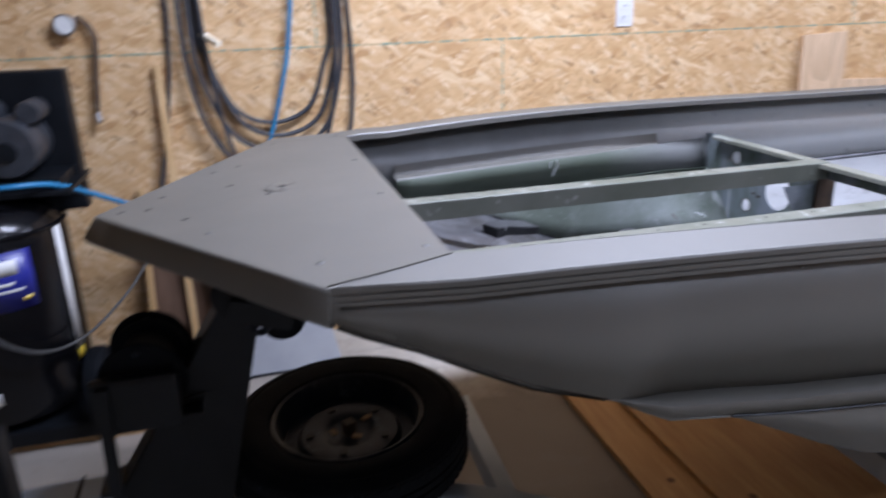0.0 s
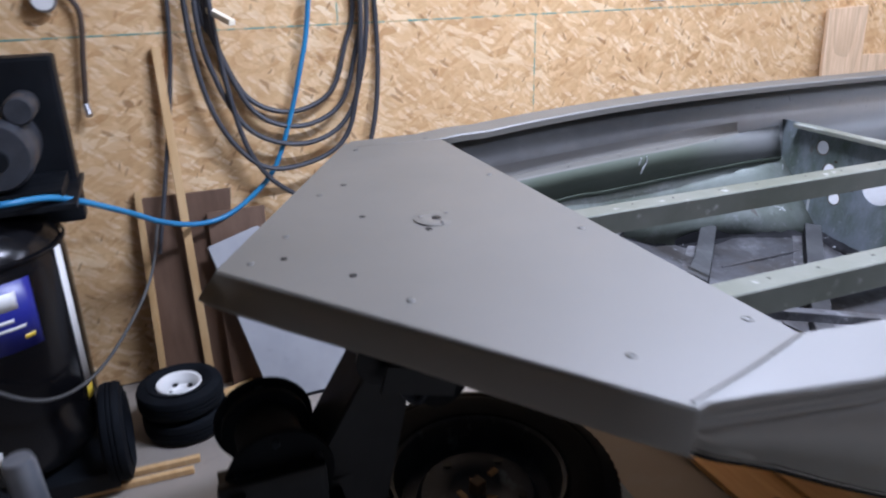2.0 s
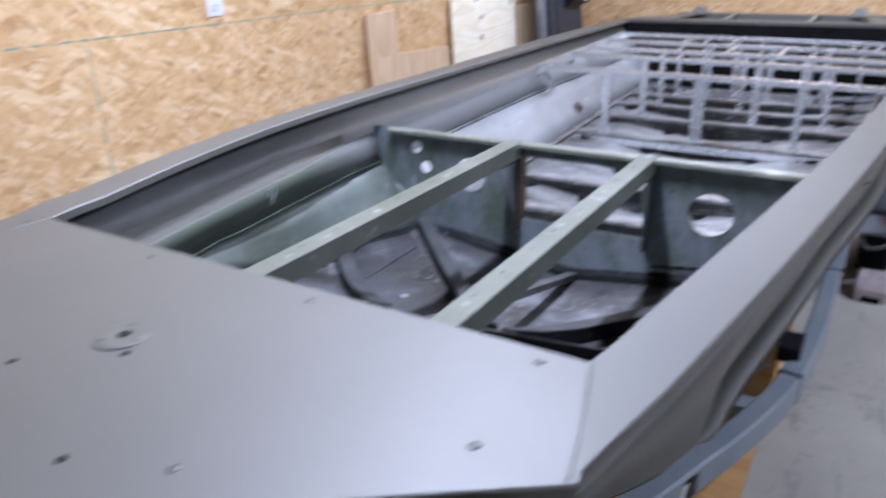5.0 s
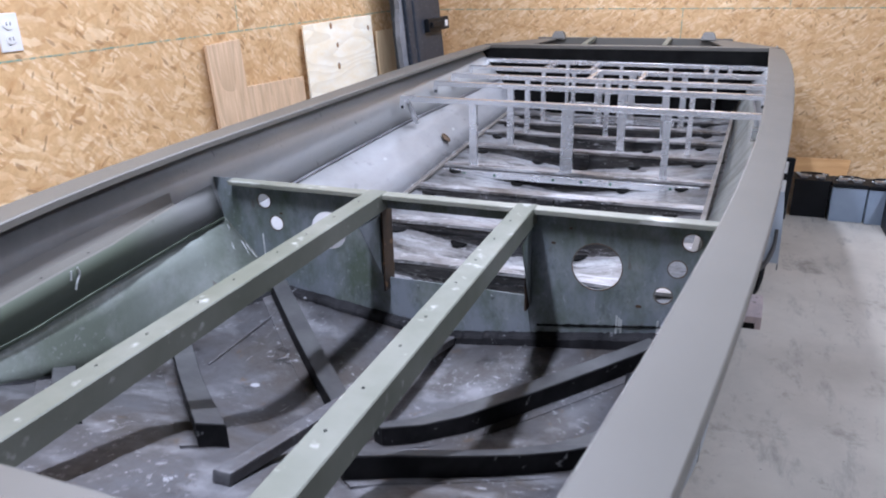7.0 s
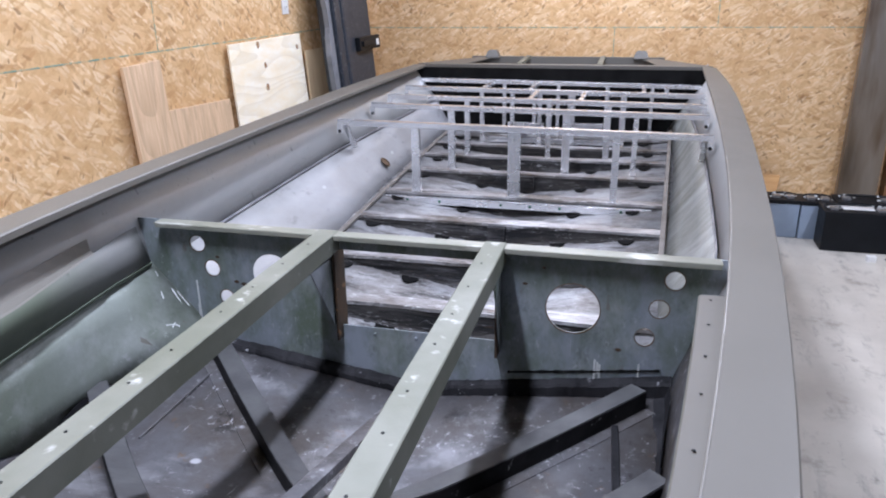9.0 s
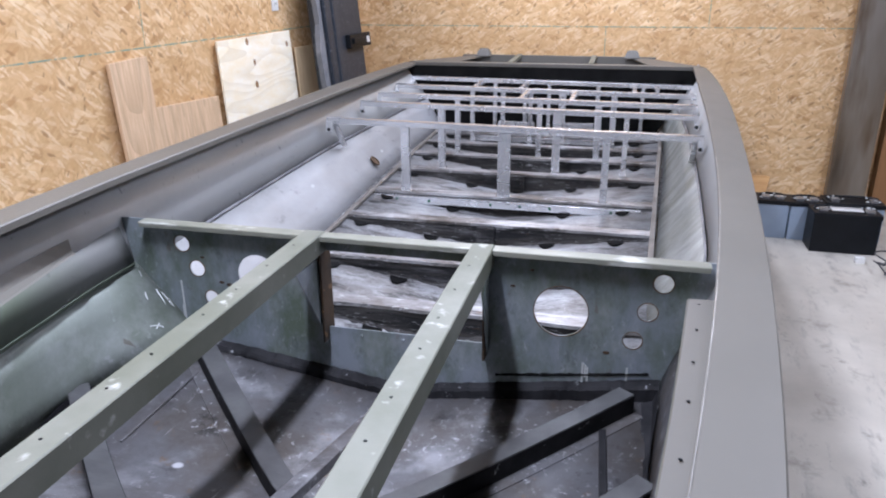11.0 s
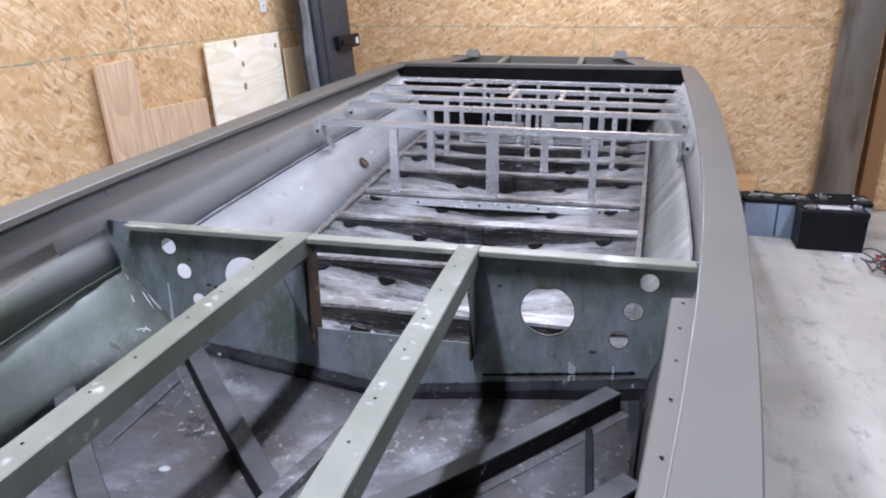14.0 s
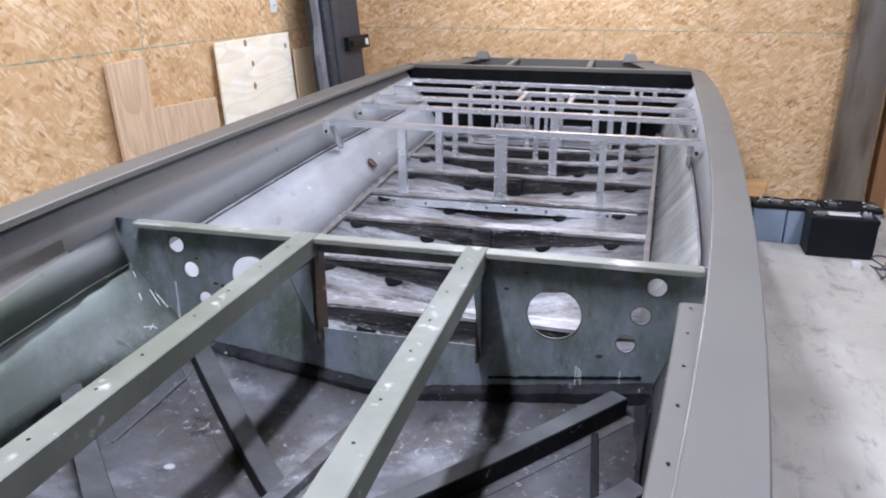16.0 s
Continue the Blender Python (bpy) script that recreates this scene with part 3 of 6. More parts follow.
def sheet_wall(wall, a0, a1, lower, upper, place, seam=SEAM_Z):
    """Strand-board sheets in two courses on a wall; place(a, z, depth) gives a point."""
    for seams, z0, z1 in ((lower, 0.004, seam - 0.002), (upper, seam + 0.002, TOP - 0.002)):
        cuts = [a0] + [s for s in seams if a0 < s < a1] + [a1]
        for s0, s1 in zip(cuts, cuts[1:]):
            p, q = place(s0 + 0.0015, z0, 0.012), place(s1 - 0.0015, z1, 0.0)
            lo, hi = [min(a, b) for a, b in zip(p, q)], [max(a, b) for a, b in zip(p, q)]
            box("strand_board_sheet", lo, hi, OSB, walls[wall], bevel=0.001)
        for s in cuts[1:-1]:
            p, q = place(s - 0.0026, z0, 0.003), place(s + 0.0026, z1, -0.0008)
            box("edge_seal", [min(a, b) for a, b in zip(p, q)], [max(a, b) for a, b in zip(p, q)], SEAL, walls[wall], bevel=0)
    p, q = place(a0, seam - 0.0028, 0.003), place(a1, seam + 0.0028, -0.001)
    box("edge_seal", [min(a, b) for a, b in zip(p, q)], [max(a, b) for a, b in zip(p, q)], SEAL, walls[wall], bevel=0)


sheet_wall("wall_north", WEST, WALL_X, (-2.44, 0.0, 2.44), (-3.18, -0.74, 1.70), lambda a, z, d: (a, WALL_Y + d, z))
sheet_wall("wall_east", SOUTH, WALL_Y, (-3.118, -0.678, 1.762), (-1.314, 1.126, 3.566), lambda a, z, d: (WALL_X + d, a, z), 1.14)
sheet_wall("wall_south", WEST, WALL_X, (-1.8, 0.6, 3.1), (-3, -0.6, 1.8), lambda a, z, d: (a, SOUTH - d, z))
sheet_wall("wall_west", SOUTH, WALL_Y, (-0.8, 1.6), (0.4, 2.8), lambda a, z, d: (WEST - d, a, z))


# fixture added to house each unseen lamp
def unseen_fixture(x, y):
    t = thing("unseen_ceiling_light", "unseen white twin-tube shop light added on the ceiling", "lamp", "ceiling tube lights", pose(x, y, TOP))
    box("housing", (-0.62, -0.075, -0.035), (0.62, 0.075, 0), WHITE, t)
    for s in (-1, 1):
        bm = add_lathe(bmesh.new(), [(0.013, -0.58), (0.013, 0.58)], pose(0, s * 0.035, -0.05, 0, 90, 0), 12)
        part("tube", bm, GLOW, t)


for lx, ly, watts in LAMPS:
    unseen_fixture(lx, ly)


def outlet(x, z):
    t = thing("wall_outlet", "white duplex power outlet on the board wall", "outlet", "wall outlets", pose(x, WALL_Y, z))
    box("cover_plate", (-0.038, -0.006, -0.057), (0.038, 0.0, 0.057), WHITE, t, bevel=0.003)
    for dz in (-0.022, 0.022):
        bm = add_lathe(bmesh.new(), [(0.017, 0), (0.017, 0.003), (0.016, 0.004)], pose(0, -0.006, dz, 90, 0, 0) @ Matrix.Diagonal((1, 0.85, 1, 1)), 20)
        s = part("socket", bm, WHITE, t)
        for dx in (-0.006, 0.006):
            box("slot", (dx - 0.0012, -0.0108, dz - 0.002), (dx + 0.0012, -0.0098, dz + 0.009), BLACK, s, bevel=0)


outlet(0.537, 1.252), outlet(2.895, 1.33)

# ---- boat ----
YC = 2.056
INNER = [(-0.962, 0.5225), (-0.79, 0.4745), (-0.7, 0.4919), (-0.6, 0.5102), (-0.5, 0.5275), (-0.4, 0.5439), (-0.3, 0.5593), (-0.15, 0.5808), (0, 0.6005), (0.2, 0.6242), (0.4, 0.6451), (0.7, 0.6721), (1, 0.6948), (1.4, 0.7196), (1.8, 0.7401), (2.2, 0.7583), (2.6, 0.7756), (3, 0.7935), (3.38, 0.8123)]
OUTER = [(-0.962, 0.524), (-0.88, 0.5389), (-0.79, 0.5569), (-0.7, 0.5738), (-0.6, 0.5913), (-0.5, 0.6077), (-0.4, 0.6230), (-0.3, 0.6374), (-0.15, 0.6574), (0, 0.6760), (0.2, 0.6988), (0.4, 0.7198), (0.7, 0.7487), (1, 0.7753), (1.4, 0.8075), (1.8, 0.8357), (2.2, 0.8589), (2.6, 0.8760), (3, 0.8856), (3.38, 0.8874)]
RIM = [(-0.962, 0.9893), (-0.79, 0.998), (-0.65, 1.0055), (-0.5, 1.011), (-0.35, 1.0145), (-0.2, 1.016), (0.0, 1.0145), (0.3, 1.009), (0.8, 0.997), (1.4, 0.988), (2.1, 0.981), (3.4, 0.962)]
boat = thing("boat", "olive-drab aluminium flat-bottomed boat, stripped inside, standing on its trailer", "boat")


def deck_z(x, y):
    return 0.972 + 0.05 * (x + 1.302)


def gunwale(side):
    bm = bmesh.new()
    rings = []
    for x in [-0.962, -0.90, -0.84, -0.79] + list(np.linspace(-0.74, 3.40, 60)):
        i, o, z = interp(x, INNER), interp(x, OUTER), interp(x, RIM) - (0.006 if side > 0 and x > -0.7 else 0)
        e = 0.001 if x < -0.77 else 0.003
        prof = [(i, z - (0.011 if side < 0 and x > -0.77 else 0.016)), (i, z - e), (i + e, z), (o - 0.0022, z), (o, z - 0.0022), (o, z - 0.009), (o - 0.003, z - 0.0098), (o - 0.003, z - 0.0116), (o, z - 0.0124), (o, z - 0.0178), (o - 0.0025, z - 0.0186),
                (o - 0.0025, z - 0.0202), (o - 0.0005, z - 0.021), (o - 0.0005, z - 0.026), (o - 0.010, z - 0.027), (o - 0.010, z - 0.016)]
        if o - i < 0.03:
            prof = [(max(y, i), zz) for y, zz in prof]
        fall = 0.007 * min(1.0, max(0.0, (o - i) / 0.08)) if side < 0 else 0.0
        prof = [(y, zz - fall * max(0.0, (y - i) / max(o - i, 0.02))) for y, zz in prof]
        rings.append([bm.verts.new((x, YC + side * y, zz)) for y, zz in prof])
    for a, b in zip(rings, rings[1:]):
        for k in range(len(a)):
            l = (k + 1) % len(a)
            bm.faces.new((a[k], b[k], b[l], a[l]))
    bm.faces.new(rings[0]), bm.faces.new(rings[-1][::-1])
    return part("gunwale", bm, PAINT, boat, smooth=True)


rails = [gunwale(1), gunwale(-1)]
for x in (-0.86, -0.82, -0.775, -0.58, -0.36, -0.14, 0.08, 0.3, 0.52, 0.74, 0.96, 1.2, 1.5):
    part("rivet", add_screw(bmesh.new(), (x, YC - interp(x, OUTER) + 0.012, interp(x, RIM) - 0.038), 0.0045, 0.004, (0, -1, 0)), PAINT, rails[1], smooth=True)


part("worn_edge", add_tube(bmesh.new(), [(x, YC - interp(x, INNER) - 0.002, interp(x, RIM) - 0.0008) for x in np.linspace(-0.70, 0.9, 15)], 0.0013, 6, 3), tone("worn_paint_edge", (0.20, 0.195, 0.18), (0.13, 0.125, 0.11), 14.0, 0.4, 0.2), rails[1], "paint worn pale along the inner edge")


BREAK = [(-1.3, 0.950), (-0.962, 0.945), (-0.917, 0.922), (-0.85, 0.895), (-0.77, 0.855), (-0.68, 0.814), (-0.52, 0.768), (-0.32, 0.748), (0.1, 0.748), (4, 0.755)]


INSET = [(-1.3, 0.06), (-0.5, 0.055), (-0.03, 0.05), (0.2, 0.09), (0.42, 0.21), (0.7, 0.23), (4, 0.235)]

SLOPE = [(-1.3, 0.035), (0.6, 0.03), (0.85, 0.032), (1.85, 0.065), (2.4, 0.105), (3.4, 0.14)]


def lerp(a, b, t):
    return tuple(p + (q - p) * t for p, q in zip(a, b))


def section(x):
    """Half section of the hull at x: rim, upper side, break, chine, keel as (half width, height)."""
    u = min(max((x + 0.75) / 1.15, 0), 1)
    u = u * u * (3 - 2 * u)
    g = interp(x, OUTER) - 0.012 if x > -0.955 else max(0.50 * (x + 1.27) / 0.35, 0.004)
    top = interp(x, RIM) - 0.03
    brk = interp(x, BREAK)
    v = min(max((x + 0.5) / 0.5, 0), 1)
    low = brk - 0.008 - 0.167 * v * v * (3 - 2 * v)
    return [(g, top), (g - 0.5 * interp(x, SLOPE), (top + brk) / 2), (max(g - interp(x, SLOPE), 0.003), brk), (max(g - interp(x, INSET), 0.002), low), (0, low - 0.006 - 0.069 * u)]


LIFT = [(-1.3, 0), (-0.62, 0), (-0.38, 0.034), (0.25, 0.032), (0.42, 0.024), (0.56, 0), (4, 0)]


def inner(x):
    """The half section inside, where the seam of the fore well lies higher than the spray rail."""
    a, b, c, d, e = section(x)
    return [a, b, (c[0], c[1] + interp(x, LIFT)), d, e]


# near side: how far the side, the ledge under it and the chine stand in from the rim
NEARSIDE = [(-1.3, 0.035), (-1.0, 0.003), (-0.94, 0.003), (-0.85, 0.011), (-0.72, 0.022), (-0.58, 0.029), (-0.50, 0.055), (-0.40, 0.070), (-0.30, 0.077), (0.30, 0.077), (0.8, 0.05), (2.4, 0.10), (3.4, 0.14)]
LEDGE = [(-1.3, 0), (-0.58, 0), (-0.50, 0.025), (-0.40, 0.027), (0.3, 0.028), (3.4, 0.028)]
NEARSET = [(-1.3, 0.06), (-1.0, 0.03), (-0.94, 0.03), (-0.72, 0.055), (-0.5, 0.055), (-0.4, 0.066), (-0.3, 0.085), (-0.2, 0.10), (-0.1, 0.117), (0, 0.124), (0.2, 0.13), (0.34, 0.135), (0.5, 0.152), (0.8, 0.191), (1.2, 0.204), (4, 0.207)]


def chine(x, side):
    """The lower corner of the side at x as (half width, height)."""
    (g, _), (y, z) = section(x)[0], section(x)[3]
    return (y, z) if side > 0 else (max(g - interp(x, NEARSET), 0.002), z)


def near_side(x):
    """Outside of the near side: rim, foot of the side, ledge edge, ledge foot, chine."""
    (g, top), brk = section(x)[0], interp(x, BREAK)
    y, out = max(g - interp(x, NEARSIDE), 0.003), interp(x, LEDGE)
    c = chine(x, -1)
    foot = lerp((y + out - 0.004, brk - 0.024 * out / 0.028), c, 0.02)
    return [(g, top), (y, brk + 0.35 * out), (y + out, brk), foot, c]


def floor_z(x, y):
    c, k = chine(x, 1 if y > YC else -1), section(x)[4]
    t = min(abs(y - YC) / max(c[0], 0.01), 1)
    return k[1] + (c[1] - k[1]) * t


XS = [-1.26, -1.22, -1.16, -1.08, -1.0, -0.948, -0.92, -0.9, -0.85, -0.78, -0.7, -0.6, -0.575, -0.54, -0.5, -0.4, -0.3, -0.2, -0.1, 0, 0.1, 0.2, 0.3, 0.42, 0.55, 0.7, 0.85, 1.0, 1.2, 1.4, 1.6, 1.8, 2, 2.2, 2.4, 2.6, 2.8, 3, 3.2, 3.38, 3.6, 3.84]


def strip(rows, mat, name, parent, label="", thick=0.0, smooth=True):
    """A skin over rows of points, with thickness downwards or outwards from a solidify."""
    bm = bmesh.new()
    vs = [[bm.verts.new(p) for p in row] for row in rows]
    for a, b in zip(vs, vs[1:]):
        for k in range(len(a) - 1):
            bm.faces.new((a[k], b[k], b[k + 1], a[k + 1]))
    ob = link(name, bm, mat, parent, label, smooth)
    if thick:
        mod = ob.modifiers.new("thickness", "SOLIDIFY")
        mod.thickness, mod.offset = thick, 0
    return ob


def side_plan(x, side):
    """Inside of one side: rim, middle, break, chine."""
    a, b, c = inner(x)[:3]
    if side < 0:
        y = min(c[0], near_side(x)[1][0] - 0.004)
        b, c = ((a[0] + y) / 2, b[1]), (y, c[1])
    return [a, b, c, chine(x, side)]


cut = XS.index(0.42)
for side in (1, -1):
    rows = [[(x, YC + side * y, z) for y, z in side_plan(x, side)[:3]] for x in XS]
    strip(rows, SIDE, "inner_side", boat, "grey bare metal inner side, darker towards the bow", 0.003)
    rows = [[(x, YC + side * y, z) for y, z in (lerp(*side_plan(x, side)[2:], t) for t in (0, 0.33, 0.66, 1))] for x in XS]
    strip(rows[:cut + 1], FORECHINE if side > 0 else BILGE, "chine_plate", boat, "scuffed green-grey chine plate" if side > 0 else "dark scuffed chine plate", 0.003)
    strip(rows[cut:], AFTCHINE if side > 0 else NEARCHINE, "chine_plate", boat, "bare grey metal chine plate" if side > 0 else "grey-green stained chine plate with shade in its base tone", 0.003)

# outside: the far side is plain, the near side steps out to a narrow ledge above the chine
rows = [[(x, YC + y + 0.004, z) for y, z in section(x)[:3]] for x in XS]
strip(rows, PAINT, "outer_side", boat, "", 0.003)
strip([[(x, YC + y + 0.004, z - 0.004) for y, z in (section(x)[2], chine(x, 1))] for x in XS], PAINT, "outer_chine", boat, "", 0.003)
plan = [(x, near_side(x)) for x in XS]
strip([[(x, YC - y - 0.004, z) for y, z in (p[0], lerp(p[0], p[1], 0.5), p[1])] for x, p in plan], PAINT, "outer_side", boat, "", 0.003)
ledge = strip([[(x, YC - y - 0.004, z) for y, z in (p[1], lerp(p[1], p[2], 0.85), p[2], lerp(p[2], p[3], 0.12), p[3])] for x, p in plan if x > -0.61], PAINT, "hull_ledge", boat, "narrow ledge along the foot of the side", 0.002)
part("ledge_joint", add_tube(bmesh.new(), [(x, YC - p[3][0] - 0.006, p[3][1] - 0.001) for x, p in plan if -0.45 < x < 3.5], 0.0022, 6, 2), BLACK, ledge, "dark joint under the ledge")
strip([[(x, YC - y - 0.004, z - 0.003) for y, z in (p[3] if x > -0.61 else p[1], lerp(p[3], p[4], 0.5), p[4])] for x, p in plan], PAINT, "outer_chine", boat, "", 0.003)

rows = []
for x in XS:
    k = section(x)[4]
    rows.append([(x, YC + y, z) for y, z in (lerp(chine(x, 1), k, t) for t in (0, 0.5, 1))] + [(x, YC - y, z) for y, z in (lerp(k, chine(x, -1), t) for t in (0.5, 1))])
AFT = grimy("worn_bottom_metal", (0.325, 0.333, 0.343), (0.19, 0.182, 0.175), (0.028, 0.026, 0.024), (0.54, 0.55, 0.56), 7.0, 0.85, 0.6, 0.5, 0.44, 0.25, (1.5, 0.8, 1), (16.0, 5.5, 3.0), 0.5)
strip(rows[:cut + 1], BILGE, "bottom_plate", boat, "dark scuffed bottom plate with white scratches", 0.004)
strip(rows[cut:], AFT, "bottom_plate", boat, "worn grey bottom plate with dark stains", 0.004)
strip([[(x, y, z - 0.006) for x, y, z in r] for r in rows], PAINT, "outer_bottom", boat, "", 0.003)

# bow deck: top plate, turned-down fascia, screws and plugged holes
TIP, NEAR, FAR = (-1.303, 2.056), (-0.958, 1.527), (-0.970, 2.631)
lines = []
for x in [TIP[0] + (NEAR[0] - TIP[0]) * k / 10 for k in range(11)] + [-0.90, -0.85, -0.791]:
    if x < NEAR[0]:
        lo = TIP[1] + (NEAR[1] - TIP[1]) * (x - TIP[0]) / (NEAR[0] - TIP[0])
        hi = TIP[1] + (FAR[1] - TIP[1]) * (x - TIP[0]) / (FAR[0] - TIP[0])
    else:
        f = (x - NEAR[0]) / 0.171
        lo = NEAR[1] + (1.578 - NEAR[1]) * f
        hi = FAR[1] + (2.60 - FAR[1]) * f
    lines.append([(x, lo + (hi - lo) * j / 10, deck_z(x, lo + (hi - lo) * j / 10)) for j in range(11)])
deck = strip(lines, PAINT, "bow_deck", boat, "smooth olive-drab bow deck plate", 0.0)
strip([[(-0.791, y, z), (-0.790, y, z - 0.012), (-0.803, y, z - 0.013)] for x, y, z in lines[-1]], PAINT, "deck_lip", deck, "", 0.002, False)

def fascia(a, b, da, db):
    rows = []
    for k in range(9):
        t = k / 8
        x, y = a[0] + (b[0] - a[0]) * t, a[1] + (b[1] - a[1]) * t
        z = deck_z(x, y)
        ox, oy = da[0] + (db[0] - da[0]) * t, da[1] + (db[1] - da[1]) * t
        drop = 0.042 + 0.001 * t + 0.0012 * math.sin(9 * t)
        rows.append([(x, y, z - 0.001), (x + ox * 0.12, y + oy * 0.12, z - 0.006), (x + ox, y + oy, z - drop), (x + ox * 0.75, y + oy * 0.6, z - drop - 0.006), (x - ox * 0.2, y + 0.3 * (YC - y) * 0.1, z - drop - 0.004)])
    return strip(rows, PAINT, "bow_fascia", boat, "turned-down olive-drab edge of the bow deck", 0.003)


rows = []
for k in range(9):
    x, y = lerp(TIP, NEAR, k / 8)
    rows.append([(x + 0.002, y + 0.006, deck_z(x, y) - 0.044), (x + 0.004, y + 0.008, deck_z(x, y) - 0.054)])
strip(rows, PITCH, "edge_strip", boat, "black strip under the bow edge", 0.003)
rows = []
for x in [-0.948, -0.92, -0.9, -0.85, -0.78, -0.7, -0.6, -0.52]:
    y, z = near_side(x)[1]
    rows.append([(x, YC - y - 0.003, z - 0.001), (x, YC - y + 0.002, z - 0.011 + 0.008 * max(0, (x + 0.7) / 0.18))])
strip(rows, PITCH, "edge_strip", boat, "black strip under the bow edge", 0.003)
# plate that closes the corner between the bow edge and the near side
rows = []
for x, y in [(-0.9575, 1.5285)] + [(q, YC - near_side(q)[1][0] - 0.0065) for q in (-0.945, -0.92, -0.88)]:
    foot = near_side(x)[1][1] if x > -0.95 else deck_z(x, y) - 0.045
    rows.append([(x, y, interp(x, RIM) - 0.012), (x, y + 0.001, foot)])
strip(rows, PAINT, "corner_plate", boat, "", 0.002)
near_edge = fascia(TIP, NEAR, (-0.028, 0.012), (-0.003, -0.001))
fascia(TIP, FAR, (-0.028, 0.012), (-0.006, 0.018))
for t in (0.06, 0.25, 0.55, 0.85):
    x, y = TIP[0] + (NEAR[0] - TIP[0]) * t, TIP[1] + (NEAR[1] - TIP[1]) * t
    part("rivet", add_screw(bmesh.new(), (x - 0.012 * (1 - t), y + 0.006, deck_z(x, y) - 0.027), 0.0050, 0.003, (-0.8, -0.55, 0.0)), PAINT, near_edge, smooth=True)
STEEL = tone("screw_steel", (0.42, 0.42, 0.42), (0.32, 0.32, 0.33), 60.0, 0.35, 0.8)
for x, y in ((-0.815, 2.238), (-0.817, 1.934), (-0.812, 1.627), (-0.815, 2.555), (-1.105, 1.843), (-0.957, 1.624), (-1.259, 2.055), (-1.197, 2.13), (-1.108, 2.295), (-0.971, 2.552)):
    part("deck_screw", add_screw(bmesh.new(), (x, y, deck_z(x, y)), 0.0060, 0.0018), DULL, deck, smooth=True)
for x, y in ((-1.057, 2.329), (-1.146, 1.946), (-1.074, 2.151), (-1.004, 2.046), (-1.215, 2.047)):
    bm = add_lathe(bmesh.new(), [(0.0055, 0), (0.005, 0.0006), (0.0001, 0.0006)], Matrix.Translation((x, y, deck_z(x, y))), 14)
    part("bolt_hole", bm, BLACK, deck, "dark empty bolt hole")
c = Matrix.Translation((-0.978, 2.083, deck_z(-0.978, 2.083)))
bm = add_lathe(bmesh.new(), [(0.034, 0), (0.034, 0.0004), (0.0325, 0.0008), (0.010, 0.0008), (0.009, 0.0005), (0.0001, 0.0005)], c, 32)
socket = part("light_socket", bm, PAINT, deck, "round painted flange with a dark centre hole", True)
part("socket_hole", add_lathe(bmesh.new(), [(0.0075, 0.0012), (0.007, 0.0018), (0.0001, 0.0018)], c, 16), BLACK, socket)
for ang in (30, 150, 270):
    p = c @ Vector((0.024 * math.cos(radians(ang)), 0.024 * math.sin(radians(ang)), 0.002))
    part("flange_screw", add_screw(bmesh.new(), p, 0.0035, 0.0012), PAINT, socket, smooth=True)

# weld bead where the deck meets the near gunwale
BEADGLOSS = tone("glossy_bead_paint", (0.13, 0.125, 0.11), (0.11, 0.105, 0.09), 30.0, 0.3, 0.1, bump=0.2)
part("weld_bead", add_tube(bmesh.new(), [(-0.958, 1.536, deck_z(-0.958, 1.536) + 0.001), (-0.87, 1.556, deck_z(-0.87, 1.556) + 0.001), (-0.79, 1.579, deck_z(-0.79, 1.579) + 0.001)], 0.0014, 6, 8), BEADGLOSS, boat)

# fore bulkhead with lightening holes and a passage in the middle
BX, BTOP = 0.42, 0.888
half = inner(BX)
share = (half[0][1] - BTOP + 0.003) / (half[0][1] - half[1][1])
half = [lerp(half[0], half[1], share)] + half[1:]
wide = [half[0]] + side_plan(BX, -1)[1:] + [half[4]]
outer = [(YC + max(y - 0.002, 0), z + 0.001) for y, z in half] + [(YC - y + 0.002, z + 0.001) for y, z in wide[-2::-1]]
gap = [(1.858, 0.655), (2.232, 0.655), (2.232, 0.845), (1.858, 0.845)]
holes = [gap] + [circle(y, z, r) for y, z, r in ((2.595, 0.831, 0.0195), (2.562, 0.770, 0.0195), (2.531, 0.697, 0.018), (2.402, 0.766, 0.052), (1.696, 0.751, 0.057), (1.493, 0.834, 0.0195), (1.519, 0.768, 0.0195), (1.544, 0.700, 0.019))]
bm = add_plate(bmesh.new(), outer, holes, 0.003, Matrix(((0, 0, 1, BX), (1, 0, 0, 0), (0, 1, 0, 0), (0, 0, 0, 1))))
bulkhead = part("bulkhead", bm, PALE, boat, "grey-green sheet bulkhead with round lightening holes")
bm = bmesh.new()
add_box(bm, (BX - 0.03, YC - 0.647, BTOP - 0.004), (BX + 0.004, YC + 0.630, BTOP - 0.0005), 0.0015)
add_box(bm, (BX - 0.031, YC - 0.645, BTOP - 0.012), (BX - 0.027, YC + 0.626, BTOP - 0.0015), 0.001)
part("top_flange", bm, FLANGE, bulkhead, "worn cream-green angle along the top")
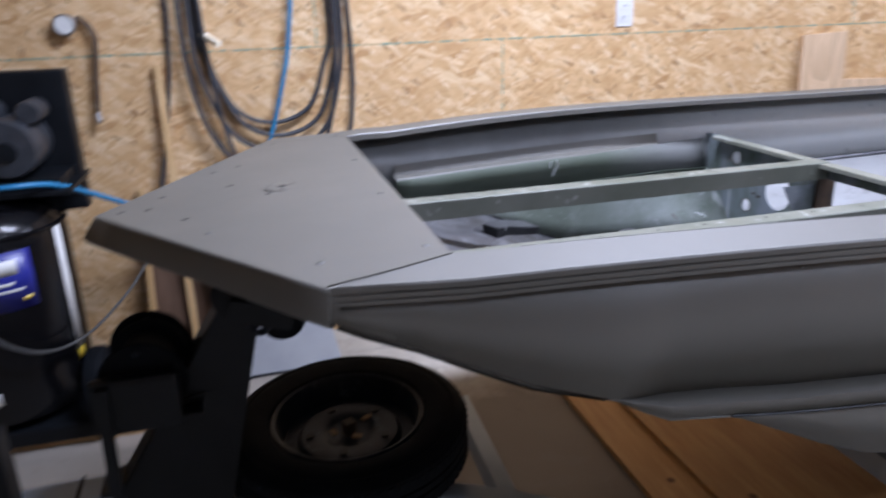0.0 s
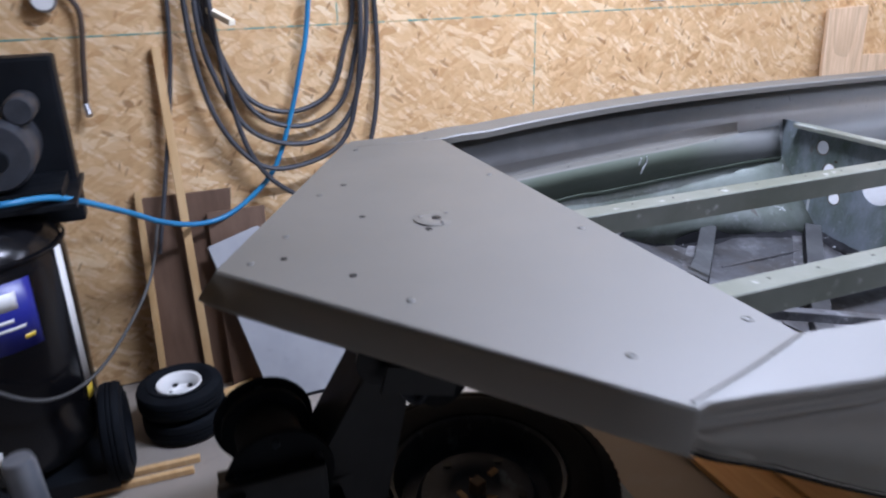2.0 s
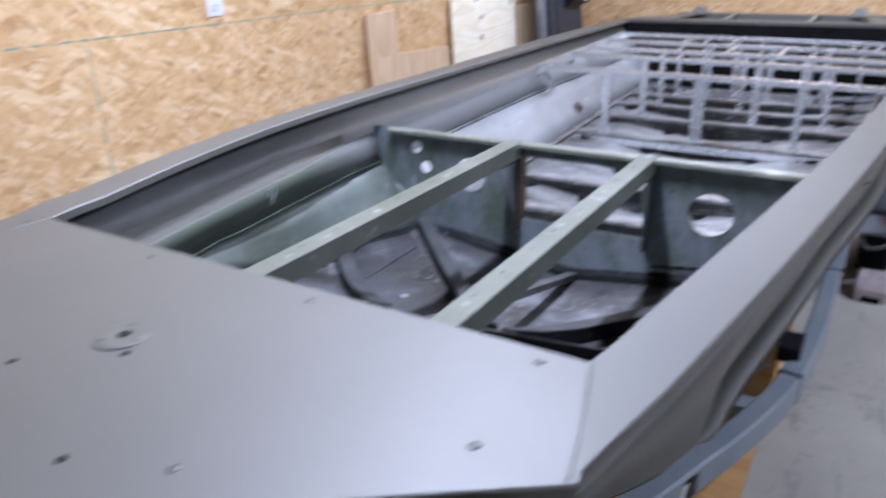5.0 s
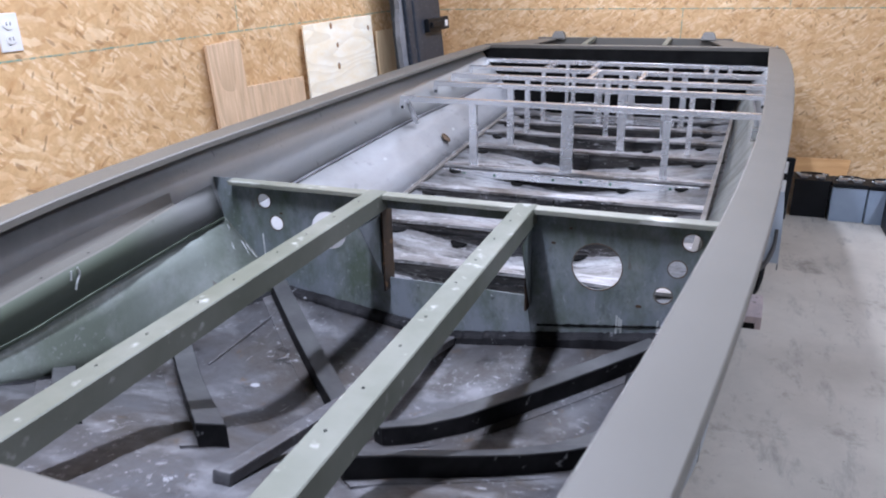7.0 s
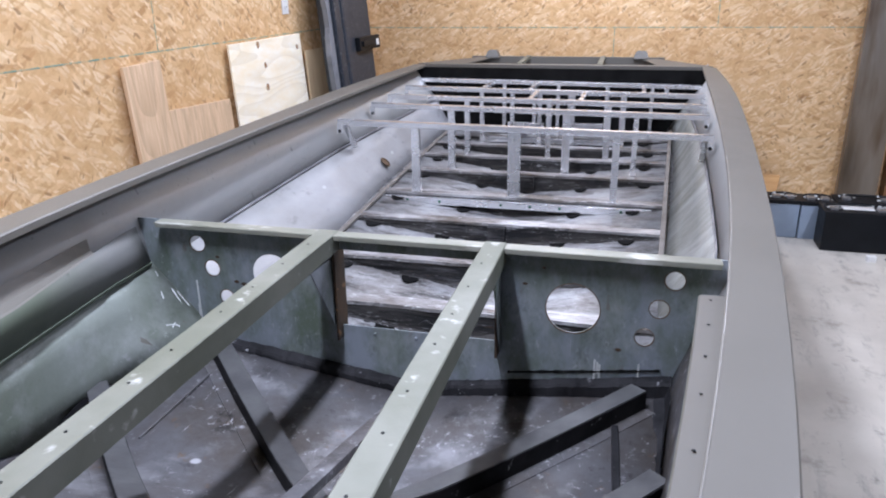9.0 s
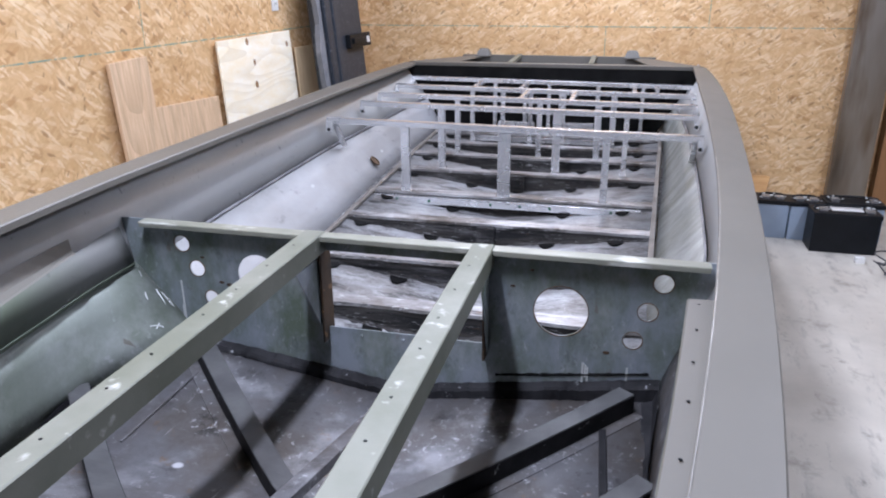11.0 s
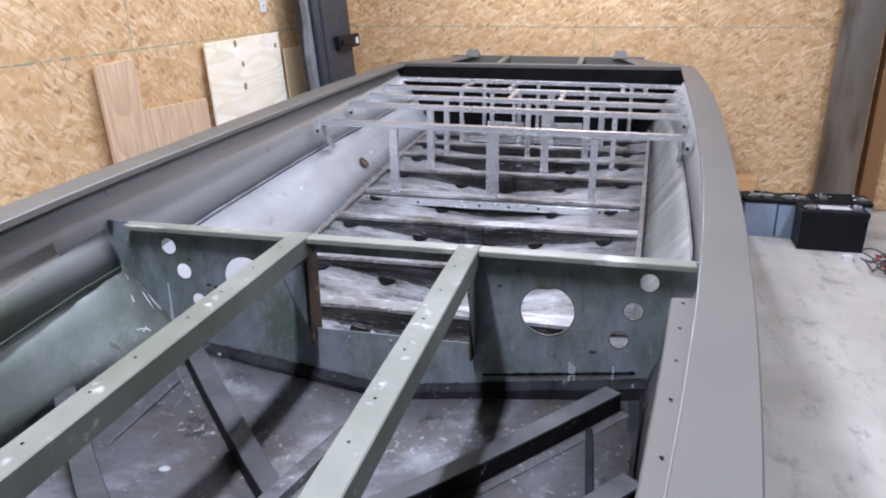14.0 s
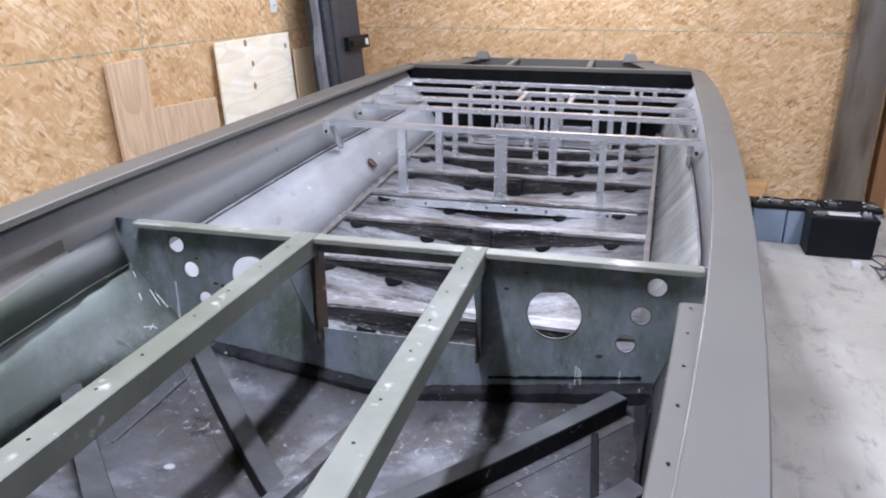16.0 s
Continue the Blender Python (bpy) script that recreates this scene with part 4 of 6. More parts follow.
for y, s in ((2.232, 1), (1.858, -1)):
    box("passage_post", (BX - 0.027, y - 0.003, 0.625), (BX + 0.030, y + 0.003, BTOP - 0.02), RUST, bulkhead, "brown stained upright of the passage")
    bm = bmesh.new()
    pts = [(BX - 0.004, y + s * 0.004, 0.83), (BX - 0.004, y + s * 0.004, 0.63), (BX - 0.12, y + s * 0.012, 0.83)]
    bm.faces.new([bm.verts.new(p) for p in pts])
    ex = bmesh.ops.extrude_face_region(bm, geom=list(bm.faces))
    bmesh.ops.translate(bm, verts=[v for v in ex["geom"] if isinstance(v, bmesh.types.BMVert)], vec=(0, s * 0.003, 0))
    part("gusset", bm, PALE, bulkhead, "triangular grey gusset under the beam")
rng = random.Random(21)
rows = []
for k in range(121):
    y = 0.50 - 1.075 * k / 120
    z = floor_z(BX, YC + y) + 0.002
    d = 0.024 + 0.003 * math.sin(7 * y) + rng.uniform(-0.0016, 0.0016)
    h = 0.021 - 0.012 * max(y, 0) / 0.52 + 0.012 * max(-y, 0) / 0.57 + rng.uniform(-0.0018, 0.0018)
    rows.append([(BX - 0.001, YC + y, z + h + 0.005), (BX - d * 0.8, YC + y, z + h), (BX - d, YC + y, z + h - 0.006), (BX - d - 0.003, YC + y, z)])
strip(rows, TAR, "sealer_bead", bulkhead, "rough black sealer along the foot", 0.0, False)
# black gap where the doubling strip ends above the sealer, and the dark joint at the near end
rows = []
for k in range(41):
    y = 1.834 - 0.330 * k / 40
    z = 0.579 + 0.045 * k / 40
    h = 0.0045 + rng.uniform(-0.0016, 0.0016)
    rows.append([(BX - 0.0016, y, z - h * 0.5), (BX - 0.0030, y, z), (BX - 0.0016, y, z + h)])
strip(rows, PITCH, "seam_gap", bulkhead, "open black seam", 0.0, False)
bar("seam_gap", (BX - 0.012, YC - 0.572, 0.562), (BX - 0.012, YC - 0.566, 0.61), 0.008, 0.016, PITCH, bulkhead, "open black seam", 0.001, (1, 0, 0))
for y in (2.15, 2.05, 1.95):
    part("rivet", add_screw(bmesh.new(), (BX - 0.001, y, 0.64), 0.004, 0.003, (-1, 0, 0)), PALE, bulkhead)

DRIP = tone("pale_drip", (0.52, 0.54, 0.54), (0.42, 0.44, 0.43), 30.0, 0.6)
for y, z, h in ((1.643, 0.585, 0.05), (1.632, 0.58, 0.045), (1.637, 0.60, 0.03), (1.55, 0.60, 0.035), (2.610, 0.615, 0.12), (2.613, 0.60, 0.07)):
    part("paint_drip", add_box(bmesh.new(), (BX - 0.0022, y - 0.0022, z), (BX - 0.0006, y + 0.0022, z + h), 0.0007), DRIP, bulkhead, "pale dried drip")
for y, z, r in ((1.80, 0.80, 0.004), (1.596, 0.665, 0.005), (1.76, 0.84, 0.003), (2.48, 0.735, 0.006), (2.50, 0.74, 0.005), (2.545, 0.80, 0.004)):
    part("rust_spot", add_lathe(bmesh.new(), [(r, 0), (r * 0.8, 0.0008), (0.0001, 0.0008)], Matrix.Translation((BX - 0.0003, y, z)) @ Vector((-1, 0, 0)).to_track_quat("Z", "Y").to_matrix().to_4x4() @ Matrix.Diagonal((1.5, 0.8, 1, 1)), 9), RUST, bulkhead)

RING = tone("rust_ring", (0.17, 0.10, 0.05), (0.10, 0.085, 0.065), 40.0, 0.7)
for y, z, r in ((2.595, 0.831, 0.0195), (2.562, 0.770, 0.0195), (2.531, 0.697, 0.018), (1.696, 0.751, 0.057), (1.493, 0.834, 0.0195), (1.519, 0.768, 0.0195), (1.544, 0.700, 0.019)):
    m = Matrix.Translation((BX - 0.0002, y, z)) @ Vector((-1, 0, 0)).to_track_quat("Z", "Y").to_matrix().to_4x4()
    part("hole_edge", add_lathe(bmesh.new(), [(r, -0.002), (r + 0.0005, 0.0008), (r + 0.0025, 0.0006), (r + 0.0025, 0.0)], m, 24, True), RING, bulkhead, "rusty hole edge", True)

# two fore-and-aft deck beams
for y in (2.250, 1.865):
    beam = new("deck_beam")
    beam.parent = boat
    beam["label"] = "faded green channel beam with screw holes and scuffs"
    bm = bmesh.new()
    prof = [(-0.024, 0.846), (-0.024, 0.888), (-0.022, 0.890), (0.022, 0.890), (0.024, 0.888), (0.024, 0.846), (0.020, 0.846), (0.020, 0.886), (-0.020, 0.886), (-0.020, 0.846)]
    ends = [[bm.verts.new((x, y + a, b)) for a, b in prof] for x in (-1.02, BX + 0.001)]
    for k in range(10):
        bm.faces.new((ends[0][k], ends[0][(k + 1) % 10], ends[1][(k + 1) % 10], ends[1][k]))
    bm.faces.new(ends[0]), bm.faces.new(ends[1])
    part("channel", bm, GREEN, beam)
    for x in (-0.52, -0.42, -0.30, -0.20, -0.06, 0.05, 0.17, 0.29):
        bm = add_lathe(bmesh.new(), [(0.0026, 0), (0.0024, 0.0005), (0.0001, 0.0005)], Matrix.Translation((x + (0.03 if y > 2 else 0), y + 0.004, 0.8903)), 10)
        part("screw_hole", bm, BLACK, beam)

SEAM = tone("dark_green_seam", (0.035, 0.046, 0.032), (0.07, 0.085, 0.062), 9.0, 0.6)
# side shelves: a flange with a green face that closes down to the seam on each side of the fore well
for s in (1, -1):
    rows, face = [], []
    for x in np.linspace(-0.66, 0.40 if s > 0 else 0.226, 24):
        taper = min(1.0, max(0.0, (0.34 - x) / 0.40))
        edge = 0.004 + 0.046 * taper if s > 0 else 0.050
        w = section(x)[0][0] - (0.012 if s > 0 else 0.049)
        b = inner(x)[2]
        z = (0.871 if s > 0 else 0.888) - 0.012 * max(0, -0.2 - x)
        if s < 0 or x < 0.24:
            rows.append([(x, YC + s * (w - 0.006), z + (0.03 if s > 0 else 0.001)), (x, YC + s * (w - min(0.022, 0.5 * edge)), z + (0.004 if s > 0 else 0.001)), (x, YC + s * (w - edge + 0.002), z), (x, YC + s * (w - edge), z - 0.003)])
        top = (x, YC + s * (w - edge), z - 0.002)
        if s > 0:
            foot = (x, YC + s * (b[0] - 0.013), b[1] + 0.006)
        else:
            k = min(1.0, max(0.0, (0.24 - x) / 0.16))
            foot = (x, YC + s * (w - edge), max(z - 0.003 - 0.112 * k, b[1] + 0.008))
        face.append([top, lerp(top, foot, 0.4), foot])
    shelf = strip(rows, PAINT, "side_shelf", boat, "olive-drab angle screwed along the side", 0.003, False)
    strip(face, FADEGREEN if s > 0 else DARKGREEN, "shelf_face", shelf, "green hanging face, paint thinning out aft" if s > 0 else "green hanging face", 0.003)
    for x in (-0.6, -0.42, -0.25, -0.12) if s > 0 else (-0.6, -0.42, -0.25, -0.12, -0.01, 0.1, 0.2):
        w = section(x)[0][0] - 0.012
        bm = add_lathe(bmesh.new(), [(0.0028, 0), (0.0024, 0.0005), (0.0001, 0.0005)], Matrix.Translation((x, YC + s * (w - (0.042 if s > 0 else 0.068)), (0.875 if s > 0 else 0.892) - 0.012 * max(0, -0.2 - x))), 10)
        part("screw_hole", bm, BLACK, shelf)
    if s > 0:
        rows = []
        for x in np.linspace(-0.6, 0.40, 14):
            b = inner(x)[2]
            rows.append([(x, YC + b[0] - 0.003, b[1] + 0.007), (x, YC + b[0] - 0.015, b[1] + 0.003), (x, YC + b[0] - 0.013, b[1] - 0.004)])
        strip(rows, SEAM, "lower_ledge", boat, "narrow dark green seam strip", 0.003, False)
    # crease strip along the side aft of the bulkhead
    rows = []
    for x in np.linspace(0.72, 3.3, 16):
        b = side_plan(x, s)[2]
        rows.append([(x, YC + s * (b[0] - 0.003), b[1] + 0.007), (x, YC + s * (b[0] - 0.008), b[1] + 0.003), (x, YC + s * (b[0] - 0.007), b[1] - 0.004)])
    strip(rows, tone("dark_crease", (0.10, 0.10, 0.11), (0.2, 0.2, 0.21), 9.0, 0.5, 0.2), "crease_strip", boat, "", 0.002)


SCUFF = tone("white_scuff", (0.55, 0.57, 0.57), (0.40, 0.42, 0.41), 60.0, 0.6)
for pts in ([(-0.183, 0.862), (-0.185, 0.842)], [(-0.166, 0.863), (-0.160, 0.847), (-0.168, 0.830), (-0.172, 0.815)]):
    pts = [(x, YC + section(x)[0][0] - 0.0635 + 0.20 * (0.869 - z), z) for x, z in pts]
    bm = add_tube(bmesh.new(), pts, 0.0022, 6)
    part("paint_drip", bm, SCUFF, boat, "white dried drip")
for run in (((0.345, 0.175), (0.375, 0.25), (0.366, 0.375)), ((0.408, 0.325), (0.40, 0.47), (0.39, 0.625)), ((0.415, 0.37), (0.413, 0.55)), ((0.325, 0.62), (0.345, 0.65), (0.352, 0.69)), ((0.335, 0.67), (0.35, 0.63)), ((0.405, 0.10), (0.398, 0.16), (0.375, 0.17))):
    pts = []
    for x, t in run:
        y, z = lerp(inner(x)[2], inner(x)[3], t)
        pts.append((x, YC + y - 0.001, z + 0.001))
    part("paint_drip", add_tube(bmesh.new(), pts, 0.0020, 6), SCUFF, boat, "white dried drip")
rng = random.Random(11)
for s in (1, -1):
    rows = []
    for x in np.linspace(-0.62, 0.40, 52):
        c, b = side_plan(x, s)[3], side_plan(x, s)[2]
        k = max(0.0, math.sin(9.1 * x + 1.2 * s) + 0.6 * math.sin(23.0 * x)) * 0.5 + rng.uniform(0, 0.35)
        up = lerp(c, b, min(0.02 + 0.15 * k, 0.28))
        rows.append([(x, YC + s * (up[0] - 0.004), up[1] + 0.002), (x, YC + s * (c[0] - 0.004), c[1] + 0.004), (x, YC + s * (c[0] - 0.012 - 0.016 * k), c[1] - 0.0005)])
    strip(rows, TAR, "seam_sealer", boat, "ragged dark sealer along the seam", 0.0)


def add_floor_run(bm, p, q, off, w, z0, z1, n=9):
    """A flat strip of width w laid along p-q, shifted sideways by off, that follows the bottom plate."""
    p, q = Vector(p), Vector(q)
    d = (q - p).normalized()
    side = Vector((d.y, -d.x))
    side = side if side.x < 0 else -side
    rings = []
    for k in range(n):
        c = p + (q - p) * (k / (n - 1)) + side * off
        a, b = c + side * (w / 2), c - side * (w / 2)
        za, zb = floor_z(*a), floor_z(*b)
        low = (floor_z(*a) - 0.002, floor_z(*b) - 0.002) if z0 <= 0 else (za + z0, zb + z0)
        rings.append([bm.verts.new(v) for v in ((*a, za + z1), (*b, zb + z1), (*b, low[1]), (*a, low[0]))])
    for a, b in zip(rings, rings[1:]):
        for k in range(4):
            bm.faces.new((a[k], a[(k + 1) % 4], b[(k + 1) % 4], b[k]))
    bm.faces.new(rings[0]), bm.faces.new(rings[-1])
    return bm


def floor_bar(p, q, w, h, mat, top, lab=""):
    ob = part("bottom_stiffener", add_floor_run(bmesh.new(), p, q, 0, w, 0, h), mat, boat, lab)
    part("foot_flange", add_floor_run(bmesh.new(), p, q, w * 0.5 + 0.014, 0.026, 0, 0.004), BILGE, ob)
    part("cap_strip", add_floor_run(bmesh.new(), p, q, 0, w * 0.94, h, h + 0.003), top, ob)
    return ob


CAP = tone("stiffener_cap", (0.085, 0.087, 0.087), (0.05, 0.05, 0.052), 10.0, 0.5, 0.2)
lab = "black angle stiffener on the bottom plate"
floor_bar((0.385, 2.553), (-0.10, 2.065), 0.045, 0.042, TAR, CAP, lab)
floor_bar((0.365, 1.548), (-0.12, 2.01), 0.045, 0.042, TAR, CAP, lab)
floor_bar((0.105, 2.67), (-0.40, 2.15), 0.045, 0.042, TAR, CAP, lab)
floor_bar((0.07, 1.512), (-0.40, 1.93), 0.045, 0.042, TAR, CAP, lab)
floor_bar((-0.20, 2.69), (-0.46, 2.38), 0.04, 0.022, TAR, CAP, lab)
bar("keel_strip", (0.40, YC, floor_z(0.4, YC) + 0.012), (-0.5, YC, floor_z(-0.5, YC) + 0.012), 0.03, 0.02, BILGE, boat, "", 0.004)
bar("seam_strip", (0.275, 1.591, floor_z(0.275, 1.591) + 0.005), (0.03, 1.580, floor_z(0.03, 1.58) + 0.005), 0.014, 0.010, TAR, boat)
bar("seam_strip", (0.30, 2.512, floor_z(0.30, 2.512) + 0.002), (0.02, 2.512, floor_z(0.02, 2.512) + 0.002), 0.006, 0.006, BILGE, boat)

# cross ribs on the bottom aft of the bulkhead: black web, worn flange, half-round limber holes at the foot
rng = random.Random(4)
RIBZ = 0.585
for x in (0.70, 1.045, 1.46, 1.818, 2.21, 2.54, 2.825, 3.10):
    w, near = chine(x, 1)[0] - 0.012, chine(x, -1)[0] - 0.012
    rib = new("cross_rib")
    rib.parent = boat
    rib["label"] = "weathered channel rib with black web and scuffed top"
    ys = np.linspace(-near, w, 13)
    ring = [(YC + y, RIBZ) for y in ys] + [(YC + y, min(floor_z(x, YC + y) - 0.002, RIBZ - 0.004)) for y in ys[::-1]]
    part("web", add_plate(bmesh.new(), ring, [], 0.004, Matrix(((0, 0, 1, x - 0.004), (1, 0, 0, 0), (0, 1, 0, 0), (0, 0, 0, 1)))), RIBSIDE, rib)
    ys = np.linspace(-near, w, 25)
    ring = [(x - 0.008 + rng.uniform(-0.003, 0.003), YC + y) for y in ys] + [(x + 0.05 + rng.uniform(-0.005, 0.004), YC + y) for y in ys[::-1]]
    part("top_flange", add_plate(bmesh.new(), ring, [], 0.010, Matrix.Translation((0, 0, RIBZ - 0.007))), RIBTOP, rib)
    for side, reach in ((-1, 0.026), (1, 0.018)):
        rows = []
        for y in np.linspace(-near, w, 85):
            z, h = floor_z(x, YC + y), rng.uniform(0.002, 0.008)
            d = reach * (0.65 + 0.22 * math.sin(7 * y + 3 * x) + 0.15 * math.sin(31 * y) + rng.uniform(-0.2, 0.2))
            base = x if side < 0 else x + 0.046
            rows.append([(base, YC + y, z + h + 0.008), (base + side * 0.4 * d, YC + y, z + h * 0.7), (base + side * d, YC + y, z + 0.0035), (base + side * (d + 0.003), YC + y, z - 0.002)])
        strip(rows, RIBSIDE, "sealer", rib, "ragged black sealer along the foot", 0.0, False)
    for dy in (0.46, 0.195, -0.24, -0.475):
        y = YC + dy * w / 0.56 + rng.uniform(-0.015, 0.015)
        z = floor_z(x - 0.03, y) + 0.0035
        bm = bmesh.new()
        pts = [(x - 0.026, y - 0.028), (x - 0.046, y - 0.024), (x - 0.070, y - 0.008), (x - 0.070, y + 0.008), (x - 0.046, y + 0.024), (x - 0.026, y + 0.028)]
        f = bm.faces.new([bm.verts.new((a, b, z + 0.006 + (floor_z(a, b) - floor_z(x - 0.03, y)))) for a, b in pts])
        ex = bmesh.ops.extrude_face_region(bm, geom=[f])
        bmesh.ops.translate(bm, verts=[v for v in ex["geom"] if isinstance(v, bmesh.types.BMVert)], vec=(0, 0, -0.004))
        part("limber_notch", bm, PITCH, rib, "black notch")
    if x in (1.46, 2.21):
        box("keel_block", (x - 0.03, YC - 0.035, floor_z(x, YC)), (x - 0.004, YC + 0.03, RIBZ - 0.004), RIBSIDE, rib)
BEAD = tone("grey_sealant", (0.20, 0.185, 0.165), (0.12, 0.105, 0.09), 12.0, 0.6)
for s, off, up in ((1, 0.010, 0.008), (-1, 0.002, 0.030)):
    p, q = chine(0.9, s), chine(3.3, s)
    bar("chine_bead", (0.9, YC + s * (p[0] - off), p[1] + up), (3.3, YC + s * (q[0] - off), q[1] + up), 0.018, 0.012, BEAD, boat, "grey-brown sealant along the chine", 0.004)
for s, x, y, z in ((1, 2.095, 2.702, 0.641),):
    m = Matrix.Translation((x, y, z)) @ Vector((0, -s, 1.05)).to_track_quat("Z", "Y").to_matrix().to_4x4()
    part("side_hole", add_lathe(bmesh.new(), [(0.027, 0.0), (0.027, 0.004), (0.021, 0.005), (0.020, 0.001), (0.0001, 0.001)], m, 20), RUST, boat, "round hole with a rusty rim")

# aluminium framing for the rear deck
frame_ob = thing("deck_framing", "bare aluminium tube framing for a rear deck, fixed inside the boat", "framing")


def bar_z(y):
    return 0.866 + 0.0105 * (y - YC)


def crossbar(x):
    w = interp(x, INNER) + 0.012
    b = bar("crossbar", (x, YC - w, bar_z(YC - w)), (x, YC + w, bar_z(YC + w)), 0.026, 0.025, ALU, frame_ob, "", 0.004)
    for s in (1, -1):
        y = YC + s * (w - 0.012)
        z = bar_z(y)
        bm = bmesh.new()
        add_box(bm, (x - 0.018, y - 0.009, z - 0.046), (x - 0.013, y + 0.009, z - 0.004), 0.001)
        add_box(bm, (x - 0.018, y + s * 0.009, z - 0.046), (x + 0.022, y + s * 0.013, z - 0.004), 0.001)
        bracket = part("end_bracket", bm, ALU, b)
        part("bolt_head", add_screw(bmesh.new(), (x - 0.020, y, z - 0.036), 0.007, 0.006, (-1, 0, 0)), BLACK, bracket, "dark bolt head")


def upright(x, y, z0=0.585, w=0.036):
    z1 = bar_z(y) - 0.011
    bm = bmesh.new()
    add_box(bm, (x - 0.012, y - w / 2, z0), (x + 0.012, y + w / 2, z1), 0.0015)
    add_box(bm, (x - 0.018, y - w / 2 - 0.004, z0), (x + 0.018, y + w / 2 + 0.004, z0 + 0.006), 0.001)
    o = part("upright", bm, ALU, frame_ob)
    for z in (z0 + 0.03, z1 - 0.03):
        part("screw", add_screw(bmesh.new(), (x - 0.012, y, z), 0.0035, 0.0025, (-1, 0, 0)), STEEL, o)


BARS = (1.826, 2.288, 2.583, 2.926, 3.30)
for x in BARS:
    crossbar(x)
for s in (1, -1):
    w = interp(1.826, INNER)
    bar("brace", (1.84, YC + s * (w - 0.015), 0.853), (1.93, YC + s * (section(1.93)[2][0] - 0.035), 0.745), 0.020, 0.016, ALU, frame_ob)
sill = box("floor_sill", (1.785, 1.507, 0.545), (1.822, 2.606, 0.573), ALU, frame_ob, "aluminium angle sill with screws")
for y in (2.5, 2.36, 2.1, 1.98, 1.86, 1.62):
    part("sill_screw", add_screw(bmesh.new(), (1.785, y, 0.560), 0.006, 0.003, (-1, 0, 0)), tone("green_screw", (0.02, 0.10, 0.06), (0.03, 0.12, 0.07), 40.0, 0.4, 0.3), sill)
for x, feet in ((1.832, ((0.414, 0.034), (0.0, 0.05), (-0.40, 0.027))), (2.288, ((0.375, 0.032), (-0.165, 0.036), (-0.47, 0.022))), (2.583, ((0.365, 0.026), (-0.05, 0.024), (-0.335, 0.03))),
                (2.926, ((0.36, 0.022), (0.19, 0.022), (0.04, 0.022), (-0.13, 0.036), (-0.40, 0.03))), (3.30, ((0.30, 0.020), (0.12, 0.020), (-0.02, 0.020), (-0.30, 0.022), (-0.55, 0.020)))):
    for dy, w in feet:
        upright(x, YC + dy, 0.585 if x < 2 else floor_z(x, YC + dy) + 0.03, w)
for dy, x0, x1 in ((0.36, 2.926, 3.30), (0.05, 2.583, 2.926), (-0.20, 2.583, 2.926), (-0.50, 2.926, 3.30), (0.10, 2.926, 3.30), (-0.62, 3.1, 3.30)):
    bar("long_tube", (x0 + 0.012, YC + dy, bar_z(YC + dy)), (x1 - 0.012, YC + dy, bar_z(YC + dy)), 0.022, 0.022, ALU, frame_ob)
for x, y0, y1, z in ((3.05, 0.03, 0.235, 0.662), (3.05, -0.295, -0.10, 0.666), (3.05, -0.36, 0.39, 0.575)):
    box("low_rail", (x - 0.012, YC + min(y0, y1), z - 0.014), (x + 0.012, YC + max(y0, y1), z + 0.014), ALU, frame_ob)

# stern: coaming, splash well and corner caps
bm = bmesh.new()
add_box(bm, (3.372, YC - 0.83, 0.935), (3.44, YC + 0.83, 0.962), 0.003)
add_box(bm, (3.374, YC - 0.815, 0.905), (3.378, YC + 0.815, 0.936), 0.001)
stern = part("stern_coaming", bm, PAINT, boat, "olive-drab coaming across the stern")
for s in (1, -1):
    bm = bmesh.new()
    pts = [(3.43, YC + s * 0.875, 0.958), (3.43, YC + s * 0.58, 0.958), (3.85, YC + s * 0.47, 0.962), (3.86, YC + s * 0.56, 0.962)]
    bm.faces.new([bm.verts.new(p) for p in pts])
    ex = bmesh.ops.extrude_face_region(bm, geom=list(bm.faces))
    bmesh.ops.translate(bm, verts=[v for v in ex["geom"] if isinstance(v, bmesh.types.BMVert)], vec=(0, 0, -0.006))
    part("stern_wing", bm, PAINT, boat)
    bm = bmesh.new()
    r = bmesh.ops.create_cube(bm, size=1, matrix=Matrix.Translation((3.83, YC + s * 0.475, 0.985)) @ Matrix.Diagonal((0.085, 0.10, 0.05, 1)))
    for v in bm.verts:
        if v.co.z > 0.985:
            v.co.x = 3.83 + (v.co.x - 3.83) * 0.55
            v.co.y = YC + s * 0.475 + (v.co.y - YC - s * 0.475) * 0.6
    bmesh.ops.bevel(bm, geom=list(bm.edges), offset=0.006, segments=2, affect="EDGES")
    part("corner_cap", bm, PAINT, boat, "faceted painted corner cap")
    bar("well_rib", (3.44, YC + s * 0.24, 0.955), (3.86, YC + s * 0.24, 0.965), 0.03, 0.02, GREEN, boat)
box("transom", (3.84, YC - 0.62, 0.56), (3.87, YC + 0.62, 0.968), PAINT, boat)
box("well_floor", (3.44, YC - 0.58, 0.895), (3.84, YC + 0.58, 0.90), PAINT, boat)
half = [(y, z) for y, z in section(3.34)]
half[0] = (half[0][0], 0.945)
ring = [(YC + y - 0.003, z) for y, z in half] + [(YC - y + 0.003, z) for y, z in half[-2::-1]]
bm = add_plate(bmesh.new(), ring, [], 0.004, Matrix(((0, 0, 1, 3.34), (1, 0, 0, 0), (0, 1, 0, 0), (0, 0, 0, 1))))
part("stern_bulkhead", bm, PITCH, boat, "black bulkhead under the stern")

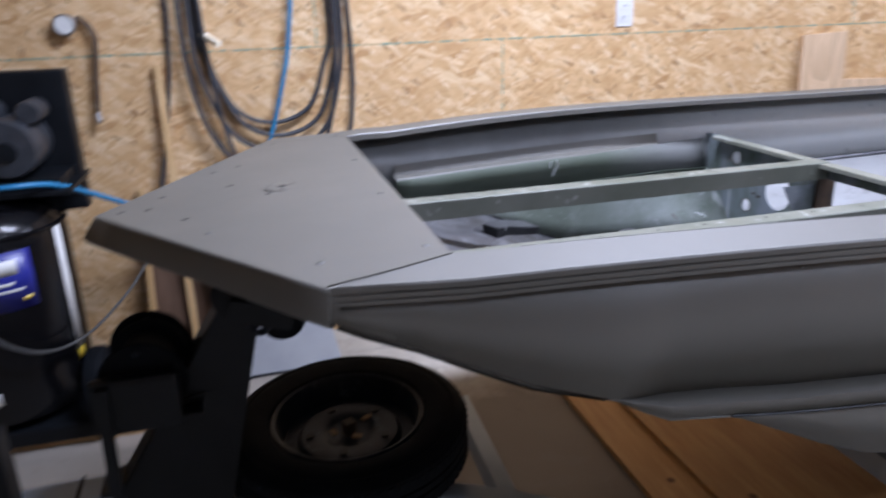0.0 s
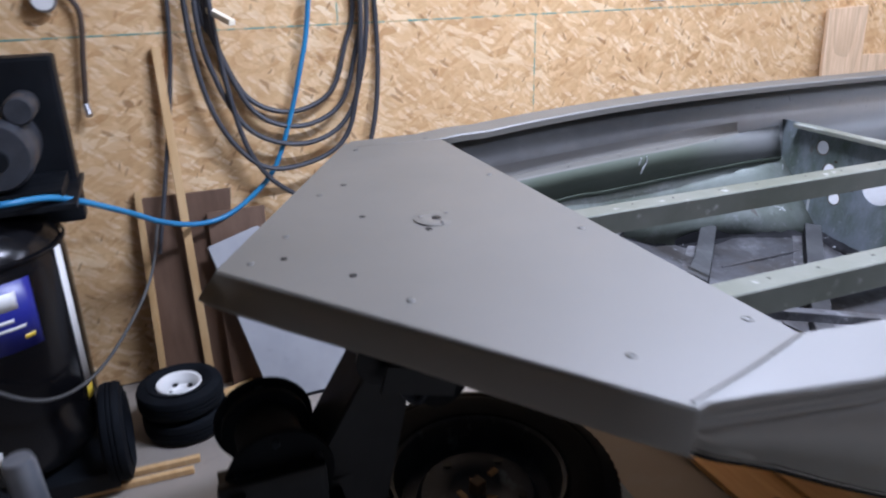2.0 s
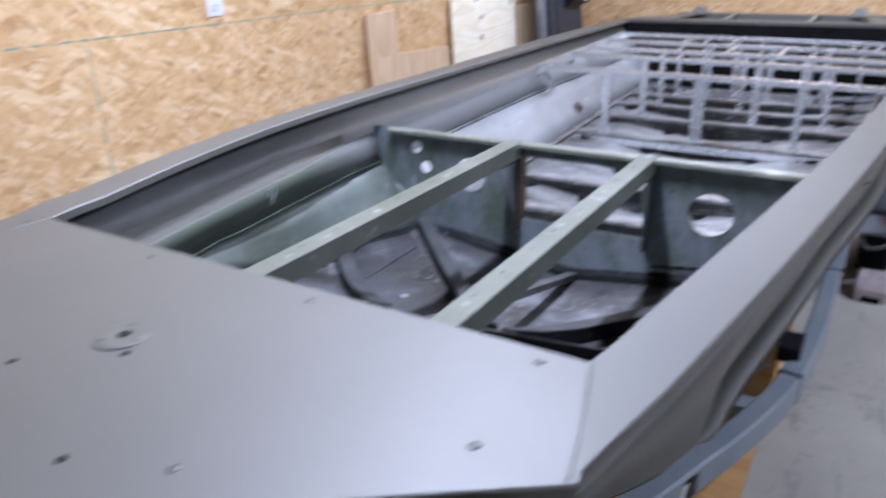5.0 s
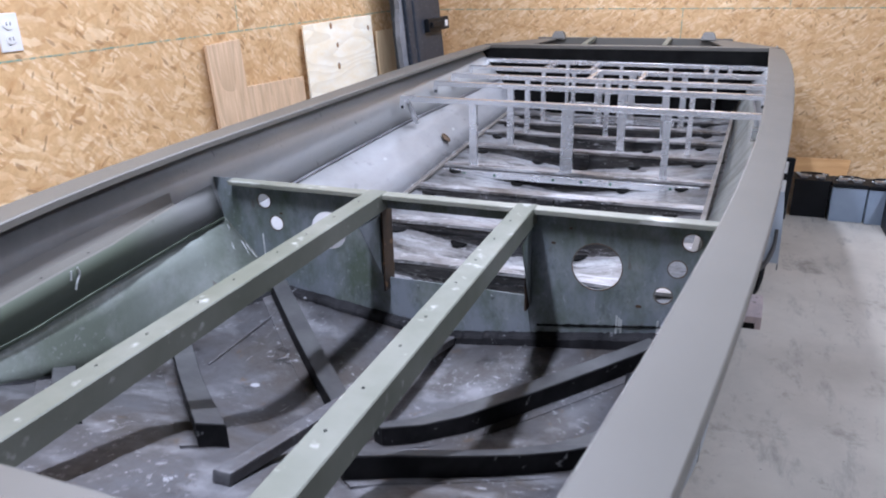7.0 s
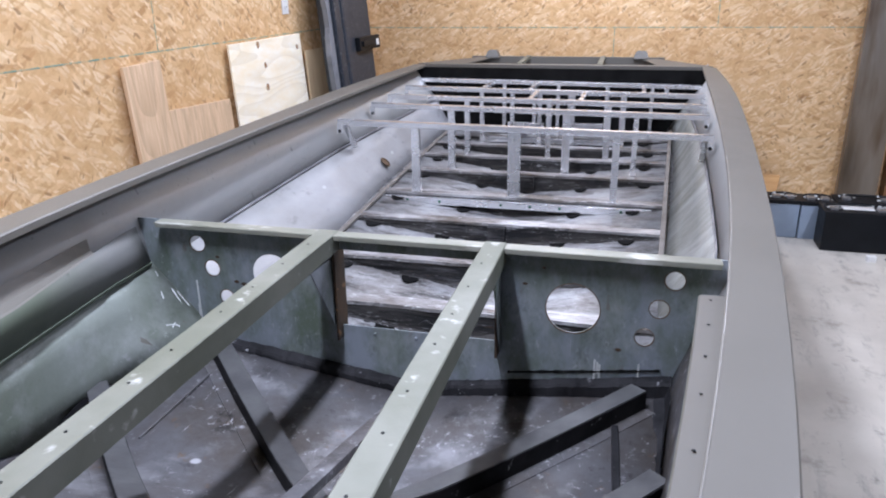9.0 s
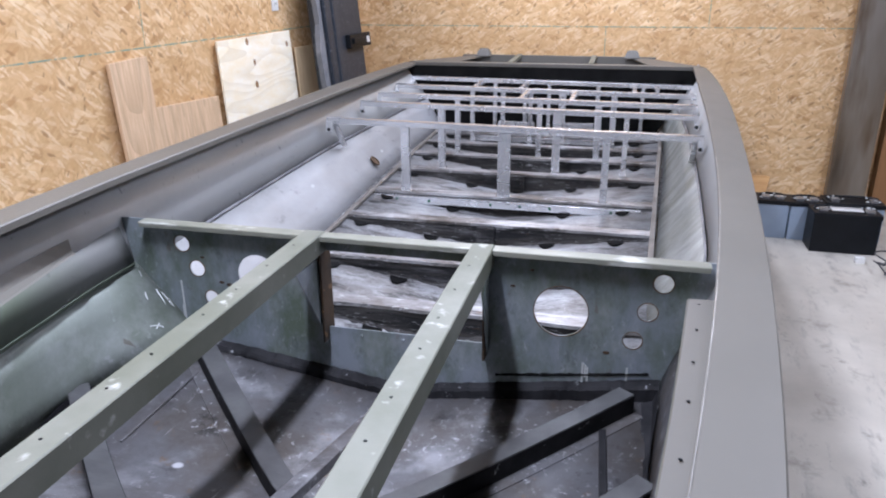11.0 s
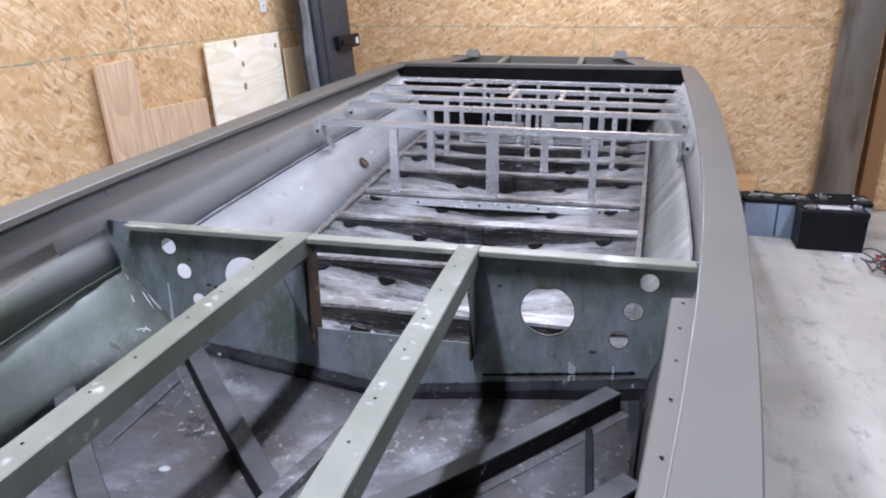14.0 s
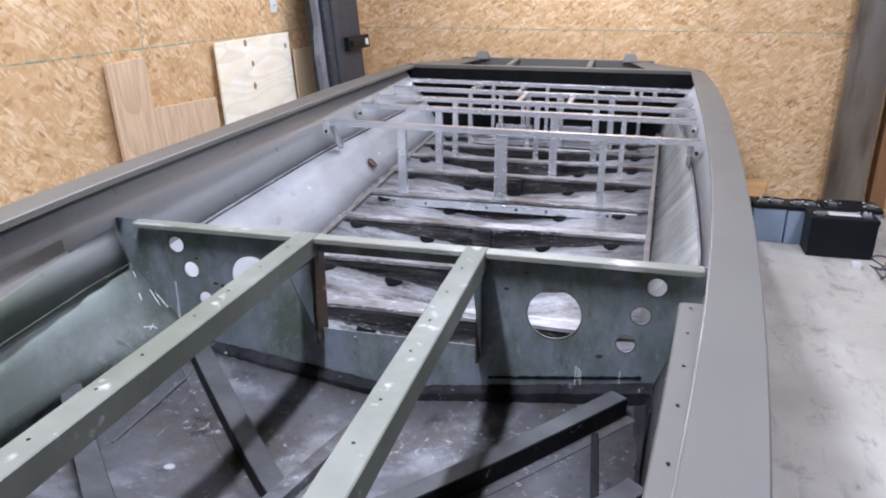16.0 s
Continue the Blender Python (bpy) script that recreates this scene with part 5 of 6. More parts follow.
# ---- trailer ----
def tyre_profile(R, r, w):
    h = w / 2
    return [(r, -h * 0.55), (r + 0.012, -h * 0.85), (r + (R - r) * 0.5, -h), (R - 0.018, -h * 0.86), (R - 0.004, -h * 0.72), (R, -h * 0.45), (R, -h * 0.22), (R - 0.006, -h * 0.20), (R - 0.006, -h * 0.13), (R, -h * 0.11),
            (R, h * 0.11), (R - 0.006, h * 0.13), (R - 0.006, h * 0.20), (R, h * 0.22), (R, h * 0.45), (R - 0.004, h * 0.72), (R - 0.018, h * 0.86), (R - 0.03, h * 0.92), (R - 0.034, h * 0.89), (r + (R - r) * 0.5, h), (r + 0.012, h * 0.85), (r, h * 0.55)]


trailer = thing("boat_trailer", "grey steel boat trailer with curved side rails under the boat", "trailer")
RZ = 0.32


def add_rail(bm, pts, w, h):
    """A box-section rail along a smooth line."""
    P = [Vector(p) for p in pts]
    line = []
    for i in range(len(P) - 1):
        a, b, c, d = P[max(i - 1, 0)], P[i], P[i + 1], P[min(i + 2, len(P) - 1)]
        for k in range(6):
            t = k / 6
            line.append(0.5 * (2 * b + (c - a) * t + (2 * a - 5 * b + 4 * c - d) * t * t + (3 * b - a - 3 * c + d) * t ** 3))
    line.append(P[-1])
    rings = []
    for i, p in enumerate(line):
        tan = (line[min(i + 1, len(line) - 1)] - line[max(i - 1, 0)]).normalized()
        side = Vector((0, 0, 1)).cross(tan).normalized()
        e = 0.006
        prof = [(-w / 2 + e, h / 2), (w / 2 - e, h / 2), (w / 2, h / 2 - e), (w / 2, -h / 2 + e), (w / 2 - e, -h / 2), (-w / 2 + e, -h / 2), (-w / 2, -h / 2 + e), (-w / 2, h / 2 - e)]
        rings.append([bm.verts.new(p + side * u + Vector((0, 0, v))) for u, v in prof])
    for a, b in zip(rings, rings[1:]):
        for k in range(8):
            bm.faces.new((a[k], a[(k + 1) % 8], b[(k + 1) % 8], b[k]))
    bm.faces.new(rings[0]), bm.faces.new(rings[-1])
    return line


RAIL = [(-0.92, 0.0), (-0.65, -0.125), (-0.48, -0.235), (-0.21, -0.40), (0.02, -0.49), (0.20, -0.555), (0.46, -0.622), (0.80, -0.655), (1.3, -0.663), (2.2, -0.67), (3.6, -0.69)]
for s in (1, -1):
    bm = bmesh.new()
    add_rail(bm, [(x, YC + 0.02 - s * dy, RZ - 0.04) for x, dy in RAIL if s < 0 or x > 0.1], 0.055, 0.08)
    rail = part("side_rail", bm, GALV, trailer, "grey painted curved box-section rail", True)
for x, y in ((0.476, 1.453), (1.274, 1.414)):
    part("clamp_band", add_box(bmesh.new(), (-0.005, -0.0295, -0.082), (0.005, 0.0295, 0.0022), 0.001, pose(x, y, RZ, 0, 0, -9 if x < 1 else 0)), BLACK, rail, "thin black band round the rail")
bar("cross_member", (-0.575, 1.93, RZ - 0.045), (-0.555, 2.36, RZ - 0.045), 0.04, 0.06, GALV, trailer, "", 0.003)
tongue = box("tongue", (-2.9, YC - 0.015, RZ + 0.024), (-1.155, YC + 0.055, RZ + 0.094), GALV, trailer, "grey box-section tongue", 0.005)
box("tongue_root", (-1.45, YC - 0.015, RZ - 0.08), (-0.80, YC + 0.055, RZ), GALV, trailer, "", 0.005)
for x in (-1.43, -1.16):
    bm = bmesh.new()
    add_box(bm, (x - 0.004, YC - 0.019, RZ + 0.020), (x + 0.004, YC + 0.059, RZ + 0.098), 0.002)
    add_tube(bm, [(x, YC - 0.018, RZ + 0.03), (x + 0.004, YC - 0.022, RZ + 0.005), (x + 0.014, YC - 0.02, RZ - 0.02)], 0.004, 6)
    part("cable_tie", bm, BLACK, tongue)
for x, w in ((0.3, 0.56), (1.9, 0.66), (3.2, 0.66)):
    box("cross_member", (x - 0.03, YC + 0.02 - w, RZ - 0.07), (x + 0.03, YC + 0.02 + w, RZ - 0.01), GALV, trailer, "", 0.004)
bm = add_box(bmesh.new(), (0.55, 1.44, RZ - 0.01), (0.66, 1.50, RZ + 0.035), 0.004)
part("bunk_bracket", bm, BLACK, trailer, "small black bracket on the rail")
for s in (1, -1):
    b = box("bunk_board", (0.3, YC + s * 0.36 - 0.045, RZ - 0.005), (3.5, YC + s * 0.36 + 0.045, 0.525), BLACK, trailer, "carpeted bunk under the hull", 0.006)

# decal on the near rail: black band with white slanted marks
bm = bmesh.new()
line = []
for x in np.linspace(-0.60, -0.02, 26):
    y = YC + 0.02 + interp(x, RAIL)
    line.append((x, y))
rows, marks = [], []
for i, (x, y) in enumerate(line):
    a, b = Vector((*line[max(i - 1, 0)], 0)), Vector((*line[min(i + 1, len(line) - 1)], 0))
    tan = (b - a).normalized()
    out = Vector((tan.y, -tan.x, 0))
    if out.y > 0:
        out = -out
    p = Vector((x, y, 0)) + out * 0.030
    rows.append((p, tan, out))
decal = strip([[(p.x, p.y, RZ - 0.012), (p.x, p.y, RZ - 0.07)] for p, t, o in rows], BLACK, "decal", trailer, "black decal with white lettering drawn as plain bars", 0.001)
for k in range(9):
    i = 9 + int(k * 1.8)
    p, t, o = rows[min(i, len(rows) - 1)]
    q = p + o * 0.0014
    d = t if t.x > 0 else -t
    bm = bmesh.new()
    quad = [q + d * 0.016 + Vector((0, 0, RZ - 0.022)), q - d * 0.006 + Vector((0, 0, RZ - 0.022)), q - d * 0.016 + Vector((0, 0, RZ - 0.060)), q + d * 0.002 + Vector((0, 0, RZ - 0.060))]
    bm.faces.new([bm.verts.new(v) for v in quad])
    part("decal_mark", bm, WHITE, decal)
p, t, o = rows[4]
q = p + o * 0.0014
bm = bmesh.new()
bm.faces.new([bm.verts.new(v) for v in (q - t * 0.06 + Vector((0, 0, RZ - 0.05)), q + t * 0.06 + Vector((0, 0, RZ - 0.05)), q + t * 0.06 + Vector((0, 0, RZ - 0.035)), q - t * 0.06 + Vector((0, 0, RZ - 0.035)))])
part("decal_mark", bm, GALV, decal)

# winch post, winch, bow stop and jack
post = new("winch_post")
post.parent = trailer
post["label"] = "black folded steel winch post leaning aft"
bm = bmesh.new()
for y in (YC - 0.03, YC + 0.066):
    pts = [(-1.39, y, 0.343), (-1.145, y, 0.343), (-1.045, y, 0.765), (-1.062, y, 0.80), (-1.105, y, 0.80)]
    f = bm.faces.new([bm.verts.new(p) for p in pts])
    ex = bmesh.ops.extrude_face_region(bm, geom=[f])
    bmesh.ops.translate(bm, verts=[v for v in ex["geom"] if isinstance(v, bmesh.types.BMVert)], vec=(0, 0.005, 0))
part("post_plate", bm, BLACK, post)
bar("post_web", (-1.345, YC + 0.02, RZ + 0.10), (-1.112, YC + 0.02, 0.785), 0.09, 0.006, BLACK, post)
box("post_foot", (-1.385, YC - 0.028, RZ + 0.094), (-1.165, YC + 0.064, RZ + 0.104), BLACK, post)
bm = add_lathe(bmesh.new(), [(0.02, -0.055), (0.042, -0.05), (0.030, -0.01), (0.030, 0.01), (0.042, 0.05), (0.02, 0.055)], pose(-1.09, YC + 0.02, 0.80, 90, 0, 0), 20)
part("bow_roller", bm, BLACK, post, "black rubber bow roller", True)
bm = add_lathe(bmesh.new(), [(0.014, -0.06), (0.044, -0.058), (0.046, -0.045), (0.034, -0.01), (0.034, 0.01), (0.046, 0.045), (0.044, 0.058), (0.014, 0.06)], pose(-1.005, YC + 0.01, 0.752, 90, 0, 0), 24)
part("bow_stop", bm, RUBBER, post, "black rubber bow stop", True)
for y in (YC - 0.06, YC + 0.075):
    bar("stop_arm", (-1.10, y, 0.785), (-0.985, y, 0.752), 0.006, 0.045, BLACK, post)
bm = add_tube(bmesh.new(), [(-1.09, YC - 0.03, 0.79), (-1.05, YC - 0.05, 0.73), (-1.02, YC - 0.04, 0.76), (-0.99, YC - 0.02, 0.80)], 0.007, 8)
part("bow_hook", bm, RIMSTEEL, post, "dark metal hook and strap end", True)
winch = new("winch")
winch.parent = trailer
winch["label"] = "black hand winch with strap drum"
bm = add_lathe(bmesh.new(), [(0.03, -0.06), (0.068, -0.06), (0.068, -0.05), (0.05, -0.048), (0.05, 0.048), (0.068, 0.05), (0.068, 0.06), (0.03, 0.06)], pose(-1.262, YC + 0.0, 0.675, 90, 0, 0), 28)
part("drum", bm, RUBBER, winch, "", True)
for y in (YC - 0.078, YC + 0.072):
    bm = add_lathe(bmesh.new(), [(0.0001, 0), (0.076, 0), (0.078, 0.002), (0.076, 0.006), (0.0001, 0.006)], pose(-1.262, y + 0.006, 0.675, 90, 0, 0), 32)
    cheek = part("winch_cheek", bm, RUBBER, winch)
    for a in (0.4, 1.6, 2.8, 4.0, 5.2):
        part("bolt_head", add_screw(bmesh.new(), (-1.262 + 0.06 * math.cos(a), y, 0.675 + 0.06 * math.sin(a)), 0.006, 0.005, (0, -1, 0)), RIMSTEEL, cheek)
box("winch_base", (-1.345, YC - 0.078, 0.588), (-1.17, YC + 0.078, 0.598), BLACK, winch)
box("gear_cover", (-1.35, YC - 0.105, 0.592), (-1.20, YC - 0.08, 0.70), BLACK, winch, "", 0.012)
bar("winch_bracket", (-1.22, YC, 0.595), (-1.15, YC + 0.01, 0.60), 0.08, 0.03, BLACK, winch)
bar("crank", (-1.325, YC - 0.112, 0.69), (-1.335, YC - 0.112, 0.41), 0.022, 0.012, BLACK, winch, "flat black crank arm", up=(0, 1, 0))
bm = add_lathe(bmesh.new(), [(0.012, 0), (0.014, 0.01), (0.013, 0.09), (0.008, 0.1)], pose(-1.335, YC - 0.205, 0.42, -90, 0, 0), 14)
part("crank_grip", bm, RUBBER, winch, "", True)
jack = new("tongue_jack")
jack.parent = trailer
jack["label"] = "swivel tongue jack with a plated tube"
JACKSTEEL = tone("dull_jack_steel", (0.10, 0.11, 0.125), (0.16, 0.17, 0.185), 9.0, 0.4, 0.4)
bm = add_lathe(bmesh.new(), [(0.017, 0.0), (0.021, 0.002), (0.021, 0.235), (0.018, 0.245), (0.0001, 0.245)], pose(-1.572, YC + 0.0, 0.51, 0, -3, 0), 20)
part("outer_tube", bm, JACKSTEEL, jack, "", True)
bm = add_lathe(bmesh.new(), [(0.012, 0.0), (0.012, 0.11)], pose(-1.57, YC + 0.03, 0.625, 0, -90, 0), 14)
part("axle_arm", bm, BLACK, jack, "", True)
bm = add_lathe(bmesh.new(), tyre_profile(0.075, 0.03, 0.04), pose(-1.675, YC + 0.045, 0.615, 90, 0, 0), 28, True)
part("jack_wheel", bm, RUBBER, jack, "black caster wheel swung up", True)
part("jack_bracket", add_box(bmesh.new(), (-1.60, YC - 0.022, 0.405), (-1.535, YC + 0.035, 0.575), 0.006), BLACK, jack)
part("bracket_plate", add_box(bmesh.new(), (-1.63, YC - 0.024, 0.36), (-1.54, YC - 0.017, 0.45), 0.003), BLACK, jack)
part("pull_ring", add_tube(bmesh.new(), [(-1.60, YC - 0.03, 0.52), (-1.625, YC - 0.04, 0.51), (-1.63, YC - 0.045, 0.48), (-1.61, YC - 0.04, 0.465)], 0.004, 6), JACKSTEEL, jack, "", True)
part("wiring", add_tube(bmesh.new(), [(-1.60, YC - 0.03, 0.50), (-1.62, YC - 0.05, 0.42), (-1.625, YC - 0.06, 0.33), (-1.66, YC - 0.06, 0.22), (-1.70, YC - 0.05, 0.012)], 0.007, 8), CORD, jack, "black wiring hanging down", True)
part("wiring", add_tube(bmesh.new(), [(-1.62, YC - 0.04, 0.43), (-1.70, YC - 0.05, 0.425), (-1.80, YC - 0.04, 0.40), (-1.95, YC - 0.03, 0.36)], 0.006, 8), CORD, jack, "", True)


def wheel(name, label, m, R, r, w, rim_mat, parent=None, lugs=5, group=""):
    t = thing(name, label, "wheel", group, m) if parent is None else new(name)
    if parent is not None:
        t.parent, t.matrix_world = parent, m
        t["label"] = label
    part("tyre", add_lathe(bmesh.new(), tyre_profile(R, r, w), None, 64, True), RUBBER, t, "", True)
    bm = bmesh.new()
    h = w / 2
    add_lathe(bm, [(r + 0.006, h * 0.80), (r + 0.004, h * 0.86), (r - 0.004, h * 0.80), (r - 0.012, h * 0.45), (r - 0.018, -h * 0.1), (r * 0.72, -h * 0.15), (r * 0.66, h * 0.10), (r * 0.40, h * 0.16), (r * 0.32, h * 0.05), (r * 0.28, h * 0.0), (0.002, -h * 0.02), (0.002, -h * 0.3), (r * 0.72, -h * 0.4), (r + 0.002, -h * 0.6)], None, 40, True)
    rim = part("rim", bm, rim_mat, t, "", True)
    for k in range(lugs):
        a = 2 * math.pi * k / lugs + 0.3
        bm = add_lathe(bmesh.new(), [(0.009, 0), (0.009, 0.004), (0.0001, 0.004)], Matrix.Translation((r * 0.53 * math.cos(a), r * 0.53 * math.sin(a), h * 0.145)), 12)
        part("lug_hole", bm, BLACK, rim)
    return t


spare = wheel("spare_wheel", "black spare tyre on dull steel rim, flat on the trailer tongue", pose(-0.882, 2.145, 0.392, 2, -2, 20), 0.268, 0.165, 0.125, RIMSTEEL)
spare_tread = bmesh.new()
for k in range(72):
    a = 2 * math.pi * k / 72
    for s in (-1, 1):
        mm = Matrix.Rotation(a, 4, "Z")
        add_box(spare_tread, (0.2650, -0.0075, s * 0.030 - 0.012), (0.2688, 0.0045, s * 0.030 + 0.010), 0.0, mm)
part("tread", spare_tread, RUBBER, spare)["kind"] = "stuff"
box("mount_bolt", (-0.012, -0.012, -0.06), (0.012, 0.012, 0.03), RUST, spare, "rusty mounting bolt", 0.003)

rng = random.Random(3)
for k in range(4):
    a, r = rng.uniform(0, 6.28), rng.uniform(0.01, 0.06)
    bm = bmesh.new()
    add_box(bm, (r * math.cos(a) - 0.012, r * math.sin(a) - 0.006, 0.012), (r * math.cos(a) + 0.010, r * math.sin(a) + 0.006, 0.016), 0.001, Matrix.Rotation(a, 4, "Z"))
    part("rust_fleck", bm, FLECK, spare, "tan rust fleck")

# wheels with mudguards; the near one has a lamp plate, a cable loop and a guide post
for s in (-1, 1):
    cx, y = 2.17, YC + s * 0.775
    axle_wheel = wheel("trailer_wheel", "black tyre on a grey rim", pose(cx, y, 0.268, 90, 0, 0), 0.268, 0.165, 0.135, GALV, trailer)
    bm = bmesh.new()
    prof = [(cx + 0.33 * math.cos(a), 0.268 + 0.295 * math.sin(a)) for a in np.linspace(math.pi * 1.0, 0, 15)]
    vs = [[bm.verts.new((x, y + q, max(z, 0.27))) for q in (-0.10, -0.10, 0.085)] for x, z in prof]
    for row in vs:
        row[0].co.z -= 0.03
    for a, b in zip(vs, vs[1:]):
        for k in range(2):
            bm.faces.new((a[k], b[k], b[k + 1], a[k + 1]))
    g = part("mudguard", bm, GALV, trailer, "grey steel mudguard", True)
    mod = g.modifiers.new("thickness", "SOLIDIFY")
    mod.thickness = 0.004
    if s == -1:
        box("step_plate", (1.80, y - 0.05, 0.372), (1.86, y + 0.09, 0.378), BLACK, trailer)
        plate = bar("side_bracket", (1.79, 1.368, 0.332), (1.85, 1.222, 0.332), 0.014, 0.082, GALV, trailer, "", 0.003)
        bar("marker_lamp", (1.806, 1.276, 0.352), (1.820, 1.242, 0.352), 0.012, 0.028, ORANGE, trailer, "small orange marker lamp", 0.003)
        part("cable_loop", add_tube(bmesh.new(), [(1.785, 1.35, 0.285), (1.775, 1.335, 0.245), (1.785, 1.29, 0.235), (1.81, 1.235, 0.265), (1.85, 1.205, 0.33), (1.88, 1.20, 0.40)], 0.009, 8), GREYHOSE, trailer, "grey cable loop")
        post = bar("guide_post", (2.0, 1.209, 0.41), (2.05, 1.196, 0.66), 0.03, 0.085, BLACK, trailer, "black guide post with pale pads", 0.008, (0, 1, 0))
        for z in (0.545, 0.62):
            part("pad", add_box(bmesh.new(), (2.0 + 0.2 * (z - 0.41) - 0.020, 1.18, z - 0.026), (2.0 + 0.2 * (z - 0.41) - 0.015, 1.225, z + 0.026), 0.004), WHITE, post, "pale plastic pad")
box("axle", (2.27, YC - 0.9, 0.24), (2.33, YC + 0.9, 0.30), BLACK, trailer)

# wheel chock: a pale hollow wedge in front of the near tyre
chock = thing("wheel_chock", "scuffed pale pink wheel chock on the concrete against the tyre", "wheel chock")
bm = bmesh.new()
prof = [(1.765, 0.0), (1.765, 0.055), (1.80, 0.100), (1.865, 0.112), (1.93, 0.050), (1.955, 0.0), (1.92, 0.0), (1.90, 0.045), (1.85, 0.085), (1.81, 0.075), (1.80, 0.0)]
ends = [[bm.verts.new((a, b, c)) for a, c in prof] for b in (1.215, 1.330)]
for k in range(len(prof)):
    l = (k + 1) % len(prof)
    bm.faces.new((ends[0][k], ends[0][l], ends[1][l], ends[1][k]))
bm.faces.new(ends[0]), bm.faces.new(ends[1][::-1])
part("wedge", bm, tone("pale_pink_plastic", (0.52, 0.43, 0.42), (0.40, 0.34, 0.335), 18.0, 0.6, speck=(0.16, 0.14, 0.13), speck_scale=30.0, speck_at=(0.58, 0.66)), chock)
part("foot_slot", add_box(bmesh.new(), (1.7635, 1.238, 0.0), (1.766, 1.305, 0.026), 0.0), PITCH, chock, "dark slot at the foot")

# ---- things along the north wall ----
comp = thing("air_compressor", "black upright air compressor with a blue label on the tank", "compressor", at=pose(-1.86, 3.17, 0))
tank = part("tank", add_lathe(bmesh.new(), [(0.05, 0.07), (0.15, 0.075), (0.215, 0.105), (0.236, 0.15), (0.238, 0.66), (0.232, 0.70), (0.205, 0.745), (0.14, 0.78), (0.05, 0.793), (0.0001, 0.795)], None, 48), TANK, comp, "", True)
part("weld_band", add_lathe(bmesh.new(), [(0.238, 0.690), (0.243, 0.694), (0.243, 0.700), (0.236, 0.704)], None, 48, True), TANK, tank, "", True)
box("base_frame", (-0.27, -0.22, 0.02), (0.27, 0.22, 0.075), BLACK, comp, "", 0.01)


def wrap(name, a0, a1, z0, z1, r, mat, parent, label=""):
    rows = [[(r * math.cos(radians(a)), r * math.sin(radians(a)), z) for z in (z0, z1)] for a in np.linspace(a0, a1, 14)]
    return strip(rows, mat, name, parent, label, 0.0008)


label_ob = wrap("tank_label", -112, -46, 0.480, 0.660, 0.2395, LABELBLUE, tank, "blue label with white and yellow print drawn as plain bars")
wrap("print_bar", -98, -56, 0.590, 0.635, 0.2405, WHITE, label_ob)
wrap("print_bar", -108, -101, 0.580, 0.645, 0.2405, FOAM, label_ob)
wrap("print_bar", -106, -80, 0.545, 0.570, 0.2405, YELLOW, label_ob)
wrap("print_bar", -76, -60, 0.557, 0.567, 0.2405, WHITE, label_ob)
wrap("print_bar", -76, -54, 0.537, 0.545, 0.2405, WHITE, label_ob)
wrap("print_bar", -106, -92, 0.497, 0.515, 0.2405, YELLOW, label_ob)
wrap("print_bar", -56, -50, 0.505, 0.517, 0.2405, YELLOW, label_ob)
wrap("warning_sticker", -93, -84, 0.185, 0.225, 0.2405, WHITE, tank, "small white sticker")
wrap("side_sticker", -22, -14, 0.28, 0.70, 0.2405, WHITE, tank, "tall white sticker with a yellow foot")
wrap("sticker_foot", -22, -14, 0.24, 0.279, 0.2405, YELLOW, tank)
box("belt_guard", (-0.30, 0.12, 0.69), (0.29, 0.20, 1.145), BLACK, comp, "flat black belt guard", 0.012)
box("mount_plate", (-0.30, -0.12, 0.795), (0.30, 0.2, 0.81), BLACK, comp, "", 0.003)
bm = add_lathe(bmesh.new(), [(0.02, -0.10), (0.075, -0.10), (0.088, -0.085), (0.09, -0.05), (0.09, 0.10), (0.08, 0.115), (0.02, 0.12)], pose(0.14, 0.02, 0.935, 90, 0, 0), 32)
motor = part("motor", bm, CAST, comp, "black electric motor with a white sticker", True)
part("motor_hub", add_lathe(bmesh.new(), [(0.03, 0), (0.028, 0.006), (0.0001, 0.007)], pose(0.145, -0.099, 0.93, 90, 0, 0), 20), BLACK, motor, "", True)
part("sticker", add_lathe(bmesh.new(), [(0.016, 0), (0.016, 0.001), (0.0001, 0.001)], pose(0.085, -0.099, 0.955, 90, 0, 0), 18), WHITE, motor)
part("sticker_ring", add_lathe(bmesh.new(), [(0.007, 0.001), (0.007, 0.0018), (0.0001, 0.0018)], pose(0.085, -0.099, 0.955, 90, 0, 0), 14), RED, motor)
for dx in (-0.05, 0.07):
    part("capacitor", add_lathe(bmesh.new(), [(0.034, -0.06), (0.036, -0.05), (0.036, 0.06), (0.03, 0.068), (0.0001, 0.068)], pose(0.14 + dx, 0.01, 1.035, 90, 0, 0), 20), CAST, motor, "", True)
box("motor_foot", (0.05, -0.09, 0.81), (0.27, 0.12, 0.84), BLACK, comp)
pump = part("pump_crankcase", add_lathe(bmesh.new(), [(0.02, -0.12), (0.085, -0.11), (0.095, 0), (0.085, 0.1), (0.02, 0.12)], pose(-0.17, 0.0, 0.90, 90, 0, 0), 24), CAST, comp, "dark grey cast compressor pump", True)
for k in range(8):
    box("cooling_fin", (-0.255, -0.085, 0.985 + k * 0.017), (-0.085, 0.085, 0.993 + k * 0.017), BLACK, pump, "", 0.002)
box("cylinder", (-0.225, -0.055, 0.95), (-0.115, 0.055, 1.12), BLACK, pump, "", 0.004)
box("cylinder_head", (-0.25, -0.08, 1.12), (-0.09, 0.08, 1.155), CAST, pump, "", 0.006)
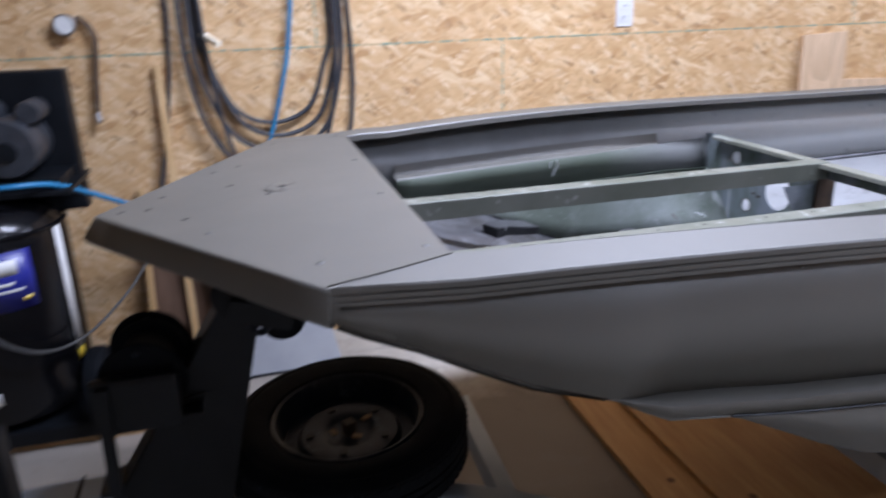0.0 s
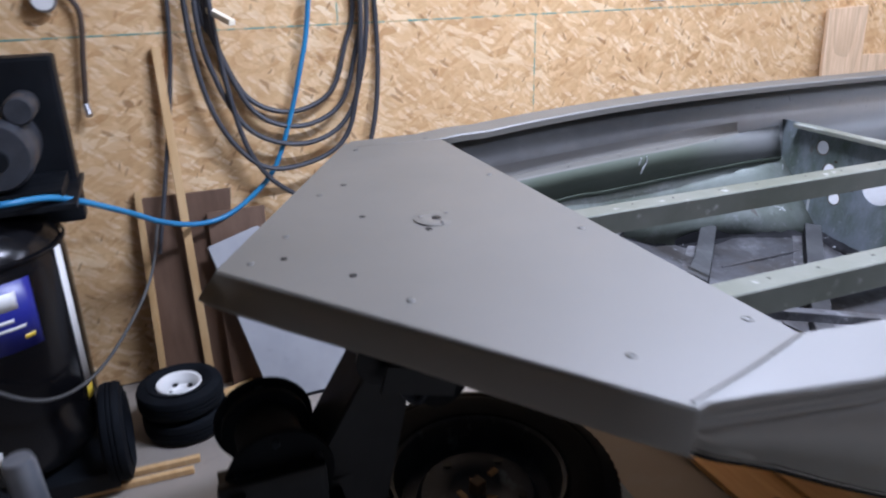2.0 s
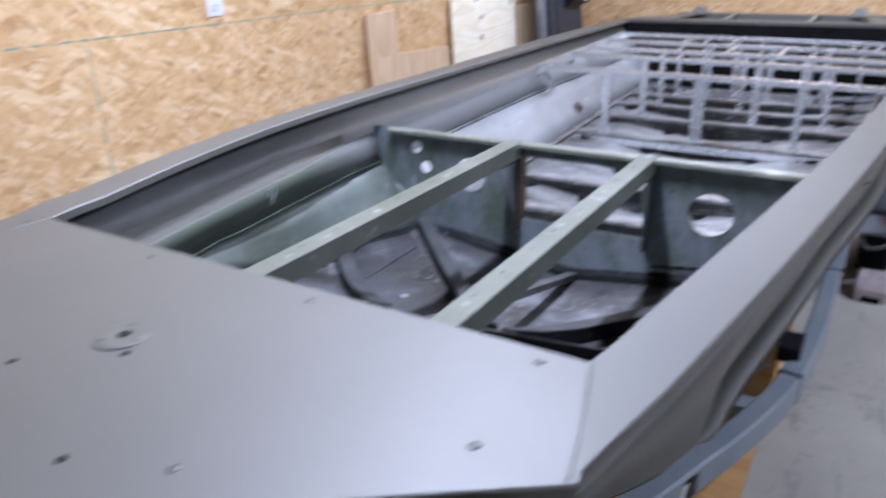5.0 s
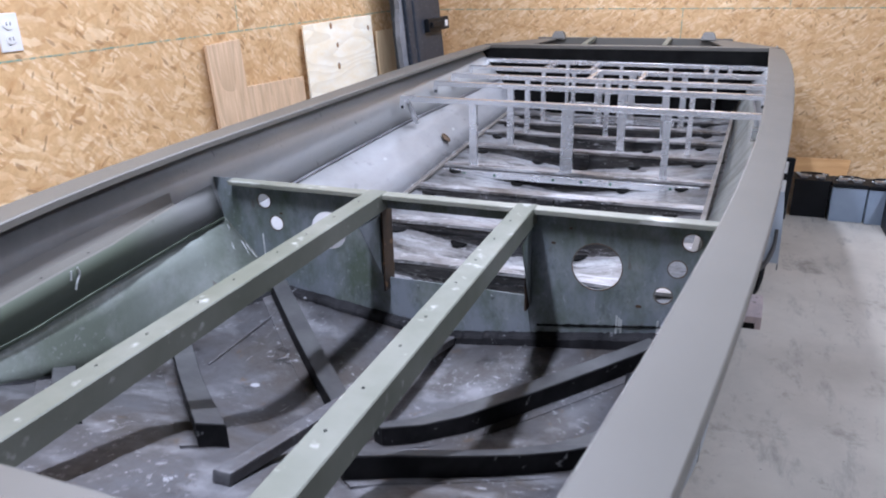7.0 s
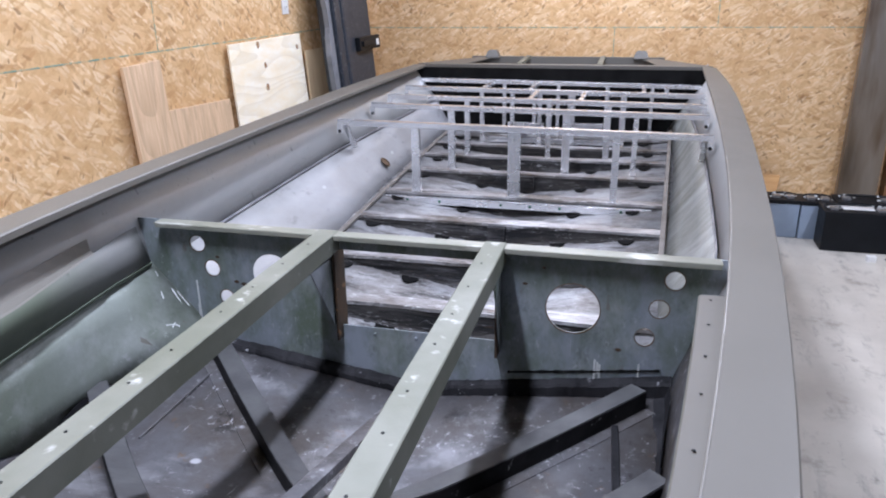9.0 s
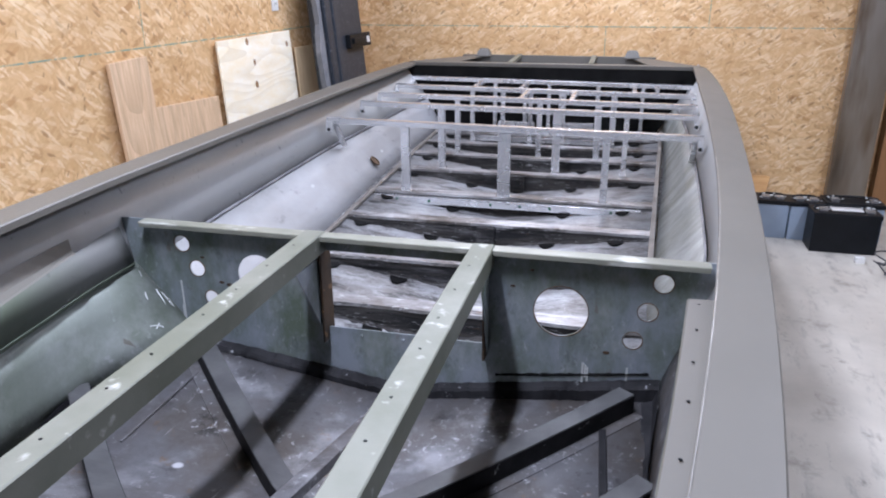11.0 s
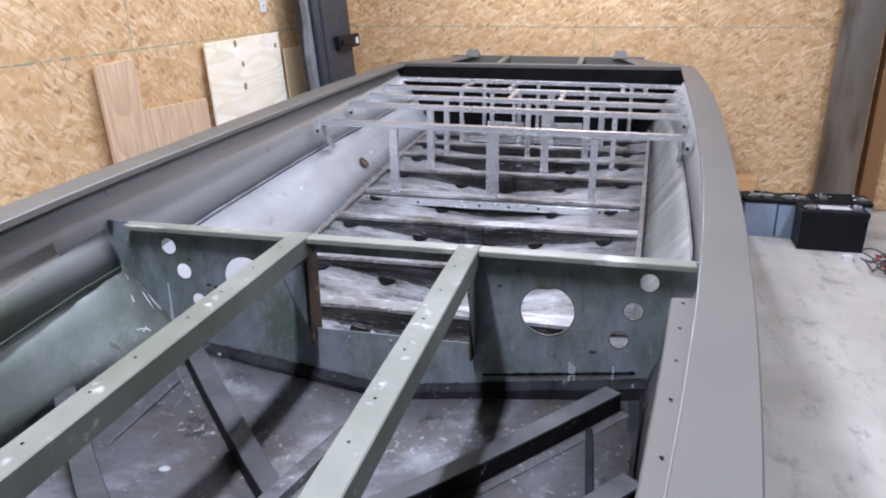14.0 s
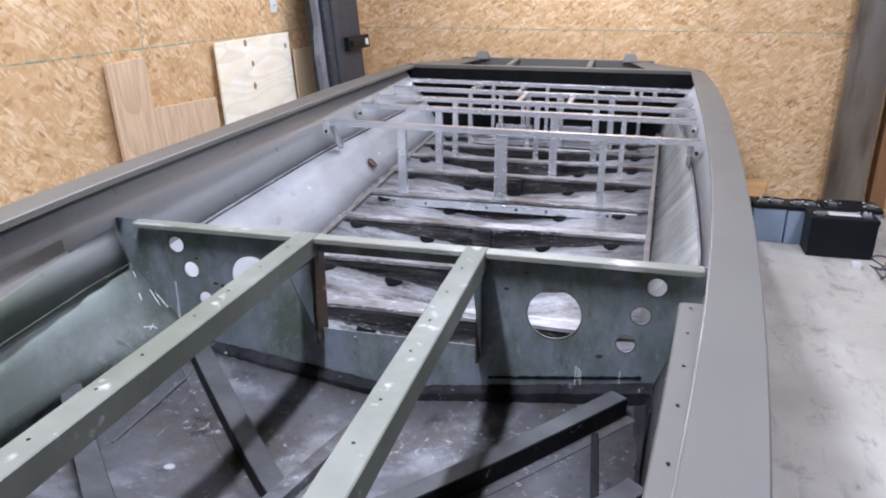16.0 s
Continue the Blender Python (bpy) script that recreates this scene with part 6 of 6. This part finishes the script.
part("discharge_tube", add_tube(bmesh.new(), [(-0.10, -0.06, 1.11), (-0.03, -0.09, 1.115), (0.02, -0.11, 1.08), (0.012, -0.12, 0.98), (-0.03, -0.13, 0.90), (-0.03, -0.13, 0.80)], 0.0072, 10), ZINC, comp, "grey metal discharge tube", True)
box("pressure_switch", (-0.10, -0.15, 0.86), (-0.05, -0.10, 0.91), BLACK, comp, "", 0.004)
part("manifold", add_tube(bmesh.new(), [(-0.12, -0.15, 0.83), (-0.02, -0.16, 0.835), (0.10, -0.16, 0.838)], 0.013, 10), BRASS, comp, "brass manifold and valve", True)
part("gauge", add_lathe(bmesh.new(), [(0.02, 0), (0.02, 0.018), (0.0001, 0.019)], pose(-0.20, -0.16, 0.82, 90, 0, 0), 18), WHITE, comp)
for s in (-1, 1):
    bm = add_lathe(bmesh.new(), tyre_profile(0.14, 0.075, 0.07), pose(0.275 * s, -0.12, 0.14, 0, 90, 0), 36, True)
    cw = part("wheel", bm, RUBBER, comp, "black rubber wheel", True)
part("power_cable", add_tube(bmesh.new(), [(-0.03, -0.16, 0.86), (-0.05, -0.25, 0.76), (-0.03, -0.26, 0.60), (0.03, -0.26, 0.44), (0.14, -0.25, 0.355), (0.24, -0.15, 0.33), (0.33, 0.02, 0.36), (0.42, 0.22, 0.44), (0.47, 0.30, 0.60)], 0.005, 8), GREYHOSE, comp, "grey hose looping down over the tank", True)

hose = thing("air_hose", "bright blue air hose running from the compressor up the wall", "hose")
part("hose_line", add_tube(bmesh.new(), [(-1.80, 3.01, 0.835), (-1.70, 3.00, 0.842), (-1.60, 3.08, 0.82), (-1.47, 3.25, 0.715), (-1.38, 3.36, 0.635), (-1.28, 3.44, 0.585), (-1.18, 3.48, 0.585), (-1.08, 3.50, 0.64), (-1.00, 3.51, 0.72), (-0.94, 3.51, 0.86), (-0.89, 3.51, 1.02), (-0.85, 3.51, 1.18), (-0.81, 3.51, 1.5), (-0.80, 3.52, 1.9)], 0.0085, 10), BLUEHOSE, hose, "", True)


def hanging(name, label, loops, mat, radius, cat="hose"):
    t = thing(name, label, cat)
    for pts in loops:
        part("loop", add_tube(bmesh.new(), pts, radius, 8), mat, t, "", True)
    return t


def u_loop(x0, x1, zb, y, ztop=1.75, lean=0.0):
    c, w = (x0 + x1) / 2 + lean, (x1 - x0) / 2
    return [(x0 + 0.03, y, ztop), (x0, y, 1.26), (x0 + 0.03, y, zb + 0.24), (x0 + w * 0.45, y - 0.01, zb + 0.06), (c, y - 0.015, zb), (x1 - w * 0.42, y - 0.01, zb + 0.05), (x1 - 0.035, y, zb + 0.2), (x1, y, 1.26), (x1 - 0.04, y, ztop)]


coil = hanging("hose_coil", "coil of black hose hung on the board wall", [u_loop(-1.155, -0.665, 0.852, 3.525), u_loop(-1.185, -0.65, 0.795, 3.51, lean=0.01), u_loop(-1.215, -0.675, 0.722, 3.495, lean=-0.03), u_loop(-1.17, -0.69, 0.90, 3.535),
                                                                         [(-1.16, 3.50, 1.75), (-1.14, 3.50, 1.2), (-1.10, 3.49, 0.87), (-1.04, 3.48, 0.72), (-0.95, 3.47, 0.635), (-0.86, 3.47, 0.60), (-0.75, 3.48, 0.635), (-0.665, 3.50, 0.78), (-0.622, 3.52, 0.98), (-0.618, 3.53, 1.26), (-0.65, 3.53, 1.75)]], CORD, 0.0085)
bar("wood_peg", (-1.155, 3.545, 1.235), (-1.09, 3.42, 1.195), 0.022, 0.018, PINE, coil, "wooden peg", 0.004)
hanging("hanging_cord", "black cord hanging down the wall beside a stick", [[(-1.24, 3.53, 1.9), (-1.26, 3.53, 1.26), (-1.295, 3.52, 0.97), (-1.36, 3.48, 0.67), (-1.40, 3.45, 0.5)]], CORD, 0.007, "cord")
gauge_hose = hanging("gauge_hose", "brown whip hose with dial gauge hanging on the wall", [[(-1.545, 3.53, 1.30), (-1.50, 3.52, 1.24), (-1.515, 3.52, 1.1), (-1.532, 3.52, 0.965)]], tone("brown_hose", (0.05, 0.032, 0.024), (0.07, 0.045, 0.03), 9.0, 0.6), 0.008)
part("chuck", add_tube(bmesh.new(), [(-1.531, 3.52, 0.975), (-1.525, 3.50, 0.945)], 0.010, 10), STEEL, gauge_hose)
g = part("dial", add_lathe(bmesh.new(), [(0.034, 0), (0.036, 0.004), (0.036, 0.02), (0.032, 0.024), (0.031, 0.021), (0.0001, 0.021)], pose(-1.585, 3.53, 1.275, 90, 0, 0), 28), STEEL, gauge_hose, "round dial gauge", True)
part("dial_face", add_lathe(bmesh.new(), [(0.029, 0.0215), (0.029, 0.0225), (0.0001, 0.0225)], pose(-1.585, 3.53, 1.275, 90, 0, 0), 24), WHITE, g)


def leaning(name, label, cat, pts, thick, mat, group=""):
    """A flat board given by four corners (foot first), with its thickness."""
    bm = bmesh.new()
    f = bm.faces.new([bm.verts.new(p) for p in pts])
    bm.normal_update()
    n = f.normal.copy()
    ex = bmesh.ops.extrude_face_region(bm, geom=[f])
    bmesh.ops.translate(bm, verts=[v for v in ex["geom"] if isinstance(v, bmesh.types.BMVert)], vec=n * thick)
    bmesh.ops.bevel(bm, geom=list(bm.edges), offset=min(0.002, thick * 0.2), segments=1, affect="EDGES")
    return tagged(link(name, finish(bm), mat), label, cat, group)


sheet = leaning("leaning_panel", "light grey scuffed panel leaning against the wall", "panel", [(-1.13, 3.23, 0.0), (-0.77, 3.24, 0.0), (-0.90, 3.53, 0.575), (-1.255, 3.44, 0.50)], 0.012, PANEL)
# black strip painting in the shadow line where the panel meets the floor
part("foot_shade_strip", add_bar(bmesh.new(), (-1.128, 3.221, 0.006), (-0.772, 3.231, 0.006), 0.006, 0.010, 0.001), BLACK, sheet, "contact shadow drawn as a dark strip")
for p in ((-0.935, 3.495, 0.545), (-0.905, 3.485, 0.50)):
    part("screw_hole", add_screw(bmesh.new(), p, 0.005, 0.003, (0, -1, 0.4)), BLACK, sheet)
leaning("brown_board", "dark brown board standing against the wall", "board", [(-1.46, 3.43, 0.0), (-1.23, 3.43, 0.0), (-1.15, 3.535, 0.665), (-1.44, 3.535, 0.665)], 0.014, BROWNPLY)
leaning("brown_board", "dark brown board leaning behind the grey panel", "board", [(-1.24, 3.36, 0.0), (-1.10, 3.36, 0.0), (-1.05, 3.50, 0.60), (-1.24, 3.50, 0.60)], 0.014, BROWNPLY)
tagged(bar("lumber_strip", (-1.455, 3.40, 0.005), (-1.435, 3.53, 0.69), 0.02, 0.02, FIR), "narrow reddish lumber strip standing against the wall", "lumber", "lumber strips")
tagged(bar("lumber_strip", (-1.305, 3.40, 0.005), (-1.312, 3.53, 1.13), 0.026, 0.018, FIR), "tall pale lumber strip leaning on the wall", "lumber", "lumber strips")
for p, q in (((-2.05, 2.985, 0.011), (-1.40, 2.965, 0.011)), ((-2.0, 3.03, 0.011), (-1.38, 3.012, 0.011))):
    tagged(bar("lumber_strip", p, q, 0.018, 0.018, FIR), "thin pale lumber strip lying on the concrete", "lumber", "lumber strips")
tagged(bar("wood_block", (-1.28, 3.29, 0.02), (-1.17, 3.33, 0.02), 0.05, 0.038, FIR), "short wooden block on the concrete floor", "block")
for z, dx in ((0.042, 0.0), (0.125, -0.006)):
    wheel("dolly_wheel", "small black tyre on a white rim, stacked flat on the floor", pose(-1.40 + dx, 3.215, z, 0, 0, 40 * z), 0.128, 0.062, 0.082, WHITE, None, 4, "stacked dolly wheels")
leaning("oak_board", "pale oak-veneer board leaning against the wall", "board", [(1.43, 3.47, 0.0), (1.66, 3.47, 0.0), (1.66, 3.535, 1.136), (1.424, 3.535, 1.128)], 0.018, OAK)
leaning("oak_board", "lower oak-veneer offcut standing against the wall", "board", [(1.665, 3.47, 0.0), (2.13, 3.47, 0.0), (2.16, 3.53, 0.905), (1.665, 3.53, 0.924)], 0.018, OAK)
leaning("plywood_sheet", "bright knotty pine plywood leaning against the wall", "plywood", [(2.175, 3.455, 0.0), (3.02, 3.455, 0.0), (2.995, 3.53, 1.162), (2.205, 3.53, 1.155)], 0.012, PINE)
ply = [ob for ob in bpy.data.objects if ob.name.startswith("plywood_sheet")][0]
KNOT = tone("brown_knot", (0.22, 0.12, 0.05), (0.36, 0.22, 0.10), 60.0, 0.6)
for x, z, r in ((2.49, 1.135, 0.016), (2.94, 1.092, 0.014), (2.54, 1.028, 0.013), (2.53, 0.915, 0.017)):
    m = Matrix.Translation((x, 3.455 + 0.0655 * z - 0.0135, z)) @ Vector((0, -1, 0.065)).to_track_quat("Z", "Y").to_matrix().to_4x4() @ Matrix.Diagonal((1, 1.25, 1, 1))
    part("knot", add_lathe(bmesh.new(), [(r, -0.002), (r * 0.85, 0.0008), (r * 0.3, 0.0010), (0.0001, 0.0010)], m, 14), KNOT, ply, "brown knot")
leaning("wood_offcut", "narrow pale wood offcut leaning in the corner", "board", [(3.06, 3.47, 0.0), (3.40, 3.47, 0.0), (3.36, 3.53, 1.06), (3.06, 3.53, 1.06)], 0.011, wood_material("pale_offcut", (0.80, 0.63, 0.40), (0.70, 0.50, 0.28), (12, 12, 1.0)))

# dark upright panel in the corner
door = thing("upright_panel", "dark slate-blue padded panel leaning on end in the corner", "panel", at=pose(2.97, 3.242, 0, -4.9, 0, 0))
part("skin", add_box(bmesh.new(), (0.30, 0.0, 0.0), (0.745, 0.09, 1.75), 0.02), SLATE, door)
for x, w, y in ((0.105, 0.05, 0.012), (0.165, 0.055, -0.004), (0.23, 0.06, 0.010)):
    box("edge_rib", (x, y, 0.0), (x + w, y + 0.07, 1.73), SLATE, door, "", 0.014)
rng = random.Random(5)
zs = np.linspace(1.72, 0.0, 34)
torn = [(0.062 + 0.014 * math.sin(5.2 * z) + 0.010 * math.sin(17 * z) + rng.uniform(-0.008, 0.008), z) for z in zs]
ring = [(0.115, 1.72)] + torn + [(0.115, 0.0)]
part("foam_edge", add_plate(bmesh.new(), ring, [], 0.03, Matrix(((1, 0, 0, 0), (0, 0, 1, 0.004), (0, 1, 0, 0), (0, 0, 0, 1)))), FOAM, door, "torn grey foam edge")
latch = box("latch", (0.43, -0.035, 1.03), (0.80, 0.0, 1.115), BLACK, door, "black latch handle", 0.008)
box("latch_grip", (0.46, -0.05, 1.055), (0.66, -0.034, 1.09), BLACK, latch, "", 0.006)
box("latch_tag", (0.72, -0.040, 1.05), (0.765, -0.035, 1.09), WHITE, latch)

# ---- east wall things ----
duct = thing("metal_post", "dull galvanised sheet-metal post against the board wall", "post")
bm = bmesh.new()
add_box(bm, (3.93, 0.075, 0.0), (4.03, 0.295, TOP), 0.012)
part("shaft", bm, ZINC, duct, "", True)
box("seam_flange", (3.925, 0.285, 0.0), (3.94, 0.305, TOP), ZINC, duct)
tagged(box("door_trim", (3.95, -0.06, 0), (4.035, 0.03, TOP), wood_material("brown_trim", (0.30, 0.15, 0.06), (0.20, 0.095, 0.035), (9, 9, 0.7))), kind="structure")


def battery(x, y, mat, label, w=0.335, d=0.17, h=0.205, m=0):
    t = thing("battery", label, "battery", "batteries by the wall", pose(x, y, 0, 0, 0, m))
    box("case", (0, -w, 0), (d, 0, h), mat, t, "", 0.006)
    box("lid", (-0.004, -w - 0.004, h - 0.004), (d + 0.004, 0.004, h + 0.02), BLACK, t, "black lid", 0.005)
    for yy in (-0.05, -w + 0.05):
        part("terminal", add_lathe(bmesh.new(), [(0.011, 0), (0.009, 0.018), (0.0001, 0.02)], Matrix.Translation((d * 0.3, yy, h + 0.02)), 14), STEEL, t, "", True)
        box("clamp", (d * 0.3 - 0.02, yy - 0.022, h + 0.02), (d * 0.3 + 0.03, yy + 0.02, h + 0.036), STEEL, t, "corroded cable clamp", 0.004)
    crust = random.Random(int(1000 * (x + y)))
    for yy in (-0.05, -w + 0.05):
        bm = bmesh.new()
        for k in range(5):
            c = Vector((d * 0.3 + crust.uniform(-0.03, 0.05), yy + crust.uniform(-0.04, 0.04), h + 0.024 + crust.uniform(0, 0.018)))
            bmesh.ops.create_icosphere(bm, subdivisions=1, radius=crust.uniform(0.004, 0.010), matrix=Matrix.Translation(c) @ Matrix.Diagonal((1, 1.3, 0.7, 1)))
        part("corrosion", bm, SCUFF, t, "white crust on the terminal")["kind"] = "stuff"
    part("handle", add_tube(bmesh.new(), [(d * 0.5, -0.02, h + 0.018), (d * 0.6, -0.04, h + 0.035), (d * 0.6, -w + 0.04, h + 0.035), (d * 0.5, -w + 0.02, h + 0.018)], 0.006, 8), BLACK, t, "", True)
    return t


b = battery(3.145, 0.545, BLACK, "black deep-cycle battery on the concrete floor")
box("top_label", (0.06, -0.26, 0.2255), (0.13, -0.10, 0.227), WHITE, b, "worn white label")
battery(3.34, 0.81, CASE, "grey battery with dirty terminals", w=0.175)
battery(3.33, 0.628, CASE, "grey battery beside another, black lid", w=0.175)
battery(3.36, 0.435, CASE, "grey battery behind a black one", w=0.30)
battery(3.38, 1.01, BLACK, "black battery partly hidden by the boat", w=0.19)
cables = thing("cable_pile", "tangled black and red cables on the concrete floor", "cables")
rng = random.Random(7)
for k in range(11):
    cx, cy = 2.86 + rng.uniform(-0.04, 0.06), 0.12 + rng.uniform(-0.10, 0.08)
    pts = []
    a0 = rng.uniform(0, 6.3)
    for j in range(9):
        a = a0 + j * 0.85
        r = rng.uniform(0.06, 0.17)
        pts.append((cx + r * 0.8 * math.cos(a), cy + r * 1.2 * math.sin(a), 0.008 + rng.uniform(0, 0.09)))
    part("cable", add_tube(bmesh.new(), pts, 0.004, 6, 5), RED if k % 4 == 3 else CORD, cables, "red cable" if k % 4 == 3 else "", True)
tagged(box("adaptor_block", (3.0, 0.30, 0.0), (3.035, 0.345, 0.03), WHITE), "small white plug block on the floor", "plug")
leaning("wood_offcut", "warm plywood offcut leaning at the foot of the wall", "board", [(3.80, 0.70, 0.0), (3.80, 1.12, 0.0), (3.99, 1.12, 0.215), (3.99, 0.64, 0.215)], 0.012, FLOORPLY)

# ---- plywood under the boat ----
GLUE = tone("dark_glue_line", (0.16, 0.09, 0.04), (0.11, 0.06, 0.025), 20.0, 0.7)
for length, width, label, at in ((1.35, 1.50, "warm-toned plywood sheet lying on the concrete under the boat", pose(-0.083, 1.655, 0.002, 0, 0, -0.5)), (1.3, 1.60, "plywood sheet lying on another under the boat", pose(0.078, 1.505, 0.022, 0, 0, 0.4))):
    t = thing("floor_plywood", label, "plywood", "plywood under the boat", at)
    box("face_sheet", (0, 0, 0), (length, width, 0.018), FLOORPLY, t)
    for z in (0.005, 0.011):
        box("glue_line", (-0.0004, -0.0004, z), (length + 0.0004, width + 0.0004, z + 0.002), GLUE, t, bevel=0)
